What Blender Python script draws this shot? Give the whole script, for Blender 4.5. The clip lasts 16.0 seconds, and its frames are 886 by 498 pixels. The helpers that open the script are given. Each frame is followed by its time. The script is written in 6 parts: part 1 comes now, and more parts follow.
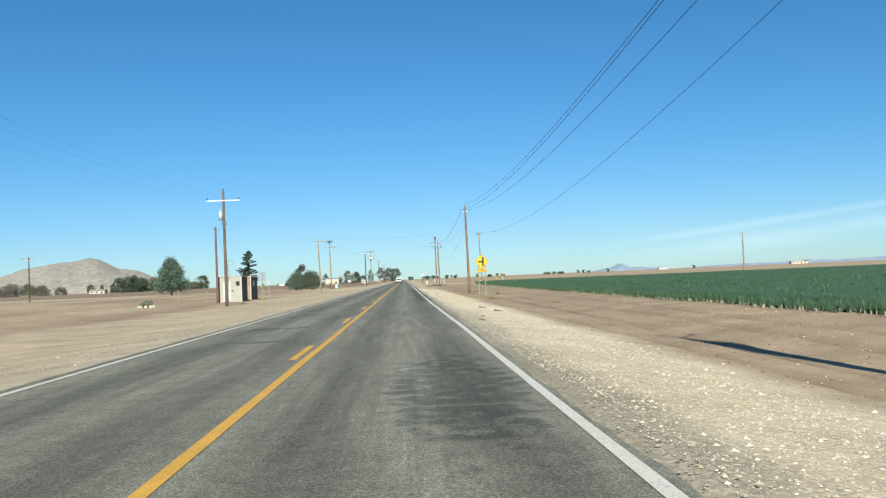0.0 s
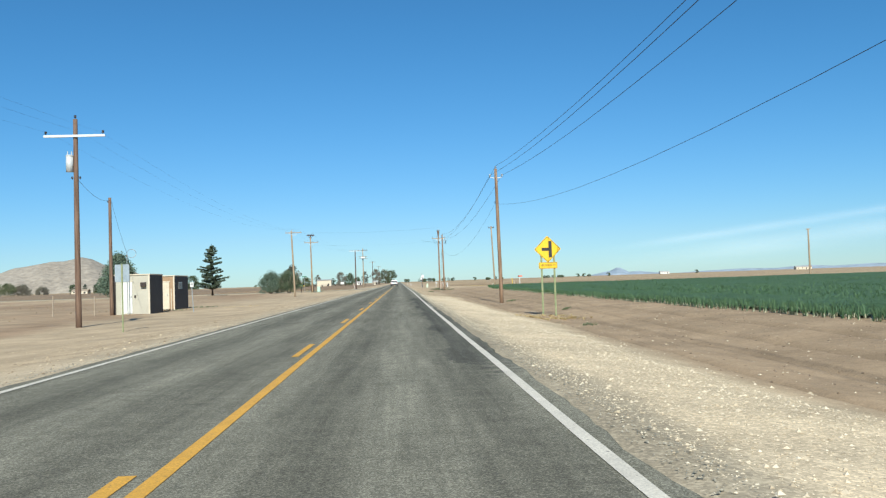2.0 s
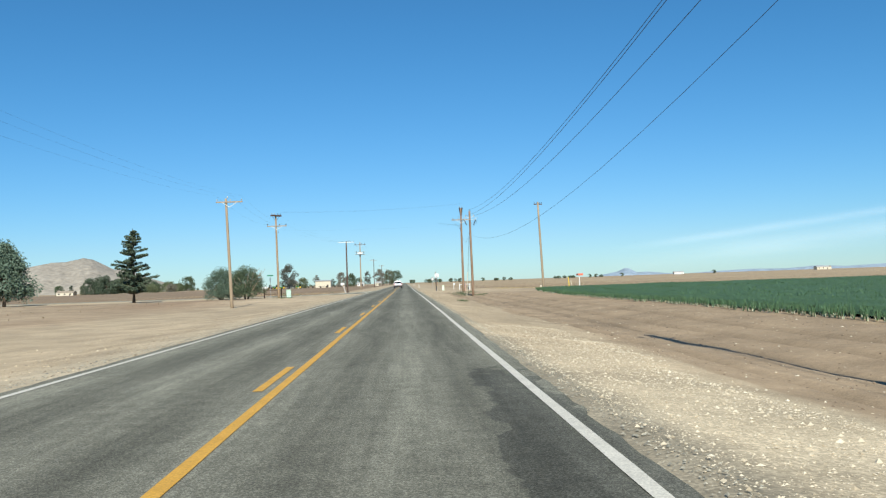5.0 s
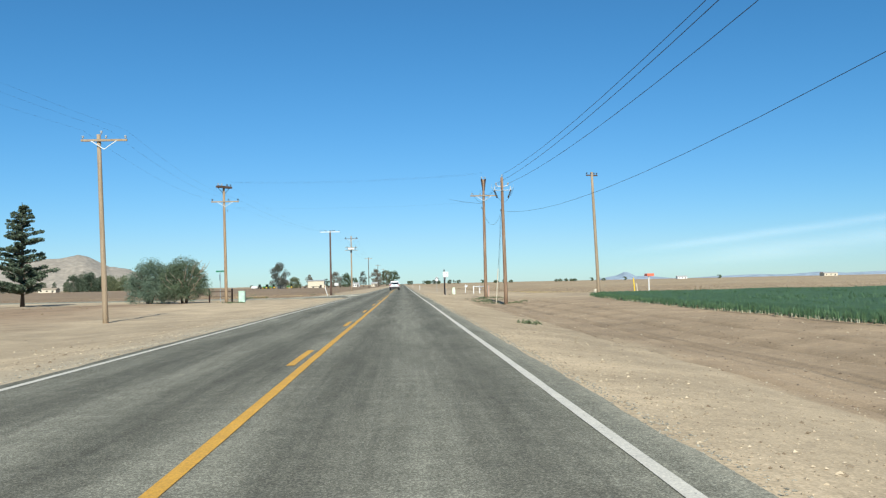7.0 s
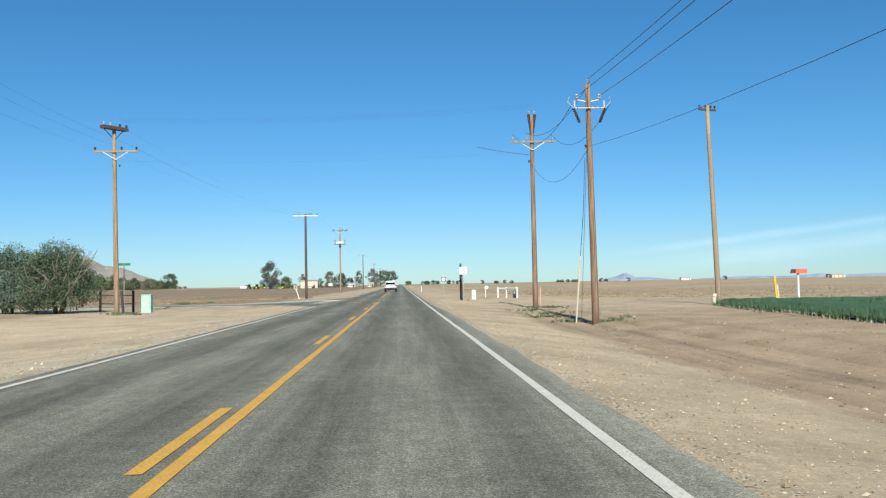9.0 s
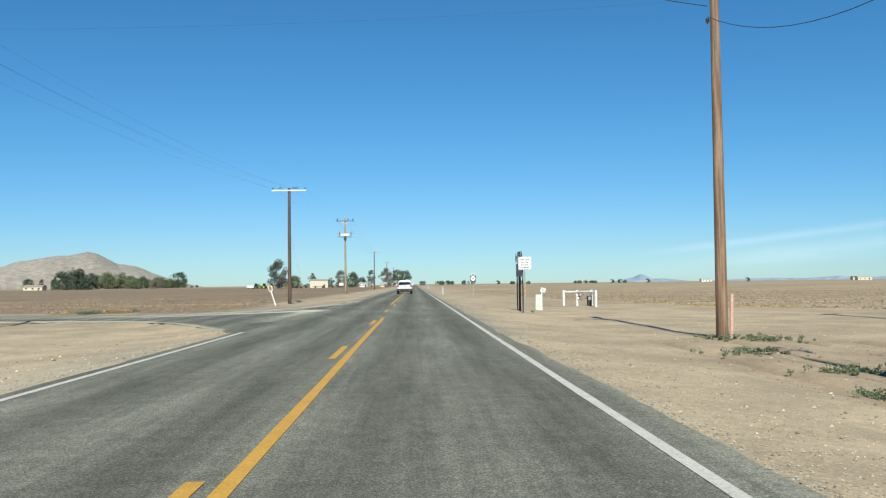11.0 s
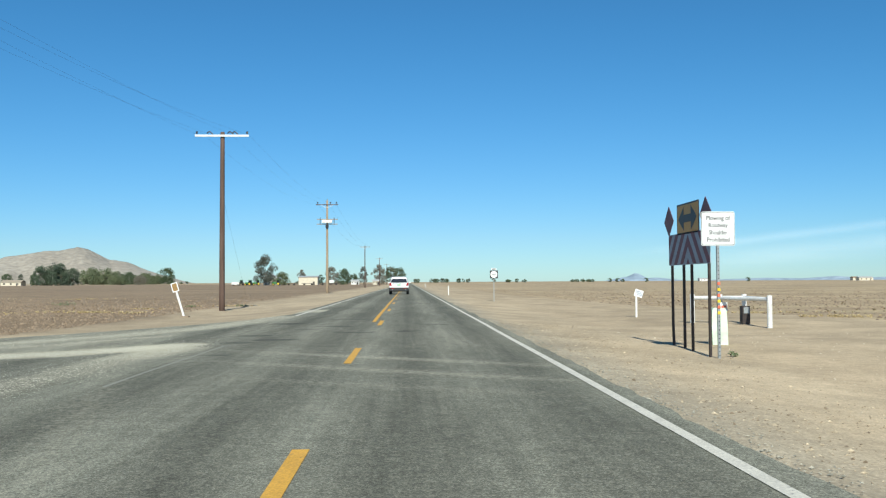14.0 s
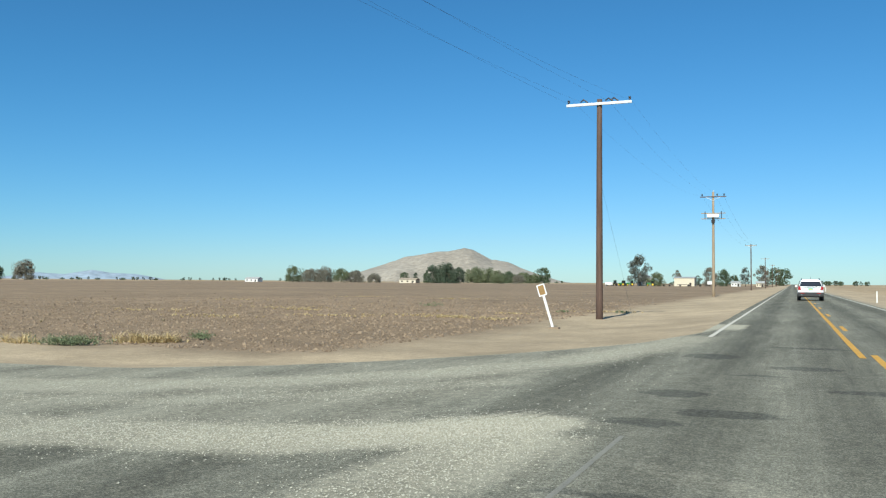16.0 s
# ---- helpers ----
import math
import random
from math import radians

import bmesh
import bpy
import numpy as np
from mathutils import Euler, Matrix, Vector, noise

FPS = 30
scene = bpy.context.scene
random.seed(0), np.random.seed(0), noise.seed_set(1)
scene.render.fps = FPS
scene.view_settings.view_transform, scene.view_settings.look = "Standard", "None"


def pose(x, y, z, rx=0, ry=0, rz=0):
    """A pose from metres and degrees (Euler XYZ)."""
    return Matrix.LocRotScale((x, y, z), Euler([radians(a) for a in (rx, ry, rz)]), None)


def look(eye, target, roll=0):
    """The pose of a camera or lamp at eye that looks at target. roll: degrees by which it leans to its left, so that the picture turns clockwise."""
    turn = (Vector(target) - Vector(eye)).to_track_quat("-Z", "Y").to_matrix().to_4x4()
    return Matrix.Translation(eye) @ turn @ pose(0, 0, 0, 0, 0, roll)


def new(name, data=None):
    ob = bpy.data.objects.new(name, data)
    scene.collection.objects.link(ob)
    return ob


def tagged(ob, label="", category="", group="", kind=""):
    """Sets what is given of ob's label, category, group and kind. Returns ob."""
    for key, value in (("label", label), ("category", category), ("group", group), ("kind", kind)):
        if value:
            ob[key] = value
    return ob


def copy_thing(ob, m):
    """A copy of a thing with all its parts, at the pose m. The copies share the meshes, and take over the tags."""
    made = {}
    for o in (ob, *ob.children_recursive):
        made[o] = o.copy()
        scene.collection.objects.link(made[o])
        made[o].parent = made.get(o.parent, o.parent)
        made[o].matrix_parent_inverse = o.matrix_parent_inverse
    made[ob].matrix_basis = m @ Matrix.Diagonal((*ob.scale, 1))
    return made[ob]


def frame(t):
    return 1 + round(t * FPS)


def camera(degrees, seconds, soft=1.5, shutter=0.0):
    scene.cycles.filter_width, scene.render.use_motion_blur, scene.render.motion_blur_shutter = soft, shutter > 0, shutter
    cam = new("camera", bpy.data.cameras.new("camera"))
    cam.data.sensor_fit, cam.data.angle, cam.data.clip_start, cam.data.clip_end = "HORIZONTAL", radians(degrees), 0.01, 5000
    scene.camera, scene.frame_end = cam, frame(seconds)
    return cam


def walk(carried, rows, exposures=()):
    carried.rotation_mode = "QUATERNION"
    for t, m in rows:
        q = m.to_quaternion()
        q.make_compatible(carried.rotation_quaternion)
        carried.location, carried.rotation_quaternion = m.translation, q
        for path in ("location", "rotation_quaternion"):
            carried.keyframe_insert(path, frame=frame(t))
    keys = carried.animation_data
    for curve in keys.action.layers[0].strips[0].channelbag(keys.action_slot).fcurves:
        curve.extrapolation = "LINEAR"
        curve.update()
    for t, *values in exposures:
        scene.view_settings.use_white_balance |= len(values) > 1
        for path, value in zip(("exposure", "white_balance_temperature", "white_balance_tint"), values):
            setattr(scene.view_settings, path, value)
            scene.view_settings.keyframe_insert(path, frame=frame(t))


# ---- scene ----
cam = camera(54.6, 16.0, 1.25)
PATH = [
    (0, (1.355, 2.229, 1.258), (1.449, 4.226, 1.325), -2.4),
    (0.5, (1.359, 11.1, 1.255), (1.456, 13.096, 1.323), -2.3),
    (1, (1.352, 20.42, 1.26), (1.454, 22.416, 1.328), -2.1),
    (1.5, (1.336, 29.144, 1.242), (1.437, 31.14, 1.31), -2.0),
    (2, (1.313, 38.143, 1.242), (1.416, 40.139, 1.315), -1.9),
    (2.5, (1.326, 46.799, 1.244), (1.429, 48.795, 1.319), -1.6),
    (3, (1.378, 55.566, 1.256), (1.478, 57.562, 1.326), -1.9),
    (3.5, (1.397, 64.351, 1.234), (1.492, 66.348, 1.306), -2.0),
    (4, (1.364, 73.294, 1.273), (1.456, 75.291, 1.347), -2.0),
    (6.5, (1.218, 117.142, 1.25), (1.311, 119.139, 1.327), -1.5),
    (7, (1.195, 125.214, 1.219), (1.291, 127.211, 1.298), -1.2),
    (7.5, (1.246, 133.506, 1.228), (1.343, 135.502, 1.308), -1.2),
    (8, (1.288, 141.928, 1.216), (1.386, 143.924, 1.296), -1.2),
    (8.5, (1.282, 149.662, 1.241), (1.381, 151.658, 1.318), -1.1),
    (9, (1.237, 157.104, 1.223), (1.337, 159.099, 1.303), -1.0),
    (9.5, (1.279, 164.555, 1.217), (1.376, 166.551, 1.297), -1.0),
    (10, (1.246, 171.756, 1.231), (1.301, 173.753, 1.316), -1.0),
    (12.5, (0.387, 199.944, 1.279), (0.498, 201.939, 1.353), 0.1),
    (13, (0.431, 203.946, 1.256), (0.555, 205.941, 1.332), 0.1),
    (13.5, (0.492, 207.589, 1.252), (0.621, 209.583, 1.327), 0.0),
    (14, (0.497, 210.869, 1.258), (0.579, 212.866, 1.334), -0.3),
    (14.5, (0.277, 213.685, 1.274), (0.236, 215.683, 1.352), -0.1),
    (15, (-0.196, 216.165, 1.299), (-0.422, 218.15, 1.380), 0.15),
    (15.5, (-0.883, 218.546, 1.253), (-1.353, 220.489, 1.3365), 0.5),
    (16, (-1.763, 220.552, 1.347), (-2.517, 222.403, 1.4225), 0.45),
]
walk(cam, [(t, look(eye, target, roll)) for t, eye, target, roll in PATH],
     exposures=((0, 0.36, 6500, 4), (10.0, 0.36, 6500, 4), (12.3, 0.17, 6400, 1), (12.8, 0.19, 6400, 1), (13.6, 0.28, 6400, 1), (14.4, 0.36, 6400, 1), (16.0, 0.36, 6400, 1)))

# ---- world and sun ----
SUN_EL, SUN_AZ = radians(37.5), radians(178.5)
world = bpy.data.worlds.new("world")
scene.world = world
world.use_nodes = True
wn = world.node_tree.nodes
wl = world.node_tree.links
sky = wn.new("ShaderNodeTexSky")
sky.sky_type = 'NISHITA'
sky.sun_disc = False
sky.sun_elevation, sky.sun_rotation = SUN_EL, SUN_AZ
sky.altitude, sky.air_density, sky.dust_density, sky.ozone_density = 1300, 1.0, 0.3, 3.0
wn["Background"].inputs[1].default_value = 0.075
vivid = wn.new("ShaderNodeMix")
vivid.data_type, vivid.blend_type = 'RGBA', 'MULTIPLY'
vivid.inputs["Factor"].default_value = 1.0
# deep blue overhead, paler in the bright haze near the horizon
haze, bright, tint = wn.new("ShaderNodeMapRange"), wn.new("ShaderNodeSeparateColor"), wn.new("ShaderNodeMix")
wl.new(sky.outputs[0], bright.inputs[0])
wl.new(bright.outputs[1], haze.inputs[0])
haze.inputs[1].default_value, haze.inputs[2].default_value = 3.0, 9.0
tint.data_type = 'RGBA'
tint.inputs["A"].default_value, tint.inputs["B"].default_value = (0.435, 0.942, 1.220, 1), (0.625, 0.855, 1.09, 1)
wl.new(haze.outputs[0], tint.inputs["Factor"])
wl.new(tint.outputs["Result"], vivid.inputs["B"])
wl.new(sky.outputs[0], vivid.inputs["A"])
wl.new(vivid.outputs["Result"], wn["Background"].inputs[0])
sun_data = bpy.data.lights.new("sun", 'SUN')
sun_data.energy, sun_data.angle, sun_data.color = 5.0, radians(0.55), (1.0, 0.945, 0.87)
sun = new("sun", sun_data)
sun_dir = Vector((math.sin(SUN_AZ) * math.cos(SUN_EL), math.cos(SUN_AZ) * math.cos(SUN_EL), math.sin(SUN_EL)))
sun.matrix_world = look(sun_dir * 200, (0, 0, 0))


# ---- materials ----
def mat(name, a, b=None, scale=4.0, fine=40.0, rough=0.8, metal=0.0, bump=0.15, bump_dist=0.02, third=None, coords="Object", stretch=None, contrast=0.5):
    """Two colours mixed by a broad noise, a fine grain over it, and a fine relief."""
    m = bpy.data.materials.new(name)
    m.use_nodes = True
    n, l = m.node_tree.nodes, m.node_tree.links
    bsdf = n["Principled BSDF"]
    b = b or tuple(c * 0.8 for c in a)
    co = n.new("ShaderNodeTexCoord")
    src = co.outputs[coords]
    if stretch:
        mp = n.new("ShaderNodeMapping")
        mp.inputs["Scale"].default_value = stretch
        l.new(src, mp.inputs[0])
        src = mp.outputs[0]
    n1, n2 = n.new("ShaderNodeTexNoise"), n.new("ShaderNodeTexNoise")
    n1.inputs["Scale"].default_value, n2.inputs["Scale"].default_value = scale, fine
    n1.inputs["Detail"].default_value, n2.inputs["Detail"].default_value = 5, 3
    l.new(src, n1.inputs["Vector"]), l.new(src, n2.inputs["Vector"])
    ramp = n.new("ShaderNodeValToRGB")
    ramp.color_ramp.elements[0].position, ramp.color_ramp.elements[1].position = 0.5 - contrast / 3, 0.5 + contrast / 3
    ramp.color_ramp.elements[0].color, ramp.color_ramp.elements[1].color = (*a, 1), (*b, 1)
    l.new(n1.outputs["Fac"], ramp.inputs[0])
    mix = n.new("ShaderNodeMix")
    mix.data_type, mix.blend_type = 'RGBA', 'MULTIPLY'
    mix.inputs["Factor"].default_value = 1.0
    r2 = n.new("ShaderNodeValToRGB")
    r2.color_ramp.elements[0].position, r2.color_ramp.elements[1].position = 0.25, 0.75
    r2.color_ramp.elements[0].color, r2.color_ramp.elements[1].color = (0.72, 0.72, 0.72, 1), (1.2, 1.2, 1.2, 1)
    l.new(n2.outputs["Fac"], r2.inputs[0])
    l.new(ramp.outputs[0], mix.inputs["A"]), l.new(r2.outputs[0], mix.inputs["B"])
    l.new(mix.outputs["Result"], bsdf.inputs["Base Color"])
    bsdf.inputs["Roughness"].default_value, bsdf.inputs["Metallic"].default_value = rough, metal
    if bump:
        bm_ = n.new("ShaderNodeBump")
        bm_.inputs["Strength"].default_value, bm_.inputs["Distance"].default_value = bump, bump_dist
        l.new(n2.outputs["Fac"], bm_.inputs["Height"])
        l.new(bm_.outputs[0], bsdf.inputs["Normal"])
    return m


def leaf_mat(name, a, b):
    """Foliage whose colour varies from leaf to leaf."""
    m = bpy.data.materials.new(name)
    m.use_nodes = True
    n, l = m.node_tree.nodes, m.node_tree.links
    bsdf = n["Principled BSDF"]
    geo = n.new("ShaderNodeNewGeometry")
    ramp = n.new("ShaderNodeValToRGB")
    ramp.color_ramp.elements[0].color, ramp.color_ramp.elements[1].color = (*a, 1), (*b, 1)
    l.new(geo.outputs["Random Per Island"], ramp.inputs[0])
    l.new(ramp.outputs[0], bsdf.inputs["Base Color"])
    bsdf.inputs["Roughness"].default_value = 0.7
    return m


def glass_mat(name, tint, rough=0.05):
    m = bpy.data.materials.new(name)
    m.use_nodes = True
    b = m.node_tree.nodes["Principled BSDF"]
    b.inputs["Base Color"].default_value, b.inputs["Roughness"].default_value = (*tint, 1), rough
    b.inputs["Coat Weight"].default_value = 0.5
    return m


def ground_mat():
    """Dry soil: pale desert dirt, redder ploughed earth beyond the side road, tawny scrub far off."""
    m = bpy.data.materials.new("soil")
    m.use_nodes = True
    n, l = m.node_tree.nodes, m.node_tree.links
    bsdf = n["Principled BSDF"]
    co = n.new("ShaderNodeTexCoord")
    vc = n.new("ShaderNodeVertexColor")
    vc.layer_name = "zone"
    noises = []
    for sc, det in ((0.035, 4), (0.45, 6), (5.0, 6), (38.0, 4)):
        t = n.new("ShaderNodeTexNoise")
        t.inputs["Scale"].default_value, t.inputs["Detail"].default_value = sc, det
        l.new(co.outputs["Object"], t.inputs["Vector"])
        noises.append(t)
    col = vc.outputs["Color"]
    for t, lo, hi, p0, p1 in ((noises[0], 0.86, 1.14, 0.3, 0.7), (noises[1], 0.8, 1.18, 0.3, 0.7), (noises[2], 0.90, 1.10, 0.3, 0.7), (noises[3], 0.80, 1.22, 0.3, 0.7)):
        r = n.new("ShaderNodeMapRange")
        r.inputs[1].default_value, r.inputs[2].default_value, r.inputs[3].default_value, r.inputs[4].default_value = p0, p1, lo, hi
        l.new(t.outputs["Fac"], r.inputs[0])
        mx = n.new("ShaderNodeMix")
        mx.data_type, mx.blend_type = 'RGBA', 'MULTIPLY'
        mx.inputs["Factor"].default_value = 1
        l.new(col, mx.inputs["A"]), l.new(r.outputs[0], mx.inputs["B"])
        col = mx.outputs["Result"]
    # crushed stone, cell by cell, where the verge is gravelled
    cells, tone, power, span, stone = n.new("ShaderNodeTexVoronoi"), n.new("ShaderNodeSeparateColor"), n.new("ShaderNodeMath"), n.new("ShaderNodeMapRange"), n.new("ShaderNodeMix")
    cells.inputs["Scale"].default_value, power.operation, power.inputs[1].default_value = 30, 'POWER', 1.8
    span.inputs[3].default_value, span.inputs[4].default_value = 0.86, 1.38
    stone.data_type, stone.blend_type = 'RGBA', 'MULTIPLY'
    l.new(co.outputs["Object"], cells.inputs["Vector"]), l.new(cells.outputs["Color"], tone.inputs[0])
    l.new(tone.outputs[0], power.inputs[0]), l.new(power.outputs[0], span.inputs[0])
    l.new(vc.outputs["Alpha"], stone.inputs["Factor"]), l.new(col, stone.inputs["A"]), l.new(span.outputs[0], stone.inputs["B"])
    col = stone.outputs["Result"]
    l.new(col, bsdf.inputs["Base Color"])
    bsdf.inputs["Roughness"].default_value = 0.95
    bsdf.inputs["Specular IOR Level"].default_value = 0.15
    h = n.new("ShaderNodeMath")
    h.operation = 'ADD'
    l.new(noises[2].outputs["Fac"], h.inputs[0]), l.new(noises[3].outputs["Fac"], h.inputs[1])
    bu = n.new("ShaderNodeBump")
    bu.inputs["Strength"].default_value, bu.inputs["Distance"].default_value = 0.35, 0.014
    l.new(h.outputs[0], bu.inputs["Height"]), l.new(bu.outputs[0], bsdf.inputs["Normal"])
    return m


def asphalt_mat(name, a, b, track=True):
    """Old chip-seal: grey aggregate, darker wheel paths and blotches drawn out along the road."""
    m = bpy.data.materials.new(name)
    m.use_nodes = True
    n, l = m.node_tree.nodes, m.node_tree.links
    bsdf = n["Principled BSDF"]
    co = n.new("ShaderNodeTexCoord")

    def noise_at(scale, detail, stretch=(1, 1, 1)):
        mp, t = n.new("ShaderNodeMapping"), n.new("ShaderNodeTexNoise")
        mp.inputs["Scale"].default_value = stretch
        t.inputs["Scale"].default_value, t.inputs["Detail"].default_value = scale, detail
        l.new(co.outputs["Object"], mp.inputs[0]), l.new(mp.outputs[0], t.inputs["Vector"])
        return t.outputs["Fac"]

    def mul(col, fac, lo, hi, p0=0.3, p1=0.7):
        r, mx = n.new("ShaderNodeMapRange"), n.new("ShaderNodeMix")
        r.inputs[1].default_value, r.inputs[2].default_value, r.inputs[3].default_value, r.inputs[4].default_value = p0, p1, lo, hi
        mx.data_type, mx.blend_type = 'RGBA', 'MULTIPLY'
        mx.inputs["Factor"].default_value = 1
        l.new(fac, r.inputs[0]), l.new(col, mx.inputs["A"]), l.new(r.outputs[0], mx.inputs["B"])
        return mx.outputs["Result"]

    blotch = noise_at(1.0, 5, (1.2, 0.22, 1))
    ramp = n.new("ShaderNodeValToRGB")
    ramp.color_ramp.elements[0].position, ramp.color_ramp.elements[1].position = 0.32, 0.68
    ramp.color_ramp.elements[0].color, ramp.color_ramp.elements[1].color = (*a, 1), (*b, 1)
    l.new(blotch, ramp.inputs[0])
    col = mul(ramp.outputs[0], noise_at(2.2, 6, (2.5, 0.12, 1)), 0.82, 1.14)
    col = mul(col, noise_at(7.0, 4, (3.0, 0.035, 1)), 0.93, 1.07)
    grain = noise_at(55, 3)
    chips = n.new("ShaderNodeTexVoronoi")
    chips.inputs["Scale"].default_value = 95
    l.new(co.outputs["Object"], chips.inputs["Vector"])
    shade = n.new("ShaderNodeSeparateColor")
    l.new(chips.outputs["Color"], shade.inputs[0])
    chip = n.new("ShaderNodeMath")
    chip.operation = 'POWER'
    chip.inputs[1].default_value = 1.7
    l.new(shade.outputs[0], chip.inputs[0])
    col = mul(col, chip.outputs[0], 0.80, 1.42, 0.0, 1.0)
    col = mul(col, noise_at(24, 4), 0.88, 1.12)
    col = mul(col, noise_at(3.4, 5), 0.86, 1.13)
    col = mul(col, noise_at(0.06, 3), 0.88, 1.12)
    if track:
        # wheel paths every 1.65 m across the lane
        sp = n.new("ShaderNodeSeparateXYZ")
        l.new(co.outputs["Object"], sp.inputs[0])
        ad, mu, si = n.new("ShaderNodeMath"), n.new("ShaderNodeMath"), n.new("ShaderNodeMath")
        ad.operation, mu.operation, si.operation = 'ADD', 'MULTIPLY', 'SINE'
        ad.inputs[1].default_value, mu.inputs[1].default_value = 0.695, 2 * math.pi / 1.62
        l.new(sp.outputs[0], ad.inputs[0]), l.new(ad.outputs[0], mu.inputs[0]), l.new(mu.outputs[0], si.inputs[0])
        col = mul(col, si.outputs[0], 0.76, 1.14, -1, 1)
    vc, gm, dm = n.new("ShaderNodeVertexColor"), n.new("ShaderNodeMapRange"), n.new("ShaderNodeMix")
    vc.layer_name, dm.data_type = "grit", 'RGBA'
    ga = n.new("ShaderNodeMath")
    ga.operation = 'ADD'
    sep = n.new("ShaderNodeSeparateColor")
    l.new(vc.outputs["Color"], sep.inputs[0])
    calm = n.new("ShaderNodeMapRange")
    calm.inputs[3].default_value, calm.inputs[4].default_value = 0.12, 0.88
    l.new(noise_at(14, 8), calm.inputs[0])
    l.new(sep.outputs[0], ga.inputs[0]), l.new(calm.outputs[0], ga.inputs[1])
    ta, tm, tx = n.new("ShaderNodeMath"), n.new("ShaderNodeMapRange"), n.new("ShaderNodeMix")
    ta.operation, tx.data_type, tx.blend_type = 'ADD', 'RGBA', 'MULTIPLY'
    l.new(sep.outputs[1], ta.inputs[0]), l.new(noise_at(3.5, 6), ta.inputs[1])
    tm.inputs[1].default_value, tm.inputs[2].default_value, tm.inputs[4].default_value = 0.84, 0.95, 0.85
    l.new(ta.outputs[0], tm.inputs[0]), l.new(tm.outputs[0], tx.inputs["Factor"]), l.new(col, tx.inputs["A"])
    tx.inputs["B"].default_value = (0.56, 0.57, 0.60, 1)
    # slightly darker asphalt tone round the junction
    fx, fm = n.new("ShaderNodeMix"), n.new("ShaderNodeMath")
    fx.data_type, fx.blend_type, fm.operation = 'RGBA', 'MULTIPLY', 'MULTIPLY'
    l.new(sep.outputs[2], fm.inputs[0])
    fm.inputs[1].default_value = 1.0
    l.new(fm.outputs[0], fx.inputs["Factor"]), l.new(tx.outputs["Result"], fx.inputs["A"])
    fx.inputs["B"].default_value = (0.90, 0.915, 0.92, 1)
    col = fx.outputs["Result"]
    gm.inputs[1].default_value, gm.inputs[2].default_value, gm.inputs[4].default_value = 0.66, 1.28, 0.92
    l.new(ga.outputs[0], gm.inputs[0]), l.new(gm.outputs[0], dm.inputs["Factor"])
    l.new(col, dm.inputs["A"])
    dm.inputs["B"].default_value = (0.43, 0.403, 0.308, 1)
    col = mul(dm.outputs["Result"], chip.outputs[0], 0.86, 1.26, 0.0, 1.0)
    l.new(col, bsdf.inputs["Base Color"])
    bsdf.inputs["Roughness"].default_value = 0.92
    bsdf.inputs["Specular IOR Level"].default_value = 0.12
    bu = n.new("ShaderNodeBump")
    bu.inputs["Strength"].default_value, bu.inputs["Distance"].default_value = 0.5, 0.012
    l.new(grain, bu.inputs["Height"]), l.new(bu.outputs[0], bsdf.inputs["Normal"])
    return m


def paint_mat(name, colour, under):
    """Road paint worn through to the asphalt in fine flecks."""
    m = mat(name, colour, tuple(c * 0.86 for c in colour), 2.5, 60, 0.7, bump=0.3, bump_dist=0.006)
    n, l = m.node_tree.nodes, m.node_tree.links
    bsdf = n["Principled BSDF"]
    old = bsdf.inputs["Base Color"].links[0].from_socket
    co, t = n.new("ShaderNodeTexCoord"), n.new("ShaderNodeTexNoise")
    t.inputs["Scale"].default_value, t.inputs["Detail"].default_value = 24, 8
    l.new(co.outputs["Object"], t.inputs["Vector"])
    r = n.new("ShaderNodeValToRGB")
    r.color_ramp.elements[0].position, r.color_ramp.elements[1].position = 0.64, 0.74
    l.new(t.outputs["Fac"], r.inputs[0])
    mx = n.new("ShaderNodeMix")
    mx.data_type = 'RGBA'
    mx.inputs["B"].default_value = (*under, 1)
    l.new(r.outputs[0], mx.inputs["Factor"]), l.new(old, mx.inputs["A"])
    l.new(mx.outputs["Result"], bsdf.inputs["Base Color"])
    return m


M_SOIL = ground_mat()
M_ASPHALT = asphalt_mat("asphalt", (0.148, 0.144, 0.112), (0.196, 0.190, 0.148))
M_CONCRETE = mat("pale_concrete", (0.46, 0.42, 0.35), (0.36, 0.32, 0.26), 1.2, 45, 0.95, bump=0.4)
M_SEAM = paint_mat("pale_joint_dust", (0.255, 0.243, 0.195), (0.14, 0.13, 0.10))
M_TAR = mat("crack_sealant", (0.055, 0.055, 0.052), (0.085, 0.083, 0.075), 5, 50, 0.75, bump=0.2)
M_WHITE_LINE = paint_mat("white_road_paint", (0.66, 0.62, 0.52), (0.15, 0.145, 0.13))
M_YELLOW_LINE = paint_mat("yellow_road_paint", (0.66, 0.36, 0.05), (0.16, 0.13, 0.08))
M_STONE = leaf_mat("limestone_gravel", (0.40, 0.33, 0.225), (0.68, 0.60, 0.45))
M_SPALL = leaf_mat("grey_spilled_gravel", (0.37, 0.352, 0.28), (0.56, 0.538, 0.44))
M_CHIP = leaf_mat("loose_asphalt_chips", (0.17, 0.16, 0.125), (0.40, 0.37, 0.29))
M_GRIT = leaf_mat("dirt_grit", (0.17, 0.125, 0.075), (0.58, 0.48, 0.33))
M_CLOD = leaf_mat("earth_clods", (0.125, 0.088, 0.056), (0.29, 0.215, 0.14))
M_WOOD = mat("weathered_pole", (0.165, 0.097, 0.059), (0.325, 0.216, 0.138), 2.2, 24, 0.85, stretch=(9, 9, 0.35), bump=0.6, contrast=0.4)
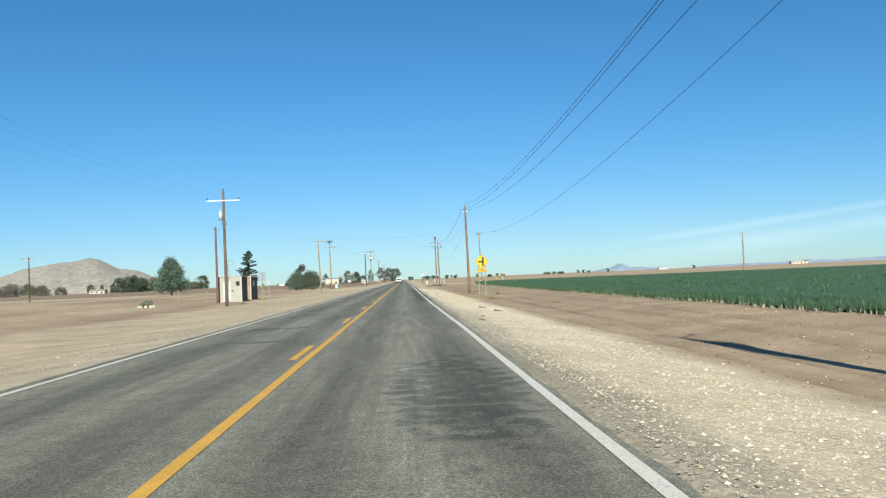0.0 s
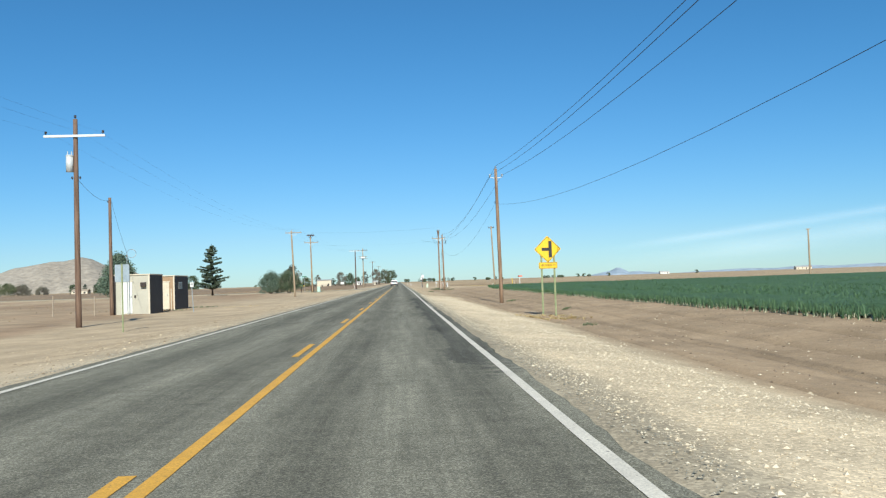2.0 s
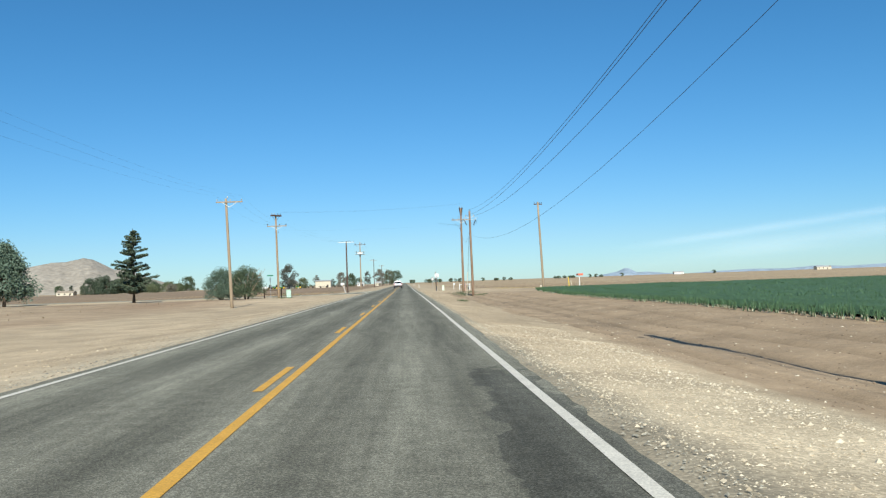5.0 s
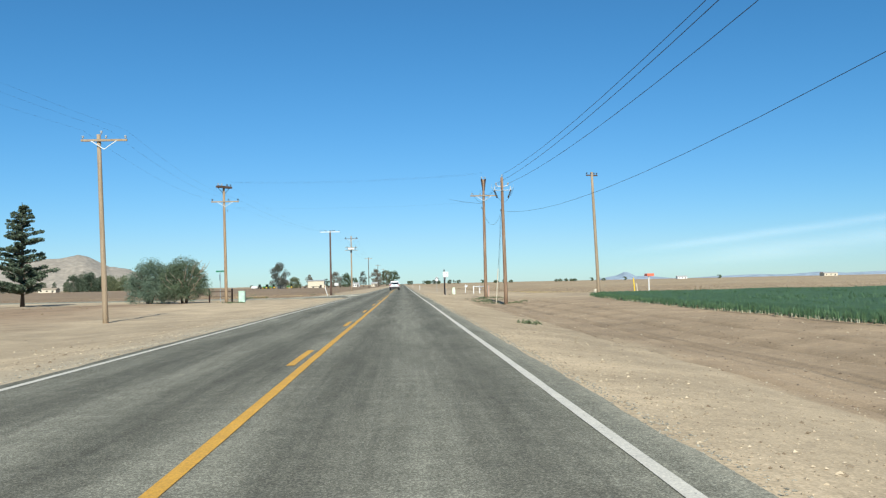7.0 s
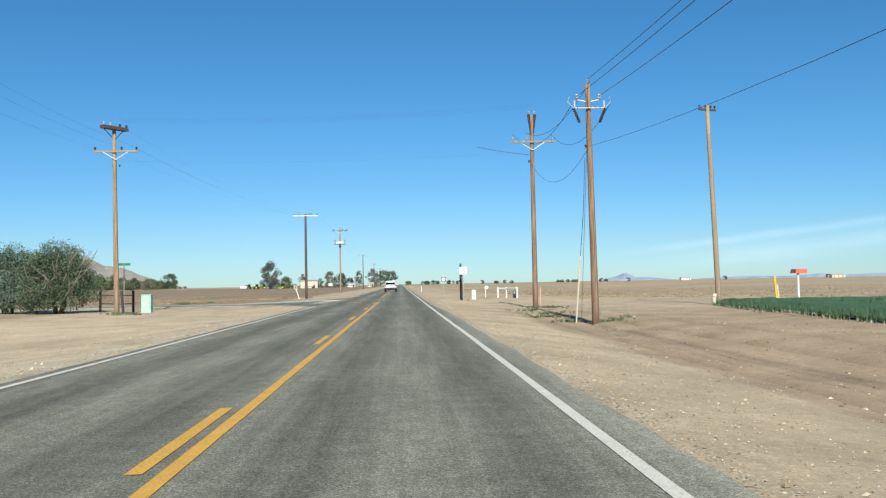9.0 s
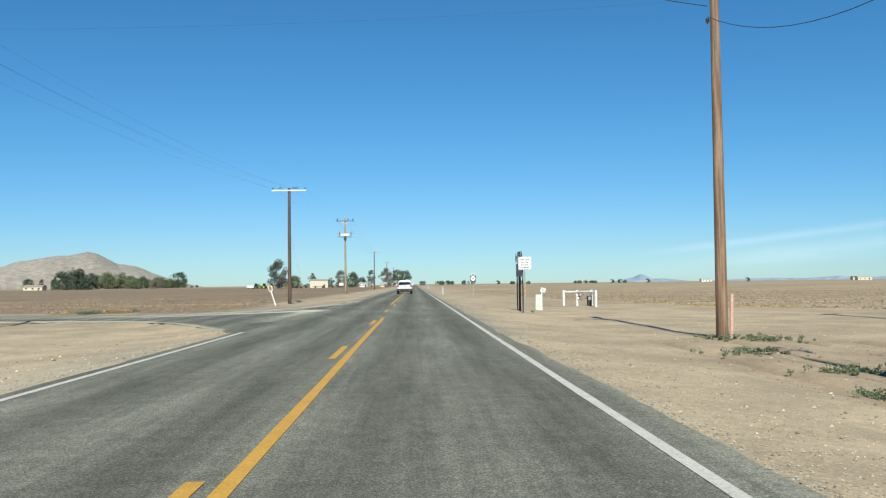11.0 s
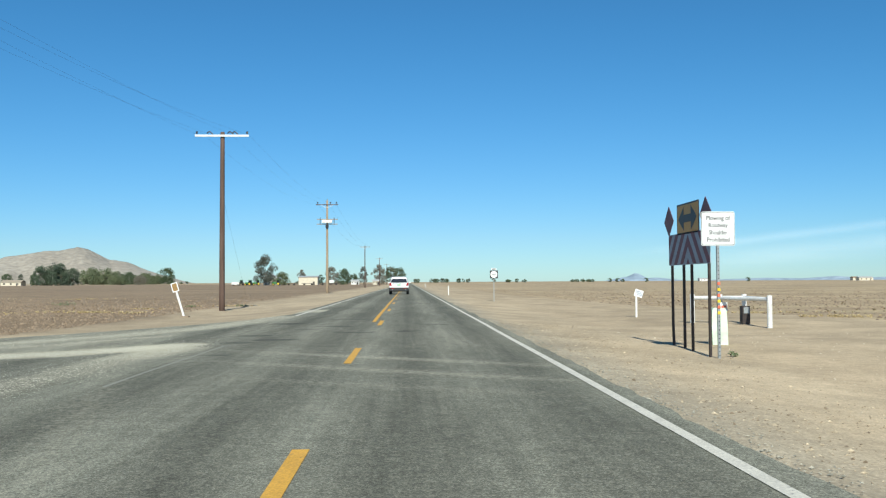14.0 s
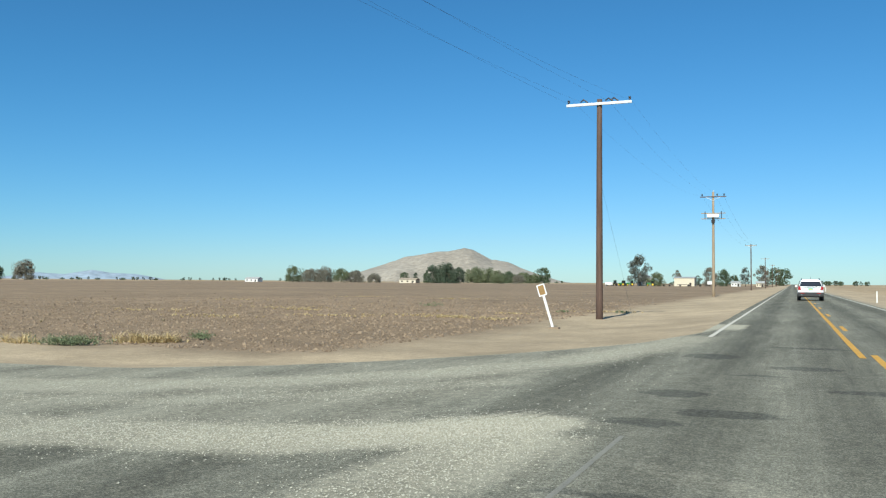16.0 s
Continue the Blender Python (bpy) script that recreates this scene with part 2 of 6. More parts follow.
M_WOOD_BROWN = mat("brown_pole", (0.11, 0.066, 0.046), (0.21, 0.135, 0.092), 2.2, 24, 0.85, stretch=(9, 9, 0.35), bump=0.6, contrast=0.4)
M_WOOD_TAN = mat("tan_pole", (0.22, 0.145, 0.085), (0.38, 0.275, 0.17), 2.2, 24, 0.85, stretch=(9, 9, 0.35), bump=0.6, contrast=0.4)
M_WOOD_GREY = mat("grey_pole", (0.36, 0.28, 0.19), (0.27, 0.20, 0.13), 1.5, 18, 0.85, stretch=(6, 6, 0.35), bump=0.5)
M_WOOD_DARK = mat("dark_pole", (0.075, 0.045, 0.034), (0.12, 0.075, 0.055), 1.5, 18, 0.85, stretch=(6, 6, 0.35), bump=0.5)
M_ARM_WHITE = mat("pale_crossarm", (0.68, 0.72, 0.74), (0.56, 0.60, 0.62), 3, 30, 0.55)
M_STEEL = mat("galvanised_steel", (0.42, 0.44, 0.44), (0.34, 0.36, 0.36), 6, 60, 0.45, 0.75)
M_GREENSTEEL = mat("green_post_steel", (0.20, 0.24, 0.12), (0.30, 0.32, 0.18), 6, 40, 0.6, 0.2)
M_DARKSTEEL = mat("dark_steel", (0.03, 0.024, 0.022), (0.055, 0.04, 0.035), 8, 60, 0.6, 0.3)
M_PORC = mat("porcelain", (0.50, 0.54, 0.56), (0.40, 0.43, 0.45), 8, 30, 0.25)
M_PORC_DARK = mat("dark_insulator", (0.035, 0.03, 0.032), (0.06, 0.05, 0.05), 8, 30, 0.3)
M_TRANSF = mat("transformer_grey", (0.55, 0.58, 0.58), (0.45, 0.48, 0.49), 4, 30, 0.45)
M_WIRE = mat("wire", (0.035, 0.037, 0.042), (0.05, 0.05, 0.055), 2, 20, 0.5, 0.4, bump=0)
M_SIGN_Y = mat("yellow_sheeting", (0.82, 0.52, 0.02), (0.74, 0.46, 0.02), 4, 60, 0.45, bump=0.05)
M_SIGN_AMBER = mat("amber_sheeting", (0.56, 0.29, 0.045), (0.50, 0.25, 0.04), 4, 60, 0.5, bump=0.05)
M_OCHRE = mat("faded_ochre", (0.30, 0.18, 0.06), (0.25, 0.15, 0.05), 8, 60, 0.6, bump=0.05)
M_SIGN_K = mat("black_sheeting", (0.018, 0.018, 0.022), (0.028, 0.028, 0.03), 4, 60, 0.5, bump=0.05)
M_SIGN_W = mat("white_sheeting", (0.78, 0.79, 0.78), (0.70, 0.71, 0.70), 4, 60, 0.45, bump=0.05)
M_SIGN_R = mat("red_sheeting", (0.17, 0.02, 0.035), (0.12, 0.02, 0.03), 4, 60, 0.5, bump=0.05)
M_SIGN_S = mat("silver_sheeting", (0.32, 0.34, 0.40), (0.26, 0.28, 0.33), 4, 60, 0.5, bump=0.05)
M_SIGN_BACK = mat("aluminium_back", (0.33, 0.40, 0.45), (0.27, 0.33, 0.37), 4, 60, 0.5, 0.3)
M_STREET_G = mat("street_sign_green", (0.02, 0.16, 0.09), (0.03, 0.2, 0.11), 4, 60, 0.45)
M_WHITE = mat("white_paint", (0.74, 0.74, 0.72), (0.62, 0.61, 0.57), 3, 30, 0.6)
M_DOORWHITE = mat("chalky_door_paint", (0.66, 0.68, 0.64), (0.60, 0.62, 0.58), 2, 30, 0.7)
M_CHALK = mat("chalky_siding", (0.46, 0.445, 0.365), (0.41, 0.39, 0.32), 1.2, 26, 0.8)
M_CREAM = mat("cream_paint", (0.62, 0.56, 0.44), (0.54, 0.48, 0.37), 1.5, 30, 0.8)
M_TANWALL = mat("tan_stucco", (0.36, 0.25, 0.15), (0.30, 0.20, 0.12), 1.5, 30, 0.85)
M_BROWNWALL = mat("dark_brown_siding", (0.035, 0.027, 0.027), (0.05, 0.04, 0.038), 2, 30, 0.75)
M_PALEGREEN = mat("pale_green_enamel", (0.60, 0.72, 0.55), (0.55, 0.67, 0.51), 2, 4, 0.55, bump=0)
M_MINT = mat("faded_green_enamel", (0.42, 0.60, 0.49), (0.38, 0.55, 0.45), 2, 4, 0.55, bump=0)
M_SALMON = mat("salmon_conduit", (0.62, 0.38, 0.30), (0.55, 0.34, 0.27), 3, 20, 0.6)
M_YELLOW = mat("yellow_plastic", (0.75, 0.52, 0.02), (0.65, 0.45, 0.03), 4, 40, 0.5)
M_ORANGE = mat("orange_enamel", (0.72, 0.16, 0.08), (0.60, 0.13, 0.07), 4, 40, 0.5)
M_RUST = mat("rusty_pipe", (0.05, 0.028, 0.022), (0.085, 0.045, 0.034), 5, 40, 0.85)
M_BARK = mat("bark", (0.09, 0.065, 0.045), (0.14, 0.105, 0.075), 3, 15, 0.95, stretch=(5, 5, 1), bump=0.7)
M_DEADWOOD = mat("bleached_twig", (0.36, 0.30, 0.23), (0.28, 0.23, 0.17), 4, 20, 0.9)
M_PINE = leaf_mat("pine_needles", (0.035, 0.058, 0.034), (0.088, 0.120, 0.072))
M_JUNIPER = leaf_mat("juniper_leaves", (0.048, 0.078, 0.042), (0.125, 0.165, 0.092))
M_SPRUCE = leaf_mat("blue_green_leaves", (0.055, 0.098, 0.066), (0.15, 0.205, 0.145))
M_BROAD = leaf_mat("broad_leaves", (0.042, 0.066, 0.030), (0.095, 0.130, 0.062))
M_PALELEAF = leaf_mat("spring_leaves", (0.085, 0.11, 0.05), (0.15, 0.17, 0.09))
M_EUCALYPT = leaf_mat("eucalyptus_leaves", (0.055, 0.065, 0.05), (0.12, 0.125, 0.10))
M_BARE = leaf_mat("bare_twigs", (0.12, 0.115, 0.085), (0.21, 0.195, 0.15))
M_ONION = leaf_mat("onion_leaves", (0.045, 0.105, 0.045), (0.090, 0.165, 0.072))
M_ONION_BED = mat("onion_canopy", (0.040, 0.096, 0.038), (0.062, 0.128, 0.052), 0.6, 9, 0.8, bump=1.0, bump_dist=0.12)
M_BULB = leaf_mat("onion_stems", (0.40, 0.42, 0.28), (0.62, 0.60, 0.46))
M_STRAW = leaf_mat("dry_grass", (0.38, 0.28, 0.13), (0.62, 0.50, 0.28))
M_WEED = leaf_mat("green_weed", (0.07, 0.10, 0.045), (0.18, 0.21, 0.11))
M_SCRUB = leaf_mat("desert_scrub", (0.22, 0.175, 0.10), (0.40, 0.32, 0.19))
M_HILL = mat("desert_mountain", (0.37, 0.33, 0.27), (0.30, 0.265, 0.215), 0.006, 0.05, 0.95, bump=0.6, bump_dist=12)
# rock with the blue of distance haze put into its base colour
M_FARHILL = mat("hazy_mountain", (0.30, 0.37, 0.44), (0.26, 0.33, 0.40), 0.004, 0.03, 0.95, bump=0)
M_CARWHITE = mat("white_car_paint", (0.78, 0.79, 0.80), (0.76, 0.77, 0.78), 1, 5, 0.22, bump=0)
M_CARBLACK = mat("black_plastic", (0.02, 0.02, 0.022), (0.03, 0.03, 0.032), 6, 60, 0.55)
M_TYRE = mat("tyre_rubber", (0.018, 0.018, 0.018), (0.03, 0.03, 0.03), 8, 60, 0.85)
M_RIM = mat("alloy_rim", (0.45, 0.46, 0.47), (0.38, 0.39, 0.4), 8, 60, 0.3, 0.9)
M_GLASSDARK = glass_mat("tinted_glass", (0.012, 0.014, 0.018))
M_TAIL = glass_mat("red_lamp_glass", (0.32, 0.015, 0.02), 0.12)
M_CHROME = mat("chrome", (0.7, 0.72, 0.75), (0.65, 0.67, 0.7), 8, 60, 0.12, 1.0, bump=0)
M_PLATE = mat("turquoise_plate", (0.10, 0.52, 0.52), (0.12, 0.46, 0.46), 8, 60, 0.5, bump=0)
M_JD = mat("tractor_green", (0.035, 0.20, 0.04), (0.03, 0.16, 0.035), 2, 20, 0.5)
M_METALROOF = mat("metal_roof", (0.52, 0.52, 0.50), (0.44, 0.44, 0.42), 0.6, 10, 0.5, 0.2)


# ---- building blocks ----
def mesh_object(name, verts, faces, material, parent=None, smooth=False):
    me = bpy.data.meshes.new(name)
    me.from_pydata(verts, [], faces)
    me.materials.append(material)
    if smooth:
        me.polygons.foreach_set("use_smooth", [True] * len(me.polygons))
    ob = new(name, me)
    if parent:
        ob.parent = parent
    return ob


def part(name, bm, material, parent=None, label="", smooth=False):
    me = bpy.data.meshes.new(name)
    bmesh.ops.recalc_face_normals(bm, faces=bm.faces[:])
    bm.to_mesh(me)
    bm.free()
    me.materials.append(material)
    if smooth:
        me.polygons.foreach_set("use_smooth", [True] * len(me.polygons))
    ob = new(name, me)
    if parent:
        ob.parent = parent
    if label:
        ob["label"] = label
    return ob


def thing(name, x, y, z, label, category, group="", rz=0, kind=""):
    ob = new(name)
    ob.empty_display_size = 0.2
    ob.matrix_basis = pose(x, y, z, 0, 0, rz)
    return tagged(ob, label, category, group, kind)


def add_box(bm, c, s, m=None, bevel=0.0):
    r = bmesh.ops.create_cube(bm, size=1.0)
    vs = r["verts"]
    for v in vs:
        v.co = Vector((v.co.x * s[0] + c[0], v.co.y * s[1] + c[1], v.co.z * s[2] + c[2]))
    if bevel:
        es = list({e for v in vs for e in v.link_edges})
        out = bmesh.ops.bevel(bm, geom=es, offset=bevel, segments=2, affect='EDGES', profile=0.5)
        vs = list(set(out["verts"]) | {v for v in vs if v.is_valid})
    if m is not None:
        bmesh.ops.transform(bm, matrix=m, verts=vs)
    return vs


def box(c, s, m=None, bevel=0.0):
    bm = bmesh.new()
    add_box(bm, c, s, m, bevel)
    return bm


def add_rod(bm, p, q, r0, r1=None, n=8, caps=True):
    """A straight tapered rod from p to q."""
    p, q = Vector(p), Vector(q)
    r1 = r0 if r1 is None else r1
    d = (q - p).normalized()
    a = d.orthogonal().normalized()
    b = d.cross(a)
    rings = []
    for c, r in ((p, r0), (q, r1)):
        rings.append([bm.verts.new(c + (a * math.cos(t) + b * math.sin(t)) * r) for t in (2 * math.pi * i / n for i in range(n))])
    for i in range(n):
        bm.faces.new((rings[0][i], rings[0][(i + 1) % n], rings[1][(i + 1) % n], rings[1][i]))
    if caps:
        bm.faces.new(rings[0][::-1])
        bm.faces.new(rings[1])
    return bm


def rod(p, q, r0, r1=None, n=8):
    return add_rod(bmesh.new(), p, q, r0, r1, n)


def add_path(bm, pts, r, n=6, r1=None):
    """A tube along a list of points."""
    pts = [Vector(p) for p in pts]
    rings = []
    for i, p in enumerate(pts):
        d = (pts[min(i + 1, len(pts) - 1)] - pts[max(i - 1, 0)]).normalized()
        a = d.cross(Vector((0, 0, 1)))
        a = a.normalized() if a.length > 1e-4 else Vector((1, 0, 0))
        b = d.cross(a)
        rr = r if r1 is None else r + (r1 - r) * i / (len(pts) - 1)
        rings.append([bm.verts.new(p + (a * math.cos(t) + b * math.sin(t)) * rr) for t in (2 * math.pi * k / n for k in range(n))])
    for u, w in zip(rings, rings[1:]):
        for k in range(n):
            bm.faces.new((u[k], u[(k + 1) % n], w[(k + 1) % n], w[k]))
    bm.faces.new(rings[0][::-1])
    bm.faces.new(rings[-1])
    return bm


def plate(points, thick, m=None):
    """A flat outline in x and z, extruded by thick along +y."""
    bm = bmesh.new()
    f = [bm.verts.new((x, 0, z)) for x, z in points]
    k = [bm.verts.new((x, thick, z)) for x, z in points]
    bm.faces.new(f)
    bm.faces.new(k[::-1])
    n = len(f)
    for i in range(n):
        bm.faces.new((f[i], k[i], k[(i + 1) % n], f[(i + 1) % n]))
    if m is not None:
        bmesh.ops.transform(bm, matrix=m, verts=bm.verts[:])
    return bm


def round_rect(w, h, r, cx=0, cz=0, n=4):
    pts = []
    for sx, sz, a0 in ((1, -1, -90), (1, 1, 0), (-1, 1, 90), (-1, -1, 180)):
        for i in range(n + 1):
            a = radians(a0 + 90 * i / n)
            pts.append((cx + sx * (w / 2 - r) + r * math.cos(a), cz + sz * (h / 2 - r) + r * math.sin(a)))
    return pts


def diamond(diag, r=0.04):
    s = diag / math.sqrt(2)
    c = math.cos(radians(45))
    return [((x - z) * c, (x + z) * c) for x, z in round_rect(s, s, r)]


def lettering(name, text, size, material, parent, m, width=None, bold=0.0):
    cu = bpy.data.curves.new(name, 'FONT')
    cu.body, cu.size, cu.align_x, cu.align_y, cu.extrude, cu.offset = text, size, 'CENTER', 'CENTER', 0.001, size * bold
    ob = bpy.data.objects.new(name + "_curve", cu)
    scene.collection.objects.link(ob)
    bpy.context.view_layer.update()
    me = bpy.data.meshes.new_from_object(ob.evaluated_get(bpy.context.evaluated_depsgraph_get()))
    w = ob.dimensions.x
    bpy.data.objects.remove(ob)
    bpy.data.curves.remove(cu)
    sx = width / w if width and w else 1.0
    me.transform(m @ Matrix.Diagonal((sx, 1, 1, 1)))
    me.materials.clear()
    me.materials.append(material)
    out = new(name, me)
    out.parent = parent
    return out


FACE_SOUTH = pose(0, 0, 0, 90, 0, 0)   # letters that stand upright and are read from the south
rng = np.random.default_rng(7)


# ---- the lie of the land ----
ROAD_W, ROAD_E = -4.22, 3.2           # pavement edges


def side_near(x):
    k = max(0.0, (x + 14.5) / 10.5)
    return 227.7 + 0.16 * max(0.0, -x - 12) - 4.3 - 15.5 * k ** 1.9


FAR_X = (-420, -60, -30, -15.4, -12.4, -10.2, -8.6, -7.0, -6.2, -5.0, -4.2, -3.8)
FAR_Y = (300.0, 240.5, 235.2, 232.3, 232.6, 233.6, 235.0, 237.0, 238.3, 240.7, 244.8, 247.5)


def side_far(x):
    return float(np.interp(x, FAR_X, FAR_Y))


def side_centre(x):
    return (side_near(x) + side_far(x)) / 2


def side_half(x):
    return (side_far(x) - side_near(x)) / 2


def lump(x, y, s, a):
    return a * noise.noise(Vector((x * s, y * s, 3.7)))


def dip(x, y):
    """Depth of the shallow swales on both sides of the road, south of the junction."""
    if x > ROAD_E:
        return -0.10 * math.exp(-((x - 7) / 3.5) ** 2 - ((y - 229) / 7) ** 2) + 0.28 * math.exp(-((x - 8.8) / 2.7) ** 2) * max(0.0, min(1.0, (203 - y) / 14))
    if x < ROAD_W:
        return 0.27 * max(0.0, min(1.0, (-x - 6) / 6)) * max(0.0, min(1.0, (197 - y) / 14)) * max(0.0, min(1.0, (75 + x) / 30))
    return 0.0


def land(x, y):
    """Height of the soil."""
    return datum(x, y) - dip(x, y)


def datum(x, y):
    """Height of the levelled soil, without the swales."""
    out = max(ROAD_W - x, x - ROAD_E)
    if out < 0 or (0 < x < ROAD_E + 0.32 and 108 < y < 206):
        z = -0.14 if out < 0 else -0.06
    else:
        z = -0.015 - 0.30 * min(1.0, out / 4.0) ** 0.8
        z += lump(x, y, 0.35, 0.05) * min(1, out) + lump(x, y, 1.3, 0.018) * min(1, out) + lump(x, y, 0.02, 0.10) * min(1, out / 30)
    if x < ROAD_W + 0.5:
        side = abs(y - side_centre(x)) - side_half(x)
        if side < 0:
            z = min(z, side_top(x, y) - 0.10)
        elif side < 1.5:
            z = z * (side / 1.5) + (side_top(x, y) - 0.02) * (1 - side / 1.5)
    if 6 < x < 13 and -20 < y < 207:
        for xr in (7.4, 9.0, 10.6, 12.0):
            d = (x - xr - 0.5 * noise.noise(Vector((y * 0.03, xr, 1)))) / 0.17
            z -= 0.065 * math.exp(-d * d) - 0.02 * math.exp(-(abs(d) - 1.8) ** 2)
    if x > 13.5 and y < 206 and abs(x) < 400:
        z += 0.05 * math.sin(x * 2 * math.pi / 1.0) * min(1, (x - 13.5) / 2) if x < 60 else 0
    return z


def side_top(x, y):
    return -0.22 * min(1.0, max(0.0, (ROAD_W - x) / 9.0))


def fallow_rim(x):
    """Where the fallow field begins beyond the bare dirt east of the junction."""
    return float(np.interp(x, (12, 15, 17.5, 19.2, 24, 60), (300, 262, 247, 236, 228, 214)))


def zone_colour(x, y):
    pale, gravel, plough, far, tan = (0.425, 0.336, 0.223), (0.50, 0.415, 0.285), (0.250, 0.183, 0.118), (0.36, 0.273, 0.172), (0.335, 0.25, 0.160)
    c = np.array(pale)
    w = noise.noise(Vector((x * 0.3, y * 0.12, 0.5))) * 0.9
    if x > 0:
        g = max(0, 1 - max(0, (x - 6.0 - 0.7 * w) / 0.5)) * max(0, min(1, (112 - y) / 14))
        c = c * (1 - g) + np.array(gravel) * g
        if y < 112:
            # broken asphalt crumbs greying the strip beside the pavement
            k = 0.75 * max(0, min(1, (3.95 + 0.5 * w - x) / 0.45))
            c = c * (1 - k) + np.array((0.255, 0.225, 0.165)) * k
        elif y > 206:
            k = 0.6 * max(0, min(1, (4.6 + 0.8 * w - x) / 1.2))
            c = c * (1 - k) + np.array((0.30, 0.265, 0.20)) * k
        if x > 6.5:
            k = min(1, (x - 6.5 - w) / 0.7) if x > 6.5 + w else 0
            if y > 190:
                k *= max(0.25, (215 - y) / 25)
            c = c * (1 - k) + np.array(tan) * k
        rim = fallow_rim(x)
        if y > rim and x > 12:
            k = min(1, (y - rim - 1.5 * w) / 2.5) if y > rim + 1.5 * w else 0
            c = c * (1 - k) + np.array(far) * k
        if y > rim and x > 13:
            c = c * (1 + 0.16 * noise.noise(Vector((x * 0.018, y * 0.11, 2.2))))
            straw = noise.noise(Vector((x * 0.03, y * 0.22, 6.1)))
            if straw > 0.25:
                c = c * 0.6 + np.array((0.50, 0.40, 0.24)) * 0.4
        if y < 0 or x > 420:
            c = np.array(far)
    else:
        if x > -7.5 and y < 206:
            k = 0.55 * max(0, min(1, (x + 6.6 + w) / 1.6))
            c = c * (1 - k) + np.array((0.42, 0.36, 0.26)) * k
        d = y - (side_centre(x) + side_half(x)) - 3.2 - w
        e = -x - 10.5 - w
        if d > 0 and e > 0:
            k = min(1, d / 3) * min(1, e / 2.5)
            c = c * (1 - k) + np.array(plough) * k
        elif y < 212 and x < -15:
            patch = noise.noise(Vector((x * 0.09, y * 0.035, 9.0)))
            k = max(0, min(1, (-x - 15.5 + 4 * w) / 3.0)) * max(0.15, min(1, 0.62 + 0.9 * patch))
            c = c * (1 - k) + np.array((0.30, 0.215, 0.138)) * k
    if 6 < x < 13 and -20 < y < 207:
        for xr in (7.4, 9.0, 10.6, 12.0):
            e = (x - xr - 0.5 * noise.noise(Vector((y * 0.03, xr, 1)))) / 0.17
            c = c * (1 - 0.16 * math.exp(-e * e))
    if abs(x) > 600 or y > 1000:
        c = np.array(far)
    return c


def stony(x, y):
    """How thickly crushed stone covers the soil."""
    if x > 0:
        verge = max(0, 1 - max(0, (x - 6.1 - 0.7 * noise.noise(Vector((x * 0.3, y * 0.12, 0.5)))) / 0.6)) * max(0.0, min(1, (112 - y) / 14))
        return max(verge, 0.55 * max(0, 1 - (x - 3.4) / 2.2) if y < 260 else 0, 0.18)
    return max(0.2, 0.5 * max(0, 1 - (-4.2 - x) / 2.0)) if y < 230 else 0.25


def spread(parts):
    out = []
    for a, b, n in parts:
        out += list(np.linspace(a, b, n, endpoint=False))
    return sorted(set(round(v, 3) for v in out + [parts[-1][1]]))


def build_ground():
    xs = spread([(-4900, -1000, 10), (-1000, -200, 20), (-200, -60, 28), (-60, -24, 40), (-24, -4.8, 50), (-4.8, -4.3, 5), (-4.3, 3.2, 4), (3.2, 3.6, 4), (3.6, 14, 75), (14, 40, 36), (40, 200, 26), (200, 1000, 16), (1000, 4900, 10)])
    ys = spread([(-400, -20, 14), (-20, 0, 20), (0, 120, 260), (120, 205, 150), (205, 260, 150), (260, 330, 50), (330, 600, 40), (600, 1500, 20), (1500, 4900, 14)])
    verts = [(x, y, land(x, y)) for y in ys for x in xs]
    nx = len(xs)
    faces = [(j * nx + i, j * nx + i + 1, (j + 1) * nx + i + 1, (j + 1) * nx + i) for j in range(len(ys) - 1) for i in range(nx - 1)]
    ob = mesh_object("ground", verts, faces, M_SOIL, smooth=True)
    layer = ob.data.color_attributes.new("zone", 'FLOAT_COLOR', 'POINT')
    cols = np.ones((len(verts), 4), dtype=np.float32)
    for k, v in enumerate(verts):
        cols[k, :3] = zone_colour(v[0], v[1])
        cols[k, 3] = stony(v[0], v[1])
    layer.data.foreach_set("color", cols.ravel())
    return tagged(ob, "dry pale desert dirt with gravel verge and ploughed earth", "ground", kind="structure")


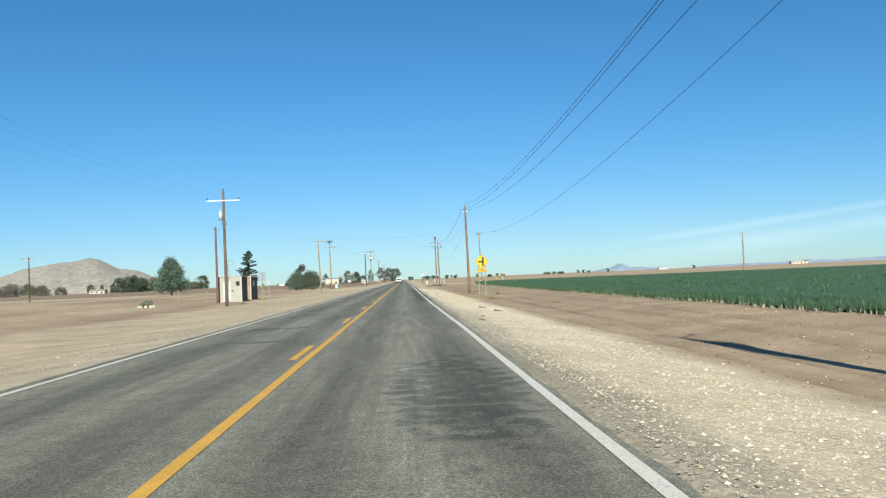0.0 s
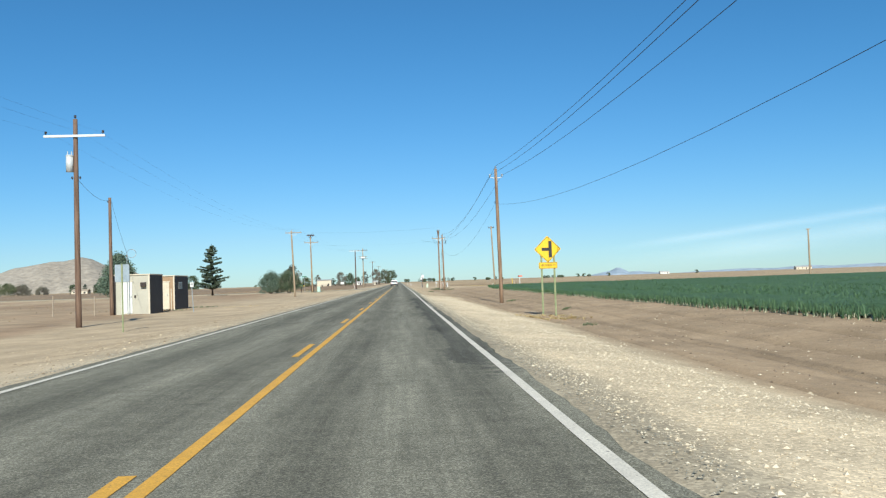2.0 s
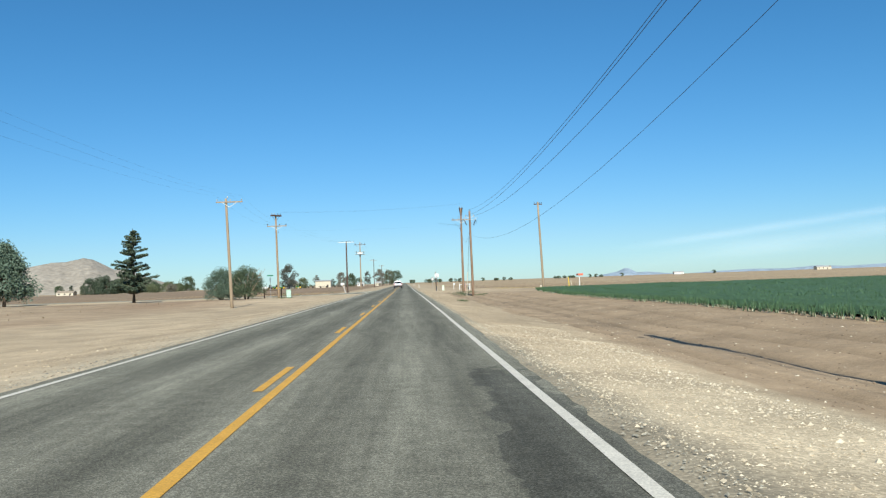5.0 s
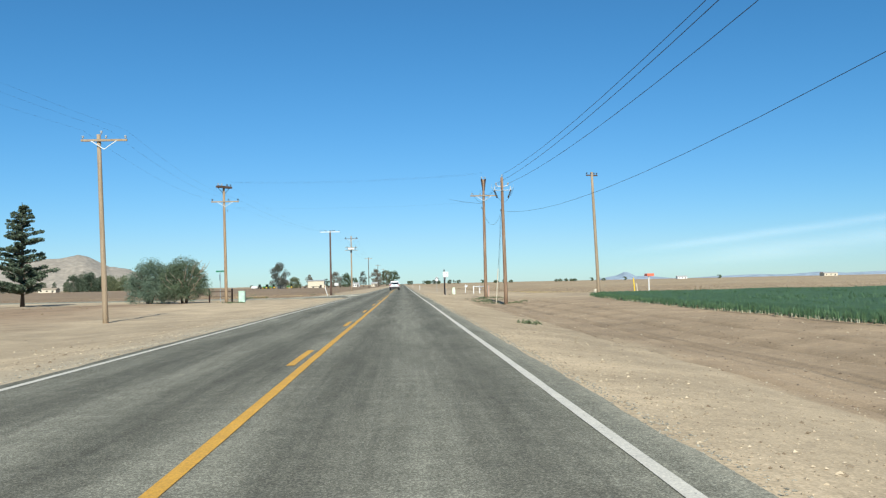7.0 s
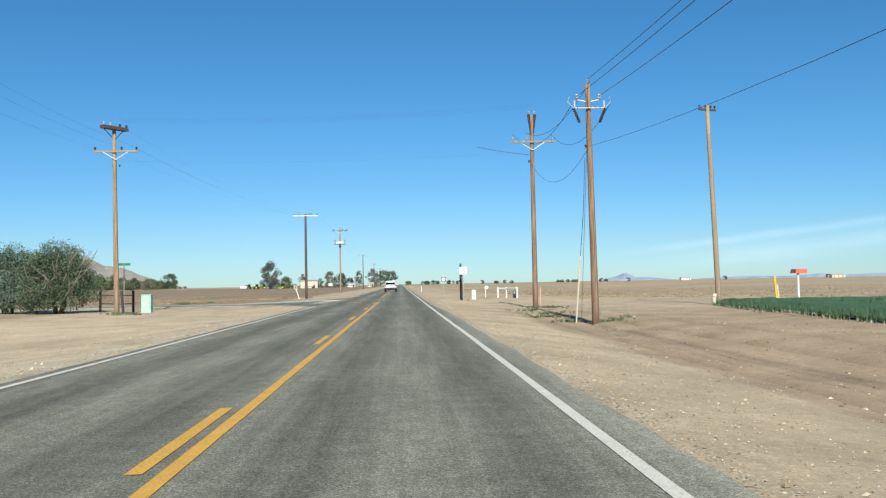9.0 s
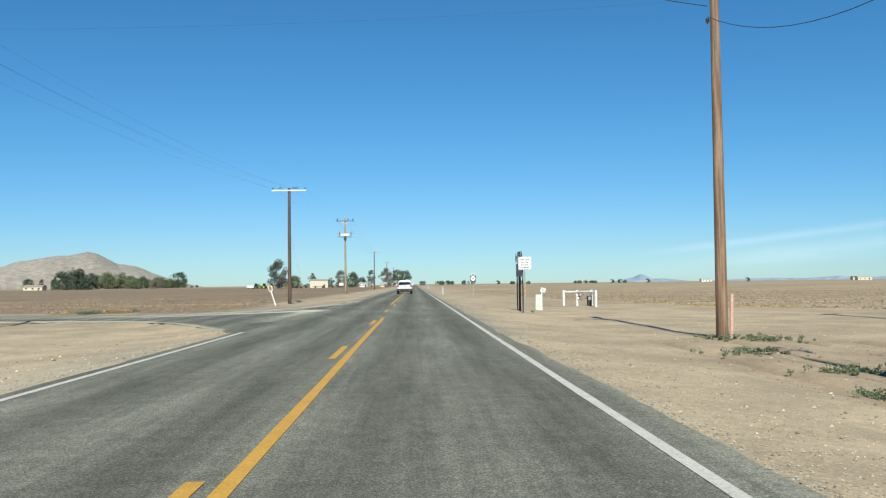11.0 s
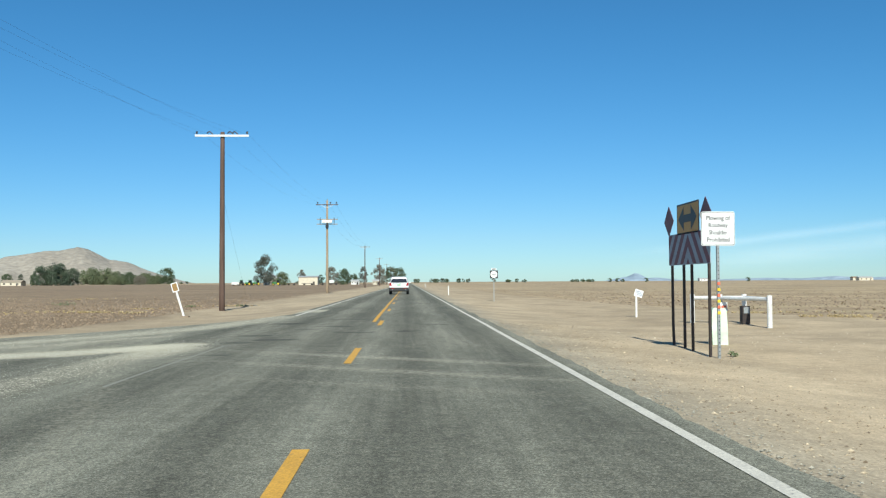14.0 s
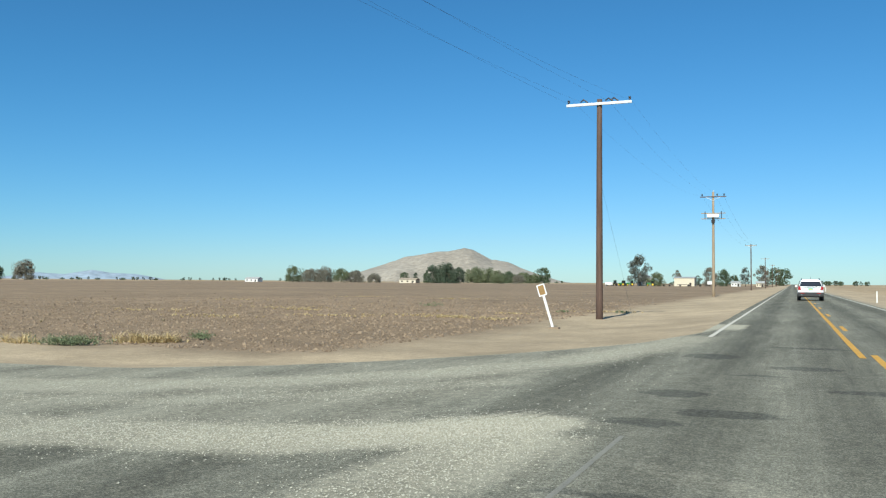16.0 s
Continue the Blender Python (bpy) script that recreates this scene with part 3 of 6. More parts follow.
def build_road():
    verts, faces = [], []
    ys = spread([(-60, 0, 60), (0, 110, 300), (110, 205, 130), (205, 247, 200), (247, 300, 56), (300, 1500, 60), (1500, 4800, 20)])
    prof = [0.0] + [0.02 + 0.96 * k / 26 for k in range(27)] + [1.0]
    for y in ys:
        w = 0.07 * noise.noise(Vector((y * 0.4, 1.0, 0))) + 0.05 * noise.noise(Vector((y * 1.7, 5.0, 0)))
        e = 0.10 * noise.noise(Vector((y * 0.35, 9.0, 0))) + 0.07 * noise.noise(Vector((y * 1.9, 2.0, 0)))
        a, b = ROAD_W + w, ROAD_E + e - 0.13 * max(0.0, min(1.0, (110 - y) / 15)) + 0.20 * max(0.0, min(1.0, (y - 112) / 12)) * max(0.0, min(1.0, (205 - y) / 10))
        for k, f in enumerate(prof):
            verts.append((a + (b - a) * f, y, -0.10 if k in (0, len(prof) - 1) else 0.0))
    n = len(prof)
    for j in range(len(ys) - 1):
        for i in range(n - 1):
            faces.append((j * n + i, j * n + i + 1, (j + 1) * n + i + 1, (j + 1) * n + i))
    main = mesh_object("road", verts, faces, M_ASPHALT)
    dust_layer(main)
    tagged(main, "worn grey two-lane asphalt road", "road", kind="structure")
    verts, faces = [], []
    xs = spread([(-420, -60, 30), (-60, -20, 60), (-20, -3.85, 130)])
    rows = 111
    for x in xs:
        for k in range(rows):
            s = k / (rows - 1) * 2 - 1
            wob = 0.22 * noise.noise(Vector((x * 0.4, 7 * s, 4))) if abs(s) == 1 else 0
            y = side_centre(x) + s * side_half(x) + wob
            verts.append((x, y, side_top(x, y) - (0.05 if abs(s) == 1 else 0) - 0.004))
    for j in range(len(xs) - 1):
        for k in range(rows - 1):
            faces.append((j * rows + k, (j + 1) * rows + k, (j + 1) * rows + k + 1, j * rows + k + 1))
    side = mesh_object("side_road", verts, faces, M_ASPHALT)
    dust_layer(side)
    tagged(side, "dusty grey asphalt side road meeting the main road", "road", kind="structure")


def bell(d, w):
    return math.exp(-(d / w) ** 2)


def near_line(x, y, pts):
    """Distance to a polyline, and how far along it the nearest point lies (0 to 1)."""
    best, at = 1e9, 0.0
    n = len(pts) - 1
    for i in range(n):
        (ax, ay), (bx, by) = pts[i], pts[i + 1]
        dx, dy = bx - ax, by - ay
        f = max(0.0, min(1.0, ((x - ax) * dx + (y - ay) * dy) / (dx * dx + dy * dy)))
        d = math.hypot(x - ax - f * dx, y - ay - f * dy)
        if d < best:
            best, at = d, (i + f) / n
    return best, at


def soft(d, w, blur):
    """1 inside a band of half-width w, fading out over blur."""
    return max(0.0, min(1.0, (w + blur - d) / blur))


SPILL = ((-4.15, 228.55), (-4.8, 227.75), (-6.0, 227.05), (-8.0, 226.85), (-12.0, 226.7))
SHOULDER = ((-4.35, 214.5), (-4.45, 220.0), (-4.3, 225.2), (-4.05, 227.7))
SWEEP = ((-4.2, 243.0), (-4.7, 238.3), (-5.5, 235.3), (-6.6, 233.2), (-8.4, 231.3), (-10.5, 230.2), (-16.0, 229.2))
INNER = ((-5.6, 232.0), (-7.2, 229.9), (-9.0, 228.9), (-14.0, 228.2))


def dust(x, y):
    """How much pale grit lies on the asphalt round the junction."""
    d, near = 0.0, (y - side_centre(x)) / side_half(x)
    ripple = noise.noise(Vector((x * 0.9, y * 0.9, 2.0)))
    if x < -3.2 and 210 < y < 250:
        q, f = near_line(x, y, SPILL)
        d = max(d, (0.92 - 0.50 * f) * soft(q + 0.22 * ripple, 0.42 + 0.2 * min(1, f * 2.5), 0.32))
        q, f = near_line(x, y, SHOULDER)
        d = max(d, (0.24 + 0.50 * f * f) * soft(q + 0.2 * ripple, 0.32 + 0.12 * f, 0.35) * min(1, f * 3))
        q, f = near_line(x, y, SWEEP)
        d = max(d, 0.58 * soft(q + 0.25 * ripple, 0.30 + 0.35 * f, 0.9))
        q, f = near_line(x, y, INNER)
        d = max(d, 0.46 * soft(q + 0.2 * ripple, 0.25, 0.6))
        if y > 226.5 and x < -4.6:
            d = max(d, (0.36 + 0.16 * ripple) * min(1, (y - 226.5) / 1.0, (-4.6 - x) / 1.0))
        d = max(d, 0.7 * max(0, (abs(near) - 0.93) / 0.07))
    if 211 < y < 241:
        d = max(d, 0.14 * min(1, (y - 211) / 5, (241 - y) / 5))
    for c, slope, a in ((224.95, -0.62, 0.50), (222.95, -0.60, 0.46), (221.2, -0.5, 0.3), (227.6, 0.25, 0.22)):
        d = max(d, a * bell(y - (c + slope * (x - 0.5)), 0.30) * bell(x - 0.3, 4.0))
    if x > 2.85:
        d = max(d, 0.35 * (x - 2.85) / 0.35)
    if -4.25 < x < -3.95 and not 208 < y < 245:
        d = max(d, 0.4 * (-3.95 - x) / 0.3)
    d = max(d, 0.30 * bell(x - (-2.6 - 0.25 * (y - 219.1)), 0.35) * bell(y - 219.1, 7))
    return min(1, d)


TAR_SPOTS = ((1.9, 12.2, 0.85, 4.0, 0.50), (-2.3, 27, 1.0, 0.5, 0.6), (-1.9, 21.5, 0.6, 0.4, 0.6), (-2.6, 41, 1.1, 0.5, 0.5), (-3.12, 229.05, 0.36, 0.24, 0.95), (-2.4, 229.9, 0.52, 0.26, 0.95),
             (-3.1, 231.4, 0.40, 0.35, 0.75), (-0.8, 232.4, 0.5, 0.25, 0.8), (0.4, 232.9, 0.35, 0.2, 0.8), (-1.55, 235.4, 0.5, 0.3, 0.9), (-3.15, 237.2, 0.45, 0.5, 0.9), (-1.4, 240.1, 0.8, 0.25, 0.7), (1.3, 236.1, 0.5, 0.25, 0.7), (-2.2, 234.0, 0.35, 0.15, 0.8), (-2.9, 226.0, 0.4, 0.12, 0.7))


def tar(x, y):
    """How much fresh dark tar covers the asphalt."""
    d = 0.0
    for cx, cy, rx, ry, a in TAR_SPOTS:
        q = ((x - cx) / rx) ** 2 + ((y - cy) / ry) ** 2
        if q < 6:
            d = max(d, a * math.exp(-q * q * 0.5))
    if 46 < y < 106:
        w = 2.18 + 0.30 * noise.noise(Vector((y * 0.22, 0, 3))) + 0.12 * noise.noise(Vector((y * 1.1, 0, 3)))
        d = max(d, max(0.0, min(1.0, (x - w) / 0.14 + 0.5)) * (x < 2.98) * min(1, (y - 46) / 10, (106 - y) / 6))
    return d


def junction_tone(x, y):
    """How far the darker asphalt tone of the junction reaches."""
    y -= 5.1
    w = 2.5 * noise.noise(Vector((x * 0.25, y * 0.2, 4)))
    k = min(1, max(0, (y - 196 - w) / 7)) * min(1, max(0, (223 - y - w) / 6))
    return k * min(1, max(0, (x + 13) / 5)) * (0.85 + 0.3 * noise.noise(Vector((x * 0.8, y * 0.35, 8))))


def dust_layer(ob):
    layer = ob.data.color_attributes.new("grit", 'FLOAT_COLOR', 'POINT')
    cols = np.ones((len(ob.data.vertices), 4), dtype=np.float32)
    for k, v in enumerate(ob.data.vertices):
        cols[k, :3] = dust(v.co.x, v.co.y), tar(v.co.x, v.co.y), junction_tone(v.co.x, v.co.y)
    layer.data.foreach_set("color", cols.ravel())


def east_line(y):
    """The eastern edge line swings in and out by a few centimetres along the road."""
    return float(np.interp(y, (0, 25, 45, 85, 130, 175, 205, 240), (2.80, 2.79, 2.70, 2.70, 2.80, 2.80, 2.75, 2.75)))


def strip(name, x, y0, y1, w, material, label, z=0.006, wob=0.012, follow=None):
    verts, faces = [], []
    n = max(2, int((y1 - y0) / (1.0 if y0 < 300 else 8.0)) + 1)
    for y in np.linspace(y0, y1, n):
        d = wob * noise.noise(Vector((y * 0.15, x, 2))) + (follow(y) - x if follow else 0.0)
        e = 0.008 * noise.noise(Vector((y * 2.1, x, 6)))
        verts += [(x - w / 2 + d + e, y, z), (x + w / 2 + d - e, y, z)]
    faces = [(2 * i, 2 * i + 1, 2 * i + 3, 2 * i + 2) for i in range(n - 1)]
    return tagged(mesh_object(name, verts, faces, material), label, "road marking", kind="structure")


def build_markings():
    strip("edge_line", 2.77, -60, 1500, 0.115, M_WHITE_LINE, "worn white edge line on asphalt", follow=east_line)
    strip("edge_line", -3.80, -60, 208.3, 0.115, M_WHITE_LINE, "worn white edge line on asphalt")
    strip("edge_line", -3.70, 243.2, 1500, 0.115, M_WHITE_LINE, "worn white edge line on asphalt")
    strip("centre_line", -0.31, -60, 217.4, 0.125, M_YELLOW_LINE, "solid yellow centre line on asphalt")
    strip("centre_line", -0.58, 238.0, 1500, 0.125, M_YELLOW_LINE, "solid yellow centre line on asphalt")
    starts = [16.6 + 12.19 * k for k in range(-4, 16)] + [212.0]
    for y in starts:
        if y < 201 or y == 212.0:
            strip("centre_dash", -0.54 if y < 201 else -0.52, y, y + 3.05, 0.125, M_YELLOW_LINE, "yellow centre line dash on asphalt")
    strip("centre_dash", -0.45, 224.2, 227.3, 0.125, M_YELLOW_LINE, "yellow centre line dash on asphalt")
    # pale joints between the side road and the main carriageway
    strip("pavement_joint", -3.18, 221.5, 228.2, 0.048, M_SEAM, "pale dusty joint in the asphalt", 0.002, 0.05)
    strip("pavement_joint", -4.65, 227.9, 232.1, 0.035, M_SEAM, "pale dusty joint in the asphalt", -0.0155, 0.10)
    # scraps of an older edge line and dark sealant beside the present line
    for y0, dx, ln, w in ((78.2, 0.11, 0.5, 0.10), (79.0, 0.12, 0.7, 0.08), (80.1, 0.11, 0.25, 0.05), (80.9, 0.13, 0.12, 0.04), (82.4, 0.12, 0.9, 0.06), (83.7, 0.11, 0.5, 0.04), (84.7, 0.12, 0.3, 0.05), (86.4, 0.11, 0.6, 0.03)):
        strip("old_edge_line", 2.70 + dx, y0, y0 + ln, w, M_WHITE_LINE, "scrap of an older white edge line", 0.005, 0.03)
    for k in range(30):
        y = 235.8 + 12.19 * k
        strip("centre_dash", -0.34, y, y + 3.05, 0.125, M_YELLOW_LINE, "yellow centre line dash on asphalt")


build_ground()
build_road()
build_markings()


# ---- scattered stuff ----
def pebble_cloud(name, places, sizes, material, label, category, flat=0.6):
    """Many small uneven stones in one mesh."""
    n = len(places)
    base = np.array([(1, 0, 0), (0, 1, 0), (-1, 0, 0), (0, -1, 0), (0, 0, 1), (0, 0, -0.6)], dtype=float)
    tri = np.array([(0, 1, 4), (1, 2, 4), (2, 3, 4), (3, 0, 4), (1, 0, 5), (2, 1, 5), (3, 2, 5), (0, 3, 5)])
    v = base[None] * rng.uniform(0.6, 1.3, (n, 6, 1)) * np.array([1, 1, flat])
    ang = rng.uniform(0, 2 * math.pi, n)
    c, s = np.cos(ang)[:, None], np.sin(ang)[:, None]
    xy = np.stack([v[..., 0] * c - v[..., 1] * s, v[..., 0] * s + v[..., 1] * c, v[..., 2]], -1)
    v = xy * np.asarray(sizes)[:, None, None] + np.asarray(places)[:, None, :]
    f = tri[None] + (np.arange(n) * 6)[:, None, None]
    return tagged(mesh_object(name, v.reshape(-1, 3).tolist(), f.reshape(-1, 3).tolist(), material), label, category, kind="stuff")


def blades(places, height, width, per, lean, seed=0):
    """Vertices and faces of tufts of thin pointed blades."""
    r = np.random.default_rng(seed)
    n = len(places) * per
    p = np.repeat(np.asarray(places, dtype=float), per, 0)
    h = np.repeat(np.broadcast_to(height, len(places)), per) * r.uniform(0.65, 1.15, n)
    a = r.uniform(0, 2 * math.pi, n)
    d = np.stack([np.cos(a), np.sin(a)], 1)
    side = np.stack([-d[:, 1], d[:, 0]], 1) * np.broadcast_to(width, n)[:, None] / 2
    off = d * r.uniform(0, 0.04, n)[:, None]
    le = r.uniform(0.1, 1.0, n) * lean * h
    b = p.copy()
    b[:, :2] += off
    v = np.zeros((n, 5, 3))
    v[:, 0], v[:, 1], v[:, 2], v[:, 3], v[:, 4] = b, b, b, b, b
    v[:, 0, :2] -= side
    v[:, 1, :2] += side
    v[:, 2, :2] += side * 0.8 + d * (le * 0.35)[:, None]
    v[:, 3, :2] += -side * 0.8 + d * (le * 0.35)[:, None]
    v[:, 4, :2] += d * le[:, None]
    v[:, 2, 2] += h * 0.6
    v[:, 3, 2] += h * 0.6
    v[:, 4, 2] += h * r.uniform(0.8, 1.0, n)
    k = (np.arange(n) * 5)[:, None]
    quads = (k + np.array([0, 1, 2, 3])).tolist()
    tris = (k + np.array([3, 2, 4])).tolist()
    return v.reshape(-1, 3).tolist(), quads + tris


def leaf_cloud(centres, radii, per, size, seed, flat=1.0, droop=0.0):
    """Small leaf faces gathered in clumps."""
    r = np.random.default_rng(seed)
    c = np.repeat(np.asarray(centres, float), per, 0)
    rad = np.repeat(np.asarray(radii, float), per)
    n = len(c)
    d = r.normal(size=(n, 3))
    d /= np.linalg.norm(d, axis=1)[:, None]
    p = c + d * (rad * r.uniform(0.35, 1.0, n) ** 0.6)[:, None] * np.array([1, 1, flat])
    u = r.normal(size=(n, 3)) + d * 0.3
    u[:, 2] -= droop
    u /= np.linalg.norm(u, axis=1)[:, None]
    w = np.cross(u, r.normal(size=(n, 3)))
    w /= np.linalg.norm(w, axis=1)[:, None]
    s = (size * r.uniform(0.6, 1.4, n))[:, None]
    v = np.stack([p - u * s, p + w * s * 0.45, p + u * s, p - w * s * 0.45], 1).reshape(-1, 3)
    f = np.arange(n * 4).reshape(-1, 4)
    return v.tolist(), f.tolist()


def build_scatter():
    def stones(name, n, x_at, y0, y1, sizes, chances, material, label, category="gravel", flat=0.6):
        pts, sz = [], rng.choice(sizes, n, p=chances) * rng.uniform(0.7, 1.25, n)
        while len(pts) < n:
            y = y0 + (y1 - y0) * rng.random()
            x = x_at(y)
            if ROAD_W + 0.1 < x < ROAD_E - 0.2:
                continue
            z = land(x, y)
            if x < ROAD_W and abs(y - side_centre(x)) < side_half(x):
                z = side_top(x, y)
            elif x < ROAD_E + 0.2 and x > 0:
                z = max(z, -0.012)
            pts.append((x, y, z + 0.003))
        pebble_cloud(name, pts, sz, material, label, category, flat)

    edge = lambda y: 5.9 + 0.5 * noise.noise(Vector((y * 0.12, 3, 1)))
    stones("verge_gravel", 80000, lambda y: rng.uniform(3.15, edge(y)), 3, 118, [0.006, 0.010, 0.016, 0.028], [0.46, 0.36, 0.155, 0.025], M_STONE, "pale crushed limestone gravel on the road verge")
    stones("verge_berm", 7000, lambda y: edge(y) + rng.normal(-0.3, 0.5), 3, 112, [0.008, 0.014, 0.022, 0.038], [0.4, 0.37, 0.19, 0.04], M_STONE, "row of larger pale stones bordering the verge")
    stones("edge_chips", 16000, lambda y: 3.16 + 0.2 * (112 < y < 205) + rng.normal(0, 0.13), 3, 240, [0.008, 0.012, 0.02], [0.45, 0.4, 0.15], M_CHIP, "loose grey chips along the ragged pavement edge")
    stones("edge_chips", 9000, lambda y: -4.28 - abs(rng.normal(0, 0.3)), 20, 205, [0.01, 0.015, 0.024], [0.45, 0.4, 0.15], M_CHIP, "loose grey chips along the far pavement edge")
    stones("roadside_grit", 30000, lambda y: 3.4 + abs(rng.normal(0, 1.7)), 108, 240, [0.007, 0.011, 0.018, 0.03], [0.45, 0.37, 0.16, 0.02], M_GRIT, "scattered pale and dark grit on roadside dirt", "stones")
    stones("roadside_grit", 16000, lambda y: -4.2 - abs(rng.normal(0, 3.2)), 18, 210, [0.01, 0.016, 0.028, 0.045], [0.45, 0.37, 0.15, 0.03], M_GRIT, "scattered grit on the dirt across the road", "stones")
    stones("open_dirt_stones", 4500, lambda y: 6.5 + 8 * rng.random(), 5, 236, [0.012, 0.02, 0.035], [0.55, 0.35, 0.10], M_STONE, "odd pale stones on the bare dirt track", "stones")
    pts, sz = [], []
    for line, n, wide in ((SPILL, 13000, 0.42), (SHOULDER, 6000, 0.30), (SWEEP, 7000, 0.5), (INNER, 3000, 0.4)):
        for _ in range(n):
            k = rng.random() * (len(line) - 1)
            i = int(k)
            x = line[i][0] + (k - i) * (line[i + 1][0] - line[i][0]) + rng.normal(0, wide)
            y = line[i][1] + (k - i) * (line[i + 1][1] - line[i][1]) + rng.normal(0, wide)
            if x < -3.3 and abs(y - side_centre(x)) < side_half(x):
                pts.append((x, y, (side_top(x, y) if x < ROAD_W else 0) + 0.002))
                sz.append(rng.uniform(0.004, 0.010))
    for _ in range(1200):
        x, y = rng.uniform(-15, -3.4), rng.uniform(221, 240)
        if abs(y - side_centre(x)) < side_half(x):
            pts.append((x, y, (side_top(x, y) if x < ROAD_W else 0) + 0.003))
            sz.append(rng.uniform(0.006, 0.017))
    pebble_cloud("junction_gravel", pts, sz, M_SPALL, "loose pale gravel spilled over the junction", "gravel")
    pts, sz = [], []
    while len(pts) < 24000:
        d = abs(rng.normal(0, 22))
        x = -11.5 - abs(rng.normal(0, 24))
        y = side_centre(x) + side_half(x) + 5.0 + d
        if y > 330:
            continue
        pts.append((x, y, land(x, y) + 0.005))
        sz.append((0.016 + 0.06 * rng.random() ** 2.5) * (1 + d / 80))
    pebble_cloud("field_clods", pts, sz, M_CLOD, "brown clods of a freshly ploughed field", "soil clods", 0.75)
    pts, sz = [], []
    while len(pts) < 9000:
        x = 14 + abs(rng.normal(0, 45))
        y = fallow_rim(x) + abs(rng.normal(0, 60))
        pts.append((x, y, land(x, y) + 0.005))
        sz.append(rng.uniform(0.03, 0.10))
    pebble_cloud("fallow_clods", pts, sz, M_CLOD, "tawny clods and stubble of a fallow field", "soil clods", 0.7)
    pts, sz = [], []
    while len(pts) < 5000:
        x, y = rng.uniform(6.5, 14.5), rng.uniform(5, 205)
        pts.append((x, y, land(x, y) + 0.003))
        sz.append(rng.uniform(0.01, 0.04))
    pebble_cloud("dirt_clods", pts, sz, M_CLOD, "small clods on the bare dirt beside the crop", "soil clods", 0.6)
    # dry grass
    pl = []
    for cx, cy, n, s in ((8.3, 77.6, 30, 0.5), (7.2, 73.8, 60, 0.45), (8.4, 74.4, 40, 0.5), (-17.7, 238.6, 110, 0.32), (-17.1, 238.9, 60, 0.2), (-20.5, 237.1, 40, 0.35), (-14, 257.1, 30, 0.8), (-26, 252.1, 40, 1.2), (-33, 257.1, 40, 1.6), (18.4, 246, 70, 0.9), (19.2, 240, 120, 0.8), (19.8, 236.5, 140, 0.8), (21.5, 234, 80, 1.2), (17.3, 251, 40, 1.0), (-16.4, 257.7, 70, 0.5), (-15.2, 263.5, 30, 0.5), (-27.9, 263, 40, 0.8), (-45, 281, 40, 1.5), (-31, 296, 50, 1.5), (-43, 300, 40, 2), (-18, 258.1, 60, 1.5), (-22, 256.1, 40, 1.5), (-11.5, 269.1, 40, 1.2), (-30, 265.1, 40, 2), (-13, 118, 20, 1)):
        for _ in range(n):
            x, y = rng.normal(cx, s), rng.normal(cy, s * 0.5)
            pl.append((x, y, land(x, y)))
    tall = [0.30 * rng.random() ** 1.5 + 0.05 if p[0] < -16.8 and 236 < p[1] < 240.5 else 0.11 for p in pl]
    v, f = blades(pl, np.array(tall), 0.014, 14, 2.0, 3)
    tagged(mesh_object("dry_grass", v, f, M_STRAW), "tufts of straw-coloured dry grass on dirt", "grass", kind="stuff")
    weeds = ((-19.1, 237.1, 60, 0.34), (-18.5, 237.4, 40, 0.3), (-17.0, 240.1, 26, 0.16), (9.9, 104.2, 24, 0.25), (9.4, 207.4, 50, 0.5), (10.2, 206.6, 40, 0.4), (9.9, 192.6, 40, 0.5), (8.3, 193.2, 30, 0.35), (7.9, 196.5, 60, 0.5), (8.6, 199.6, 40, 0.45), (8.2, 203.2, 40, 0.5), (10.6, 193.6, 20, 0.25), (8.15, 69.5, 10, 0.15), (10.2, 84.0, 14, 0.15), (6.75, 227.1, 4, 0.07), (5.45, 154.6, 22, 0.13), (5.75, 154.4, 8, 0.08), (-15.4, 209.4, 40, 0.5), (-14.2, 207.4, 20, 0.3), (-15, 207.5, 16, 0.4), (-18, 112, 40, 0.8), (-17.5, 121, 50, 0.8), (-24, 273.1, 24, 0.5), (-13.6, 267.1, 14, 0.25), (-10.4, 267.6, 14, 0.2))
    cs, rs = [], []
    for cx, cy, n, s in weeds:
        for _ in range(n):
            x, y = rng.normal(cx, s), rng.normal(cy, s * 0.5)
            r = rng.uniform(0.04, 0.09) * (1.9 if cx < -16.5 and cy > 230 else 1.0)
            cs.append((x, y, land(x, y) + r * rng.uniform(0.5, 1.4)))
            rs.append(r)
    v, f = leaf_cloud(cs, rs, 26, 0.026, 4, 0.7)
    tagged(mesh_object("green_weeds", v, f, M_WEED), "low leafy green weeds growing in roadside dirt", "weeds", kind="stuff")
    pl = []
    for _ in range(1300):
        x = 15 + abs(rng.normal(0, 70))
        y = fallow_rim(x) + abs(rng.normal(0, 90))
        pl.append((x, y, land(x, y)))
    for _ in range(120):
        x, y = -14 - abs(rng.normal(0, 50)), 243 + abs(rng.normal(0, 60))
        pl.append((x, y, land(x, y)))
    for _ in range(260):
        x, y = -24 - abs(rng.normal(0, 30)), rng.uniform(40, 205)
        pl.append((x, y, land(x, y)))
    v, f = blades(pl, rng.uniform(0.04, 0.13, len(pl)), 0.05, 10, 1.7, 5)
    tagged(mesh_object("desert_scrub", v, f, M_SCRUB), "low grey-brown scrub dotted over open fields", "scrub", kind="stuff")


def field_edge(y):
    return 14.2 + 0.006 * y + (max(0, y - 150) / 55) ** 2 * 3.2 + 0.25 * noise.noise(Vector((y * 0.3, 0, 8)))


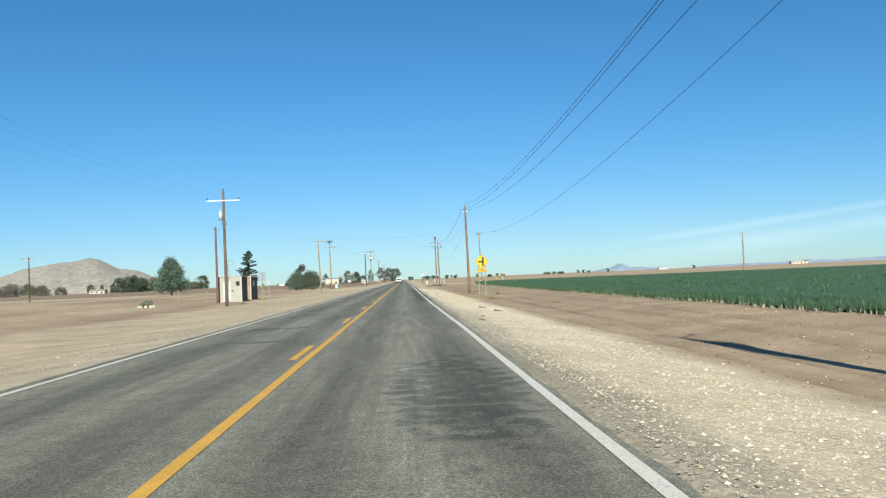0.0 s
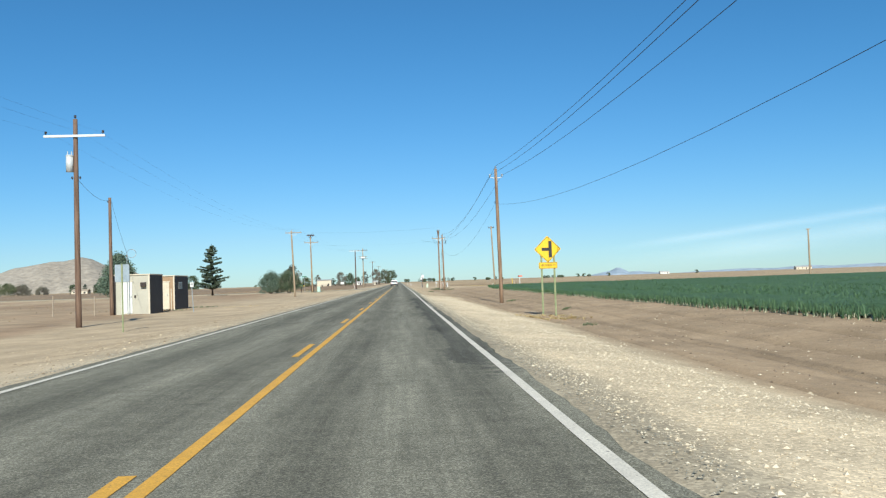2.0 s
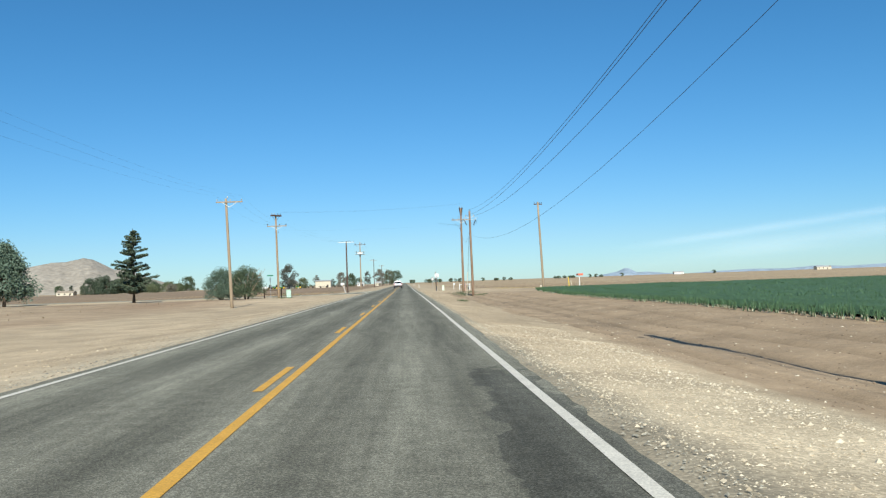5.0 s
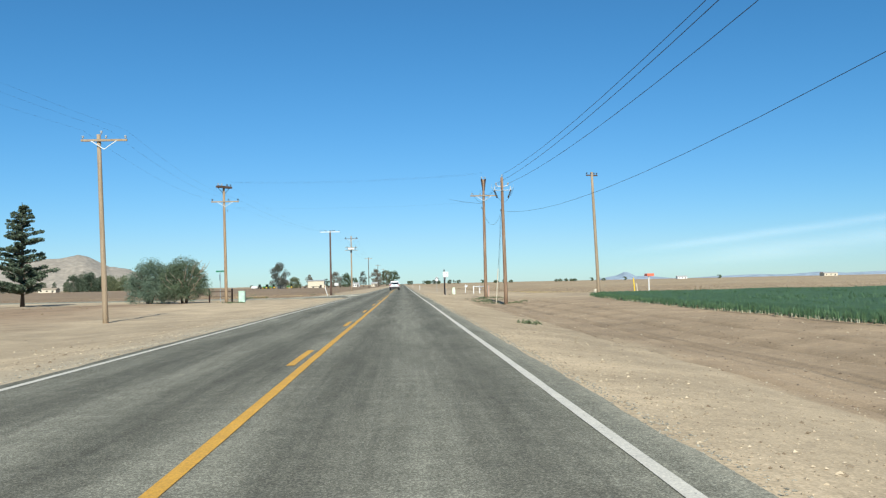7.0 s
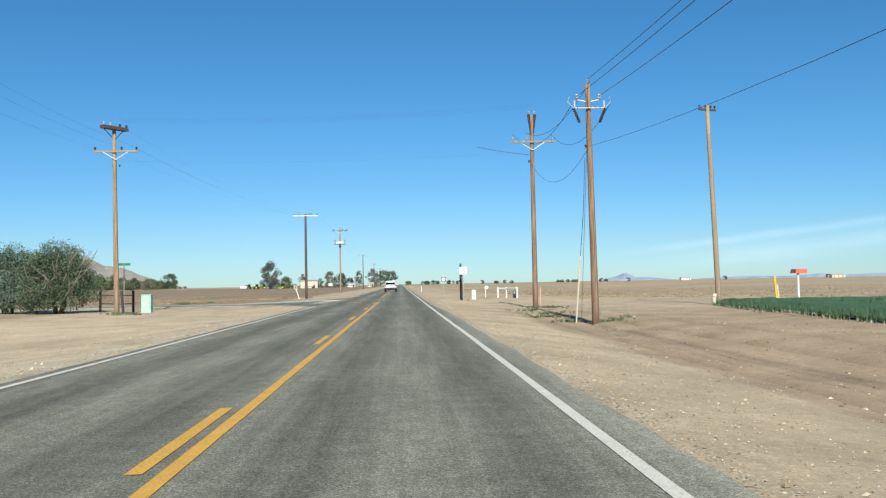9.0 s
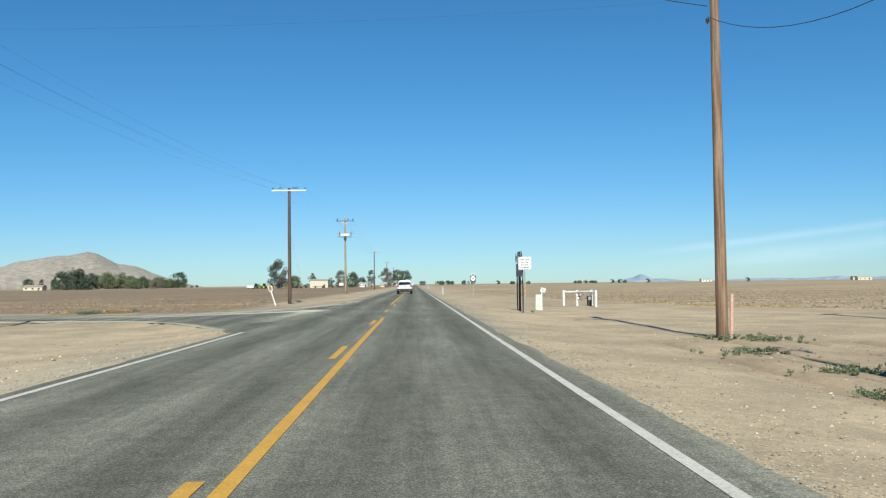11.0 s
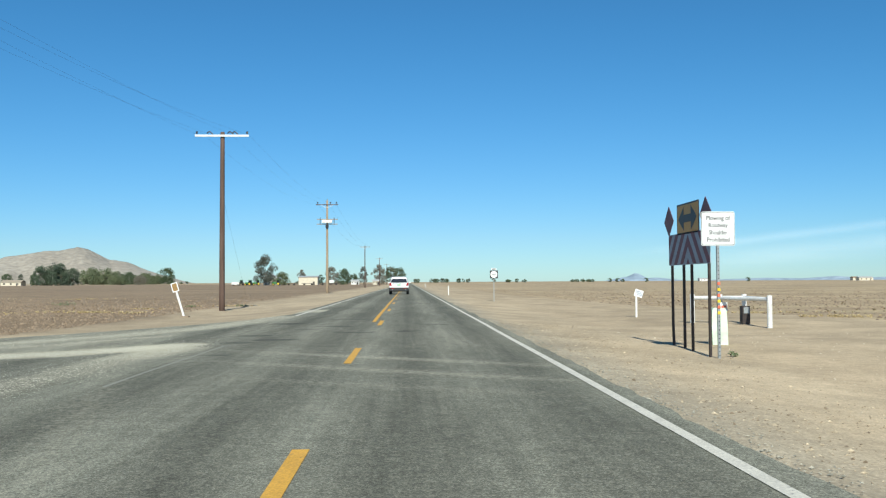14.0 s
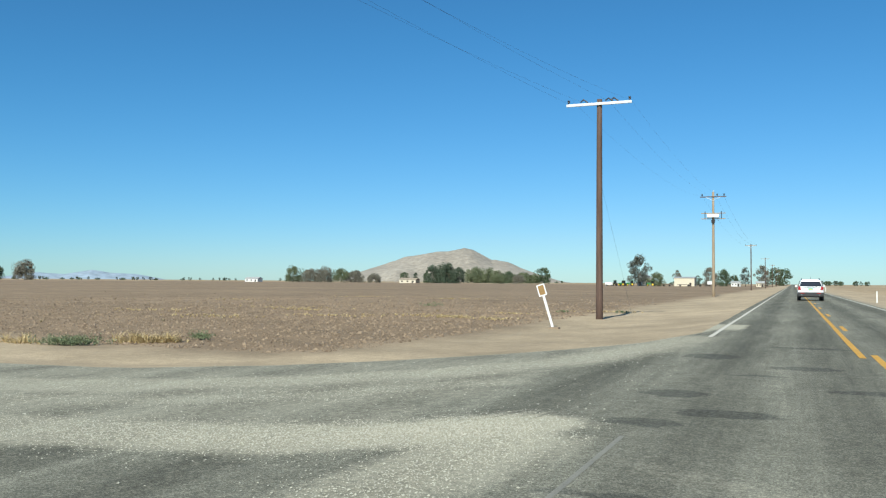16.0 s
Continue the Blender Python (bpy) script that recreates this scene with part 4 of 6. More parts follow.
def build_onions():
    """A dense onion crop in rows along the road."""
    pl, bulbs = [], []
    for y in np.arange(-20, 204.5, 0.24):
        for k in range(9):
            x = field_edge(y) + 0.1 + 0.42 * k + rng.normal(0, 0.05)
            yy = y + rng.uniform(-0.12, 0.12)
            if rng.random() < 0.93:
                pl.append((x, yy, land(x, yy) + 0.01))
                if k < 2:
                    bulbs.append((x, yy, land(x, yy)))
    v, f = blades(pl, 0.45, 0.016, 12, 0.6, 11)
    far = []
    for y in np.arange(-20, 204.5, 0.5):
        x = field_edge(y) + 3.9
        while x < 90:
            far.append((x, y + rng.uniform(-0.3, 0.3), land(x, y) + 0.05))
            x += 0.5 + (x - 18) * 0.035
    v2, f2 = blades(far, 0.45, 0.03, 8, 0.8, 12)
    o = len(v)
    crop = mesh_object("onion_crop", v + v2, f + [tuple(i + o for i in q) for q in f2], M_ONION)
    tagged(crop, "dense dark green onion crop in a flat field", "crop", kind="stuff")
    v, f = blades(bulbs, 0.16, 0.04, 5, 0.7, 13)
    tagged(mesh_object("onion_stems", v, f, M_BULB), "pale onion stems along the edge of the crop", "crop", kind="stuff")
    ys = spread([(-60, 200, 150), (200, 206, 10)])
    offs = spread([(0.5, 4, 8), (4, 20, 16), (20, 80, 14), (80, 330, 10)])
    verts, faces = [], []
    for y in ys:
        for o in offs:
            x = field_edge(min(y, 205)) + o
            verts.append((x, y, land(x, y) + (0.08 if o == 0.5 or y > 205.5 else 0.37) + lump(x, y, 1.9, 0.09)))
    n = len(offs)
    faces = [(j * n + i, j * n + i + 1, (j + 1) * n + i + 1, (j + 1) * n + i) for j in range(len(ys) - 1) for i in range(n - 1)]
    tagged(mesh_object("onion_canopy", verts, faces, M_ONION_BED, smooth=True), "closed green canopy of the onion field", "crop", kind="stuff")


build_scatter()
build_onions()


# ---- power poles and wires ----
def insulator(parent, x, y, z, dark=False, s=1.0):
    bm = bmesh.new()
    add_rod(bm, (x, y, z), (x, y, z + 0.10 * s), 0.018 * s, 0.018 * s, 6)
    for k in range(3):
        add_rod(bm, (x, y, z + (0.07 + 0.05 * k) * s), (x, y, z + (0.105 + 0.05 * k) * s), 0.075 * s, 0.045 * s, 10)
    return part("insulator", bm, M_PORC_DARK if dark else M_PORC, parent, "dark glazed insulator" if dark else "pale porcelain insulator", True)


def pole_shaft(parent, h, r0=0.15, r1=0.10, wood=None, lean=0.0):
    bm = bmesh.new()
    n = 12
    rings = []
    for k in range(7):
        f = k / 6
        r = r0 + (r1 - r0) * f
        rings.append([bm.verts.new((math.cos(a) * r * (1 + 0.03 * math.sin(3 * a + k)) + lean * f, math.sin(a) * r, -0.9 + (h + 0.9) * f)) for a in (2 * math.pi * i / n for i in range(n))])
    for u, w in zip(rings, rings[1:]):
        for i in range(n):
            bm.faces.new((u[i], u[(i + 1) % n], w[(i + 1) % n], w[i]))
    bm.faces.new(rings[-1])
    bm.faces.new(rings[0][::-1])
    return part("pole", bm, wood or M_WOOD, parent, "", True)


def crossarm(parent, z, half, material, braces=True, y=-0.15, along_y=False, dz=0.1):
    s = (2 * half, 0.10, 0.12)
    m = pose(0, 0, 0, 0, 0, 90) if along_y else None
    part("crossarm", box((0, y, z), s, m, 0.012), material, parent)
    if braces:
        bm = bmesh.new()
        for sx in (-1, 1):
            add_rod(bm, (sx * half * 0.55, y - 0.06, z - 0.04), (0, y - 0.02, z - 0.5), 0.026, 0.026, 6)
        if m is not None:
            bmesh.ops.transform(bm, matrix=m, verts=bm.verts[:])
        part("brace", bm, M_ARM_WHITE, parent, "pale steel brace")


def sag_wire(p, q, sag, r=0.011, label="dark overhead power line between poles", n=18):
    p, q = Vector(p), Vector(q)
    pts = []
    for i in range(n + 1):
        f = i / n
        v = p.lerp(q, f)
        v.z -= sag * 4 * f * (1 - f)
        pts.append(v)
    bm = bmesh.new()
    add_path(bm, pts, r, 5)
    return tagged(part("power_line", bm, M_WIRE, None, "", True), label, "wire", "power lines")


def tri_pole(name, x, y, h, base, label, wood=M_WOOD, r=0.16):
    """A pole with a pin on top and two short side brackets."""
    t = thing(name, x, y, base, label, "utility pole", "poles along the road")
    pole_shaft(t, h - base, r, r * 0.68, wood, -0.12)
    top = h - base
    insulator(t, -0.12, 0, top)
    bm = bmesh.new()
    for sx in (-1, 1):
        add_rod(bm, (-0.11, 0, top - 0.75), (-0.11 + sx * 0.45, 0, top - 0.66), 0.03, 0.025, 6)
    part("bracket", bm, M_ARM_WHITE, t)
    for sx in (-1, 1):
        insulator(t, -0.11 + sx * 0.47, 0, top - 0.68, s=1.25)
    insulator(t, -0.25, 0, top - 2.7, True, 0.8)
    return t


G = "poles along the road"
RP0, RP1, RP2B, RP2, RP3 = (9.2, 13.0), (9.07, 103.7), (9.3, 192.4), (9.2, 207.7), (20.1, 207.2)
tri_pole("utility_pole", *RP0, 9.6, datum(*RP0), "reddish brown wooden utility pole with three insulators")
tri_pole("utility_pole", *RP1, 9.7, datum(*RP1), "reddish brown wooden utility pole with three insulators")
dead_end = tri_pole("utility_pole", *RP2B, 9.45, datum(*RP2B), "reddish wooden dead-end utility pole with drooping jumpers")
part("crossarm", box((-0.1, -0.17, 8.75), (1.40, 0.05, 0.05), None, 0.01), M_STEEL, dead_end, "thin pale steel crossarm")
for sx in (-1, 1):
    bm = bmesh.new()
    for k in range(7):
        add_rod(bm, (-0.1 + sx * (0.66 - 0.035 * k), -0.17, 8.73 - 0.085 * k), (-0.1 + sx * (0.64 - 0.035 * k), -0.17, 8.67 - 0.085 * k), 0.075, 0.05, 8)
    add_rod(bm, (-0.1 + sx * 0.67, -0.17, 8.8), (-0.1 + sx * 0.42, -0.17, 8.13), 0.03, 0.03, 6)
    part("arrester", bm, M_PORC_DARK, dead_end, "black ribbed surge arrester")
    bm = bmesh.new()
    add_rod(bm, (-0.1 + sx * 0.62, -0.17, 8.78), (-0.1 + sx * 0.62, -0.17, 9.06), 0.04, 0.04, 8)
    add_path(bm, [(-0.1 + sx * 0.70, -0.17, 8.8), (-0.1 + sx * 0.90, -0.17, 9.0), (-0.1 + sx * 0.84, -0.17, 9.22)], 0.015, 6)
    part("fuse_cutout", bm, M_PORC, dead_end, "pale porcelain fuse cutout")
part("guy_wire", add_path(bmesh.new(), [(-0.3, 0, 6.7), (-0.42, 0, 4.5), (-0.75, 0.4, -0.3)], 0.012, 5), M_WIRE, dead_end)
part("ground_wire", add_path(bmesh.new(), [(-0.15, 0, 8.2), (-0.35, -0.1, 5), (-0.55, 0.3, -0.3)], 0.009, 5), M_WIRE, dead_end)
part("guy_guard", rod((-0.75, 0.4, -0.3), (-0.55, 0.18, 2.6), 0.035, 0.035), M_CREAM, dead_end, "pale plastic guy guard")

t = thing("utility_pole", *RP2, land(*RP2), "reddish wooden utility pole with grey crossarm", "utility pole", G)
pole_shaft(t, 11.45, 0.17, 0.11, M_WOOD)
crossarm(t, 9.85, 1.3, M_WOOD_GREY)
for x in (-1.15, -0.35, 1.15):
    insulator(t, x, -0.15, 9.91)
for sx in (-1, 1):
    insulator(t, sx * 0.16, 0.0, 11.5)
for sx in (-1, 1):
    part("pin_bracket", rod((sx * 0.19, -0.05, 11.5), (sx * 0.07, -0.08, 10.35), 0.085, 0.04, 6), M_DARKSTEEL, t)
insulator(t, -0.2, 0, 8.6, True, 0.8)
part("cable_guard", rod((0.28, 0.1, 0.0), (0.32, 0.1, 1.2), 0.05, 0.05), M_SALMON, t, "salmon conduit guard")

t = thing("utility_pole", *RP3, land(*RP3), "pale grey leaning wooden utility pole beside the crop", "utility pole", G)
pole_shaft(t, 11.9, 0.17, 0.12, M_WOOD_GREY, -0.4)
part("crossarm", box((0, 0, 0), (0.10, 1.25, 0.13), pose(-0.4, 0.0, 11.6, 0, 0, -72), 0.012), M_WOOD_DARK, t)
for k in (-0.55, -0.1, 0.25, 0.55):
    insulator(t, -0.4 + 0.95 * k, 0.31 * k, 11.66, True)
bm = bmesh.new()
add_path(bm, [(-0.4, 0.1, 11.2), (-0.28, 0.16, 10.9), (-0.3, 0.2, 10.5)], 0.06, 6)
part("arrester", bm, M_PORC_DARK, t)

for (a, b, ha, hb) in ((RP0, RP1, 9.6, 9.7), (RP1, RP2B, 9.7, 9.45)):
    sag_wire((a[0] - 0.12, a[1], ha + 0.2), (b[0] - 0.12, b[1], hb + 0.2), 1.5)
    for sx in (-1, 1):
        sag_wire((a[0] - 0.11 + sx * 0.47, a[1], ha - 0.5), (b[0] - 0.11 + sx * 0.47, b[1], hb - 0.5), 1.5)
sag_wire((RP0[0] - 0.25, RP0[1], 6.9), (RP1[0] - 0.25, RP1[1], 7.0), 2.3, 0.007)
sag_wire((RP1[0] - 0.25, RP1[1], 7.0), (RP2B[0] - 0.25, RP2B[1], 6.8), 2.3, 0.007)
sag_wire((RP0[0] - 0.12, -78, 9.8), (RP0[0] - 0.12, RP0[1], 9.8), 1.5)
for sx in (-1, 1):
    sag_wire((RP2B[0] + sx * 0.8, RP2B[1], 8.6), (RP2[0] + sx * 1.15, RP2[1], 10.0), 1.1)
sag_wire((RP2B[0], RP2B[1], 9.6), (RP2[0] - 0.35, RP2[1], 10.1), 0.9)
sag_wire((RP2B[0] - 0.25, RP2B[1], 6.6), (RP2[0] - 0.2, RP2[1], 8.5), 1.3, 0.009)
sag_wire((RP2[0] - 3.3, RP2[1] - 0.5, 9.2), (RP2[0] - 0.2, RP2[1], 8.8), 0.05, 0.012)

LP0, LP0B, LP1, LP2, LP3, LP4 = (-15.2, 83.2), (-20.7, 105.0), (-15.0, 173.0), (-16.1, 210.6), (-9.9, 259.4), (-11.1, 335.0)
t = thing("transformer_pole", *LP0, datum(*LP0), "brown utility pole with white crossarm and grey transformer", "utility pole", G)
pole_shaft(t, 10.5, 0.16, 0.11, M_WOOD_BROWN)
crossarm(t, 9.6, 1.55, M_ARM_WHITE, False)
for x in (-1.45, 1.45):
    insulator(t, x, -0.15, 9.66, True)
insulator(t, 0, 0, 10.5, True)
bm = bmesh.new()
add_rod(bm, (-0.28, -0.1, 7.75), (-0.28, -0.1, 8.55), 0.18, 0.18, 14)
add_rod(bm, (-0.28, -0.1, 8.55), (-0.28, -0.1, 8.62), 0.195, 0.17, 14)
can = part("transformer", bm, M_TRANSF, t, "pale grey can transformer", True)
for dx in (-0.1, 0.1):
    part("bushing", rod((-0.28 + dx, -0.1, 8.6), (-0.28 + dx, -0.1, 8.82), 0.035, 0.02, 8), M_PORC, can)
insulator(t, -0.2, 0, 7.35, True, 0.8)
insulator(t, 0.2, 0, 7.35, True, 0.8)

t = thing("service_pole", *LP0B, datum(*LP0B), "plain reddish wooden service pole beside small buildings", "utility pole", G)
pole_shaft(t, 8.75, 0.15, 0.11, M_WOOD_BROWN)
insulator(t, -0.15, 0, 8.35, True, 0.8)
bm = bmesh.new()
add_path(bm, [(1.3, -0.3, -0.4), (1.3, -0.3, 3.9), (1.3, -0.3, 4.4)], 0.03, 6)
add_path(bm, [(1.3 + 0.35 * math.sin(a) + 0.35, -0.3, 4.4 + 0.32 * math.cos(a)) for a in np.linspace(-1.5, 4.6, 18)], 0.02, 5)
part("mast", bm, M_STEEL, t, "thin steel riser with a coiled cable")
sag_wire((LP0B[0] + 0.1, LP0B[1], 8.2), (LP0B[0] + 1.3, LP0B[1] - 0.3, 4.1), 0.15, 0.01)
sag_wire((LP0B[0] + 1.3, LP0B[1] - 0.3, 4.1), (-19.3, 105.6, 2.5), 0.1, 0.01)
sag_wire((LP0[0], LP0[1], 7.2), (LP0B[0], LP0B[1], 8.2), 0.4, 0.01)

t = thing("utility_pole", *LP1, datum(*LP1), "tan wooden utility pole with a plain crossarm", "utility pole", G)
pole_shaft(t, 10.1, 0.16, 0.11, M_WOOD_GREY, -0.35)
crossarm(t, 9.75, 1.25, M_WOOD_GREY)
for x in (-1.15, 0.1, 1.15):
    insulator(t, x, -0.15, 9.81)
insulator(t, -0.2, 0, 10.1)

t = thing("utility_pole", *LP2, land(*LP2), "brown wooden utility pole with two stacked crossarms", "utility pole", G)
pole_shaft(t, 11.3, 0.17, 0.11, M_WOOD_TAN, -0.15)
crossarm(t, 9.95, 1.35, M_WOOD_GREY)
for x in (-1.25, 0.35, 1.25):
    insulator(t, x, -0.15, 10.01, True, 1.1)
for yy in (0.13, -0.13):
    part("dead_end_arm", box((-0.15, yy, 11.4), (1.75, 0.12, 0.20), pose(0, 0, 0, 0, 0, 52), 0.01), M_WOOD_DARK, t, "dark dead-end crossarm")
bm = bmesh.new()
for sx in (-1, 1):
    add_rod(bm, (-0.15 + sx * 0.55, sx * 0.35, 11.4), (-0.12, 0.0, 10.7), 0.025, 0.025, 6)
part("brace", bm, M_DARKSTEEL, t)
for k in (-0.75, -0.3, 0.35, 0.8):
    insulator(t, -0.1 + k * 0.62, k * 0.8, 11.5, k > 0, 1.1)
insulator(t, -0.22, 0, 9.0, True, 0.8)
insulator(t, 0.18, 0, 9.0, True, 0.8)

t = thing("utility_pole", *LP3, land(*LP3), "dark brown utility pole with a long white crossarm", "utility pole", G)
pole_shaft(t, 10.05, 0.17, 0.12, M_WOOD_DARK)
crossarm(t, 9.82, 1.5, M_ARM_WHITE, False)
for x in (-1.4, 1.4):
    insulator(t, x, -0.15, 9.88, True, 0.9)
for x in (-0.75, 0.4, 0.65):
    part("cutout", add_path(bmesh.new(), [(x - 0.15, 0.1, 10.0), (x, 0.05, 10.1), (x + 0.2, 0.0, 9.94)], 0.035, 6), M_PORC_DARK, t, "black fuse cutout")
bm = bmesh.new()
add_path(bm, [(0.1, 0.1, 6.0), (0.6, 1.2, 3.0), (1.1, 2.3, 0.0)], 0.003, 5)
part("guy_wire", bm, M_WIRE, t)

t = thing("regulator_pole", *LP4, land(*LP4), "tall wooden utility pole with white switchgear tank", "utility pole", G)
pole_shaft(t, 13.4, 0.2, 0.13, M_WOOD_GREY)
crossarm(t, 12.75, 1.6, M_WOOD_DARK)
for x in (-1.35, 0.5, 1.35):
    insulator(t, x, -0.15, 12.8, True, 1.6)
insulator(t, 0, 0, 13.4)
part("tank", box((0, -0.3, 10.3), (1.5, 0.5, 0.45), None, 0.08), M_WHITE, t, "white switchgear tank")
for z in (10.65, 9.95):
    part("platform_arm", box((0, 0, z), (3.0, 0.1, 0.1), None, 0.01), M_WOOD_GREY, t)
for x in (-1.0, 1.0):
    part("switch", rod((x, -0.1, 9.9), (x, -0.1, 10.9), 0.05, 0.05, 6), M_PORC_DARK, t)
part("switch_drum", rod((0, -0.2, 9.4), (0, -0.2, 9.8), 0.22, 0.25, 8), M_PORC_DARK, t)

far_pole = thing("utility_pole", -11.5, 452, land(-11.5, 452), "distant wooden utility pole with a crossarm", "utility pole", G)
pole_shaft(far_pole, 11.8, 0.16, 0.12, M_WOOD_DARK)
crossarm(far_pole, 11.4, 1.4, M_WOOD_GREY)
for x in (-1.3, 0.3, 1.3):
    insulator(far_pole, x, -0.15, 11.46, True)
for y in (575, 700, 820, 930, 1040, 1150):
    copy_thing(far_pole, pose(-11.5, y, land(-11.5, y)))
copy_thing(far_pole, pose(-80, 193, land(-80, 193) - 2.0))
t = thing("utility_pole", 84.3, 208, land(84.3, 208), "grey wooden utility pole in the crop", "utility pole", G)
pole_shaft(t, 9.6, 0.2, 0.14, M_WOOD_GREY)
part("crossarm", box((0, 0, 9.5), (0.9, 0.2, 0.16), None, 0.01), M_WOOD_GREY, t)
for k in (-1.3, 0.3, 1.3):
    sag_wire((LP3[0] + k, LP3[1] + 0.1, 9.8), (LP4[0] + k, LP4[1], 12.55), 1.0, 0.0025)
    sag_wire((LP4[0] + k, LP4[1], 12.55), (-11.5 + k, 452, 11.4), 1.5, 0.006)
    sag_wire((LP1[0] + k * 0.9, LP1[1], 10.0), (LP2[0] + k, LP2[1], 9.9), 0.6, 0.003)
    sag_wire((LP0[0] + k, LP0[1], 9.5), (LP1[0] + k * 0.9, LP1[1], 10.0), 1.4, 0.0025)
    sag_wire((LP0[0] + k, LP0[1] - 90, 9.6), (LP0[0] + k, LP0[1], 9.5), 1.4, 0.0025)
for k, x in enumerate((-1.4, -0.7, 0.5, 1.4)):
    sag_wire((LP2[0] - 1.25 + 0.8 * k, LP2[1], 9.9 if k % 2 else 11.2), (LP3[0] + x, LP3[1], 9.6), 0.55 + 0.12 * k, 0.0025)

for k in (-0.6, 0.0, 0.6):
    sag_wire((LP2[0] + 0.3, LP2[1] + k, 11.6), (RP2[0], RP2[1] + k, 11.75), 0.35, 0.0022)
sag_wire((LP2[0] + 0.2, LP2[1], 9.1), (RP2[0] - 0.2, RP2[1], 9.0), 0.3, 0.002)


# ---- trees ----
def limb(bm, p, q, r0, r1, bend, r):
    p, q = Vector(p), Vector(q)
    mid = p.lerp(q, 0.5) + Vector((r.uniform(-1, 1), r.uniform(-1, 1), r.uniform(-0.3, 0.6))) * bend
    add_path(bm, [p, p.lerp(mid, 0.6), mid, mid.lerp(q, 0.6), q], r0, 6, r1)


def round_tree(name, x, y, h, w, leaf, label, seed, clumps=60, per=70, size=0.22, trunk=0.12, stems=1, low=0.15, category="tree", base=None, form="ball"):
    """A broad tree or bush: stems, limbs and clumps of leaves with gaps."""
    r = np.random.default_rng(seed)
    t = thing(name, x, y, (land(x, y) if base is None else base) - 0.05, label, category, "trees")
    cs, rs = [], []
    for _ in range(clumps):
        a, e = r.uniform(0, 2 * math.pi), r.uniform(-1, 1)
        k = r.uniform(0.35, 1.0) ** 0.5
        rim = math.sqrt(max(0.05, 1 - e * e))
        if form == "dome":
            rim = math.sqrt(max(0.05, 1 - max(0.0, e) ** 2)) * (0.82 + 0.18 * math.sin(3 * a + seed))
        elif form == "cone":
            rim = 1.05 * (0.5 - 0.5 * e) ** 0.62 * min(1.0, 0.55 + 1.6 * (1 + e))
        rr = w / 2 * k * rim * r.uniform(0.75, 1.1)
        cs.append((math.cos(a) * rr, math.sin(a) * rr, h * (0.5 + low / 2) + e * h * (0.5 - low / 2) * 0.86))
        rs.append(r.uniform(0.07, 0.19) * w)
    bm = bmesh.new()
    for k in range(stems):
        a = 2 * math.pi * k / max(1, stems) + r.uniform(0, 1)
        top = Vector((math.cos(a) * w * 0.14 * (stems > 1), math.sin(a) * w * 0.14 * (stems > 1), h * 0.5))
        limb(bm, (math.cos(a) * trunk * (stems > 1), math.sin(a) * trunk * (stems > 1), -0.2), top, trunk, trunk * 0.5, 0.1, r)
        for j in range(7):
            c = cs[r.integers(len(cs))]
            limb(bm, top * r.uniform(0.5, 1.0), c, trunk * 0.35, trunk * 0.1, 0.25, r)
    part("trunk", bm, M_BARK, t, "", True)
    v, f = leaf_cloud(cs, rs, per, size, seed + 1)
    mesh_object("crown", v, f, leaf, t)
    return t


def conifer(x, y, h, w, seed, label):
    """A pine with whorls of upswept boughs and gaps between them."""
    r = np.random.default_rng(seed)
    t = thing("pine_tree", x, y, land(x, y) - 0.05, label, "tree", "trees")
    bm = bmesh.new()
    add_path(bm, [(0, 0, -0.2), (0.05, 0, h * 0.3), (-0.04, 0.03, h * 0.7), (0, 0, h)], 0.26, 8, 0.03)
    cs, rs = [], []
    z = h * 0.13
    while z < h * 0.97:
        f = z / h
        reach = w / 2 * (1 - f) ** 0.8 * (0.9 + 0.1 * math.sin(z * 3.1)) + 0.2
        for k in range(int(5 + 3 * (1 - f))):
            a = r.uniform(0, 2 * math.pi)
            L = reach * r.uniform(0.4, 1.15)
            tip = Vector((math.cos(a) * L, math.sin(a) * L, z + L * 0.22))
            add_path(bm, [(0, 0, z - 0.1), tip * 0.5 + Vector((0, 0, z * 0.5 - 0.12)), tip], 0.045, 5, 0.012)
            for q in np.linspace(0.35, 1.0, max(2, int(L / 0.35))):
                p = Vector((0, 0, z)).lerp(tip, q)
                cs.append((p.x + r.normal(0, 0.08), p.y + r.normal(0, 0.08), p.z + 0.05))
                rs.append(0.24 + 0.14 * (1 - f))
        z += 0.34 + 0.22 * (1 - f) * r.uniform(0.6, 1.5)
    part("trunk", bm, M_BARK, t, "", True)
    v, fc = leaf_cloud(cs, rs, 44, 0.12, seed + 1, 0.6)
    mesh_object("crown", v, fc, M_PINE, t)
    return t


conifer(-35.9, 211, 10.3, 7.4, 5, "tall dark green pine with upswept boughs on bare dirt")
bush = round_tree("juniper_bush", -21.3, 215.0, 4.5, 5.2, M_JUNIPER, "wide grey-green juniper bush with bleached dead twigs", 21, 130, 300, 0.058, 0.14, 4, 0.08, "bush", form="dome")
bm = bmesh.new()
rr_ = np.random.default_rng(3)
for k in range(26):
    a, z0 = rr_.uniform(-2.4, 0.5), rr_.uniform(0.8, 3.0)
    p = Vector((math.cos(a) * 1.3, math.sin(a) * 1.3, z0))
    reach = rr_.uniform(2.3, 3.0)
    q = Vector((math.cos(a) * reach, math.sin(a) * reach, z0 + rr_.uniform(0.1, 1.9)))
    limb(bm, p, q, 0.045, 0.012, 0.35, rr_)
tagged(part("dead_twigs", bm, M_DEADWOOD, bush, "bleached dead twigs", True), kind="stuff")
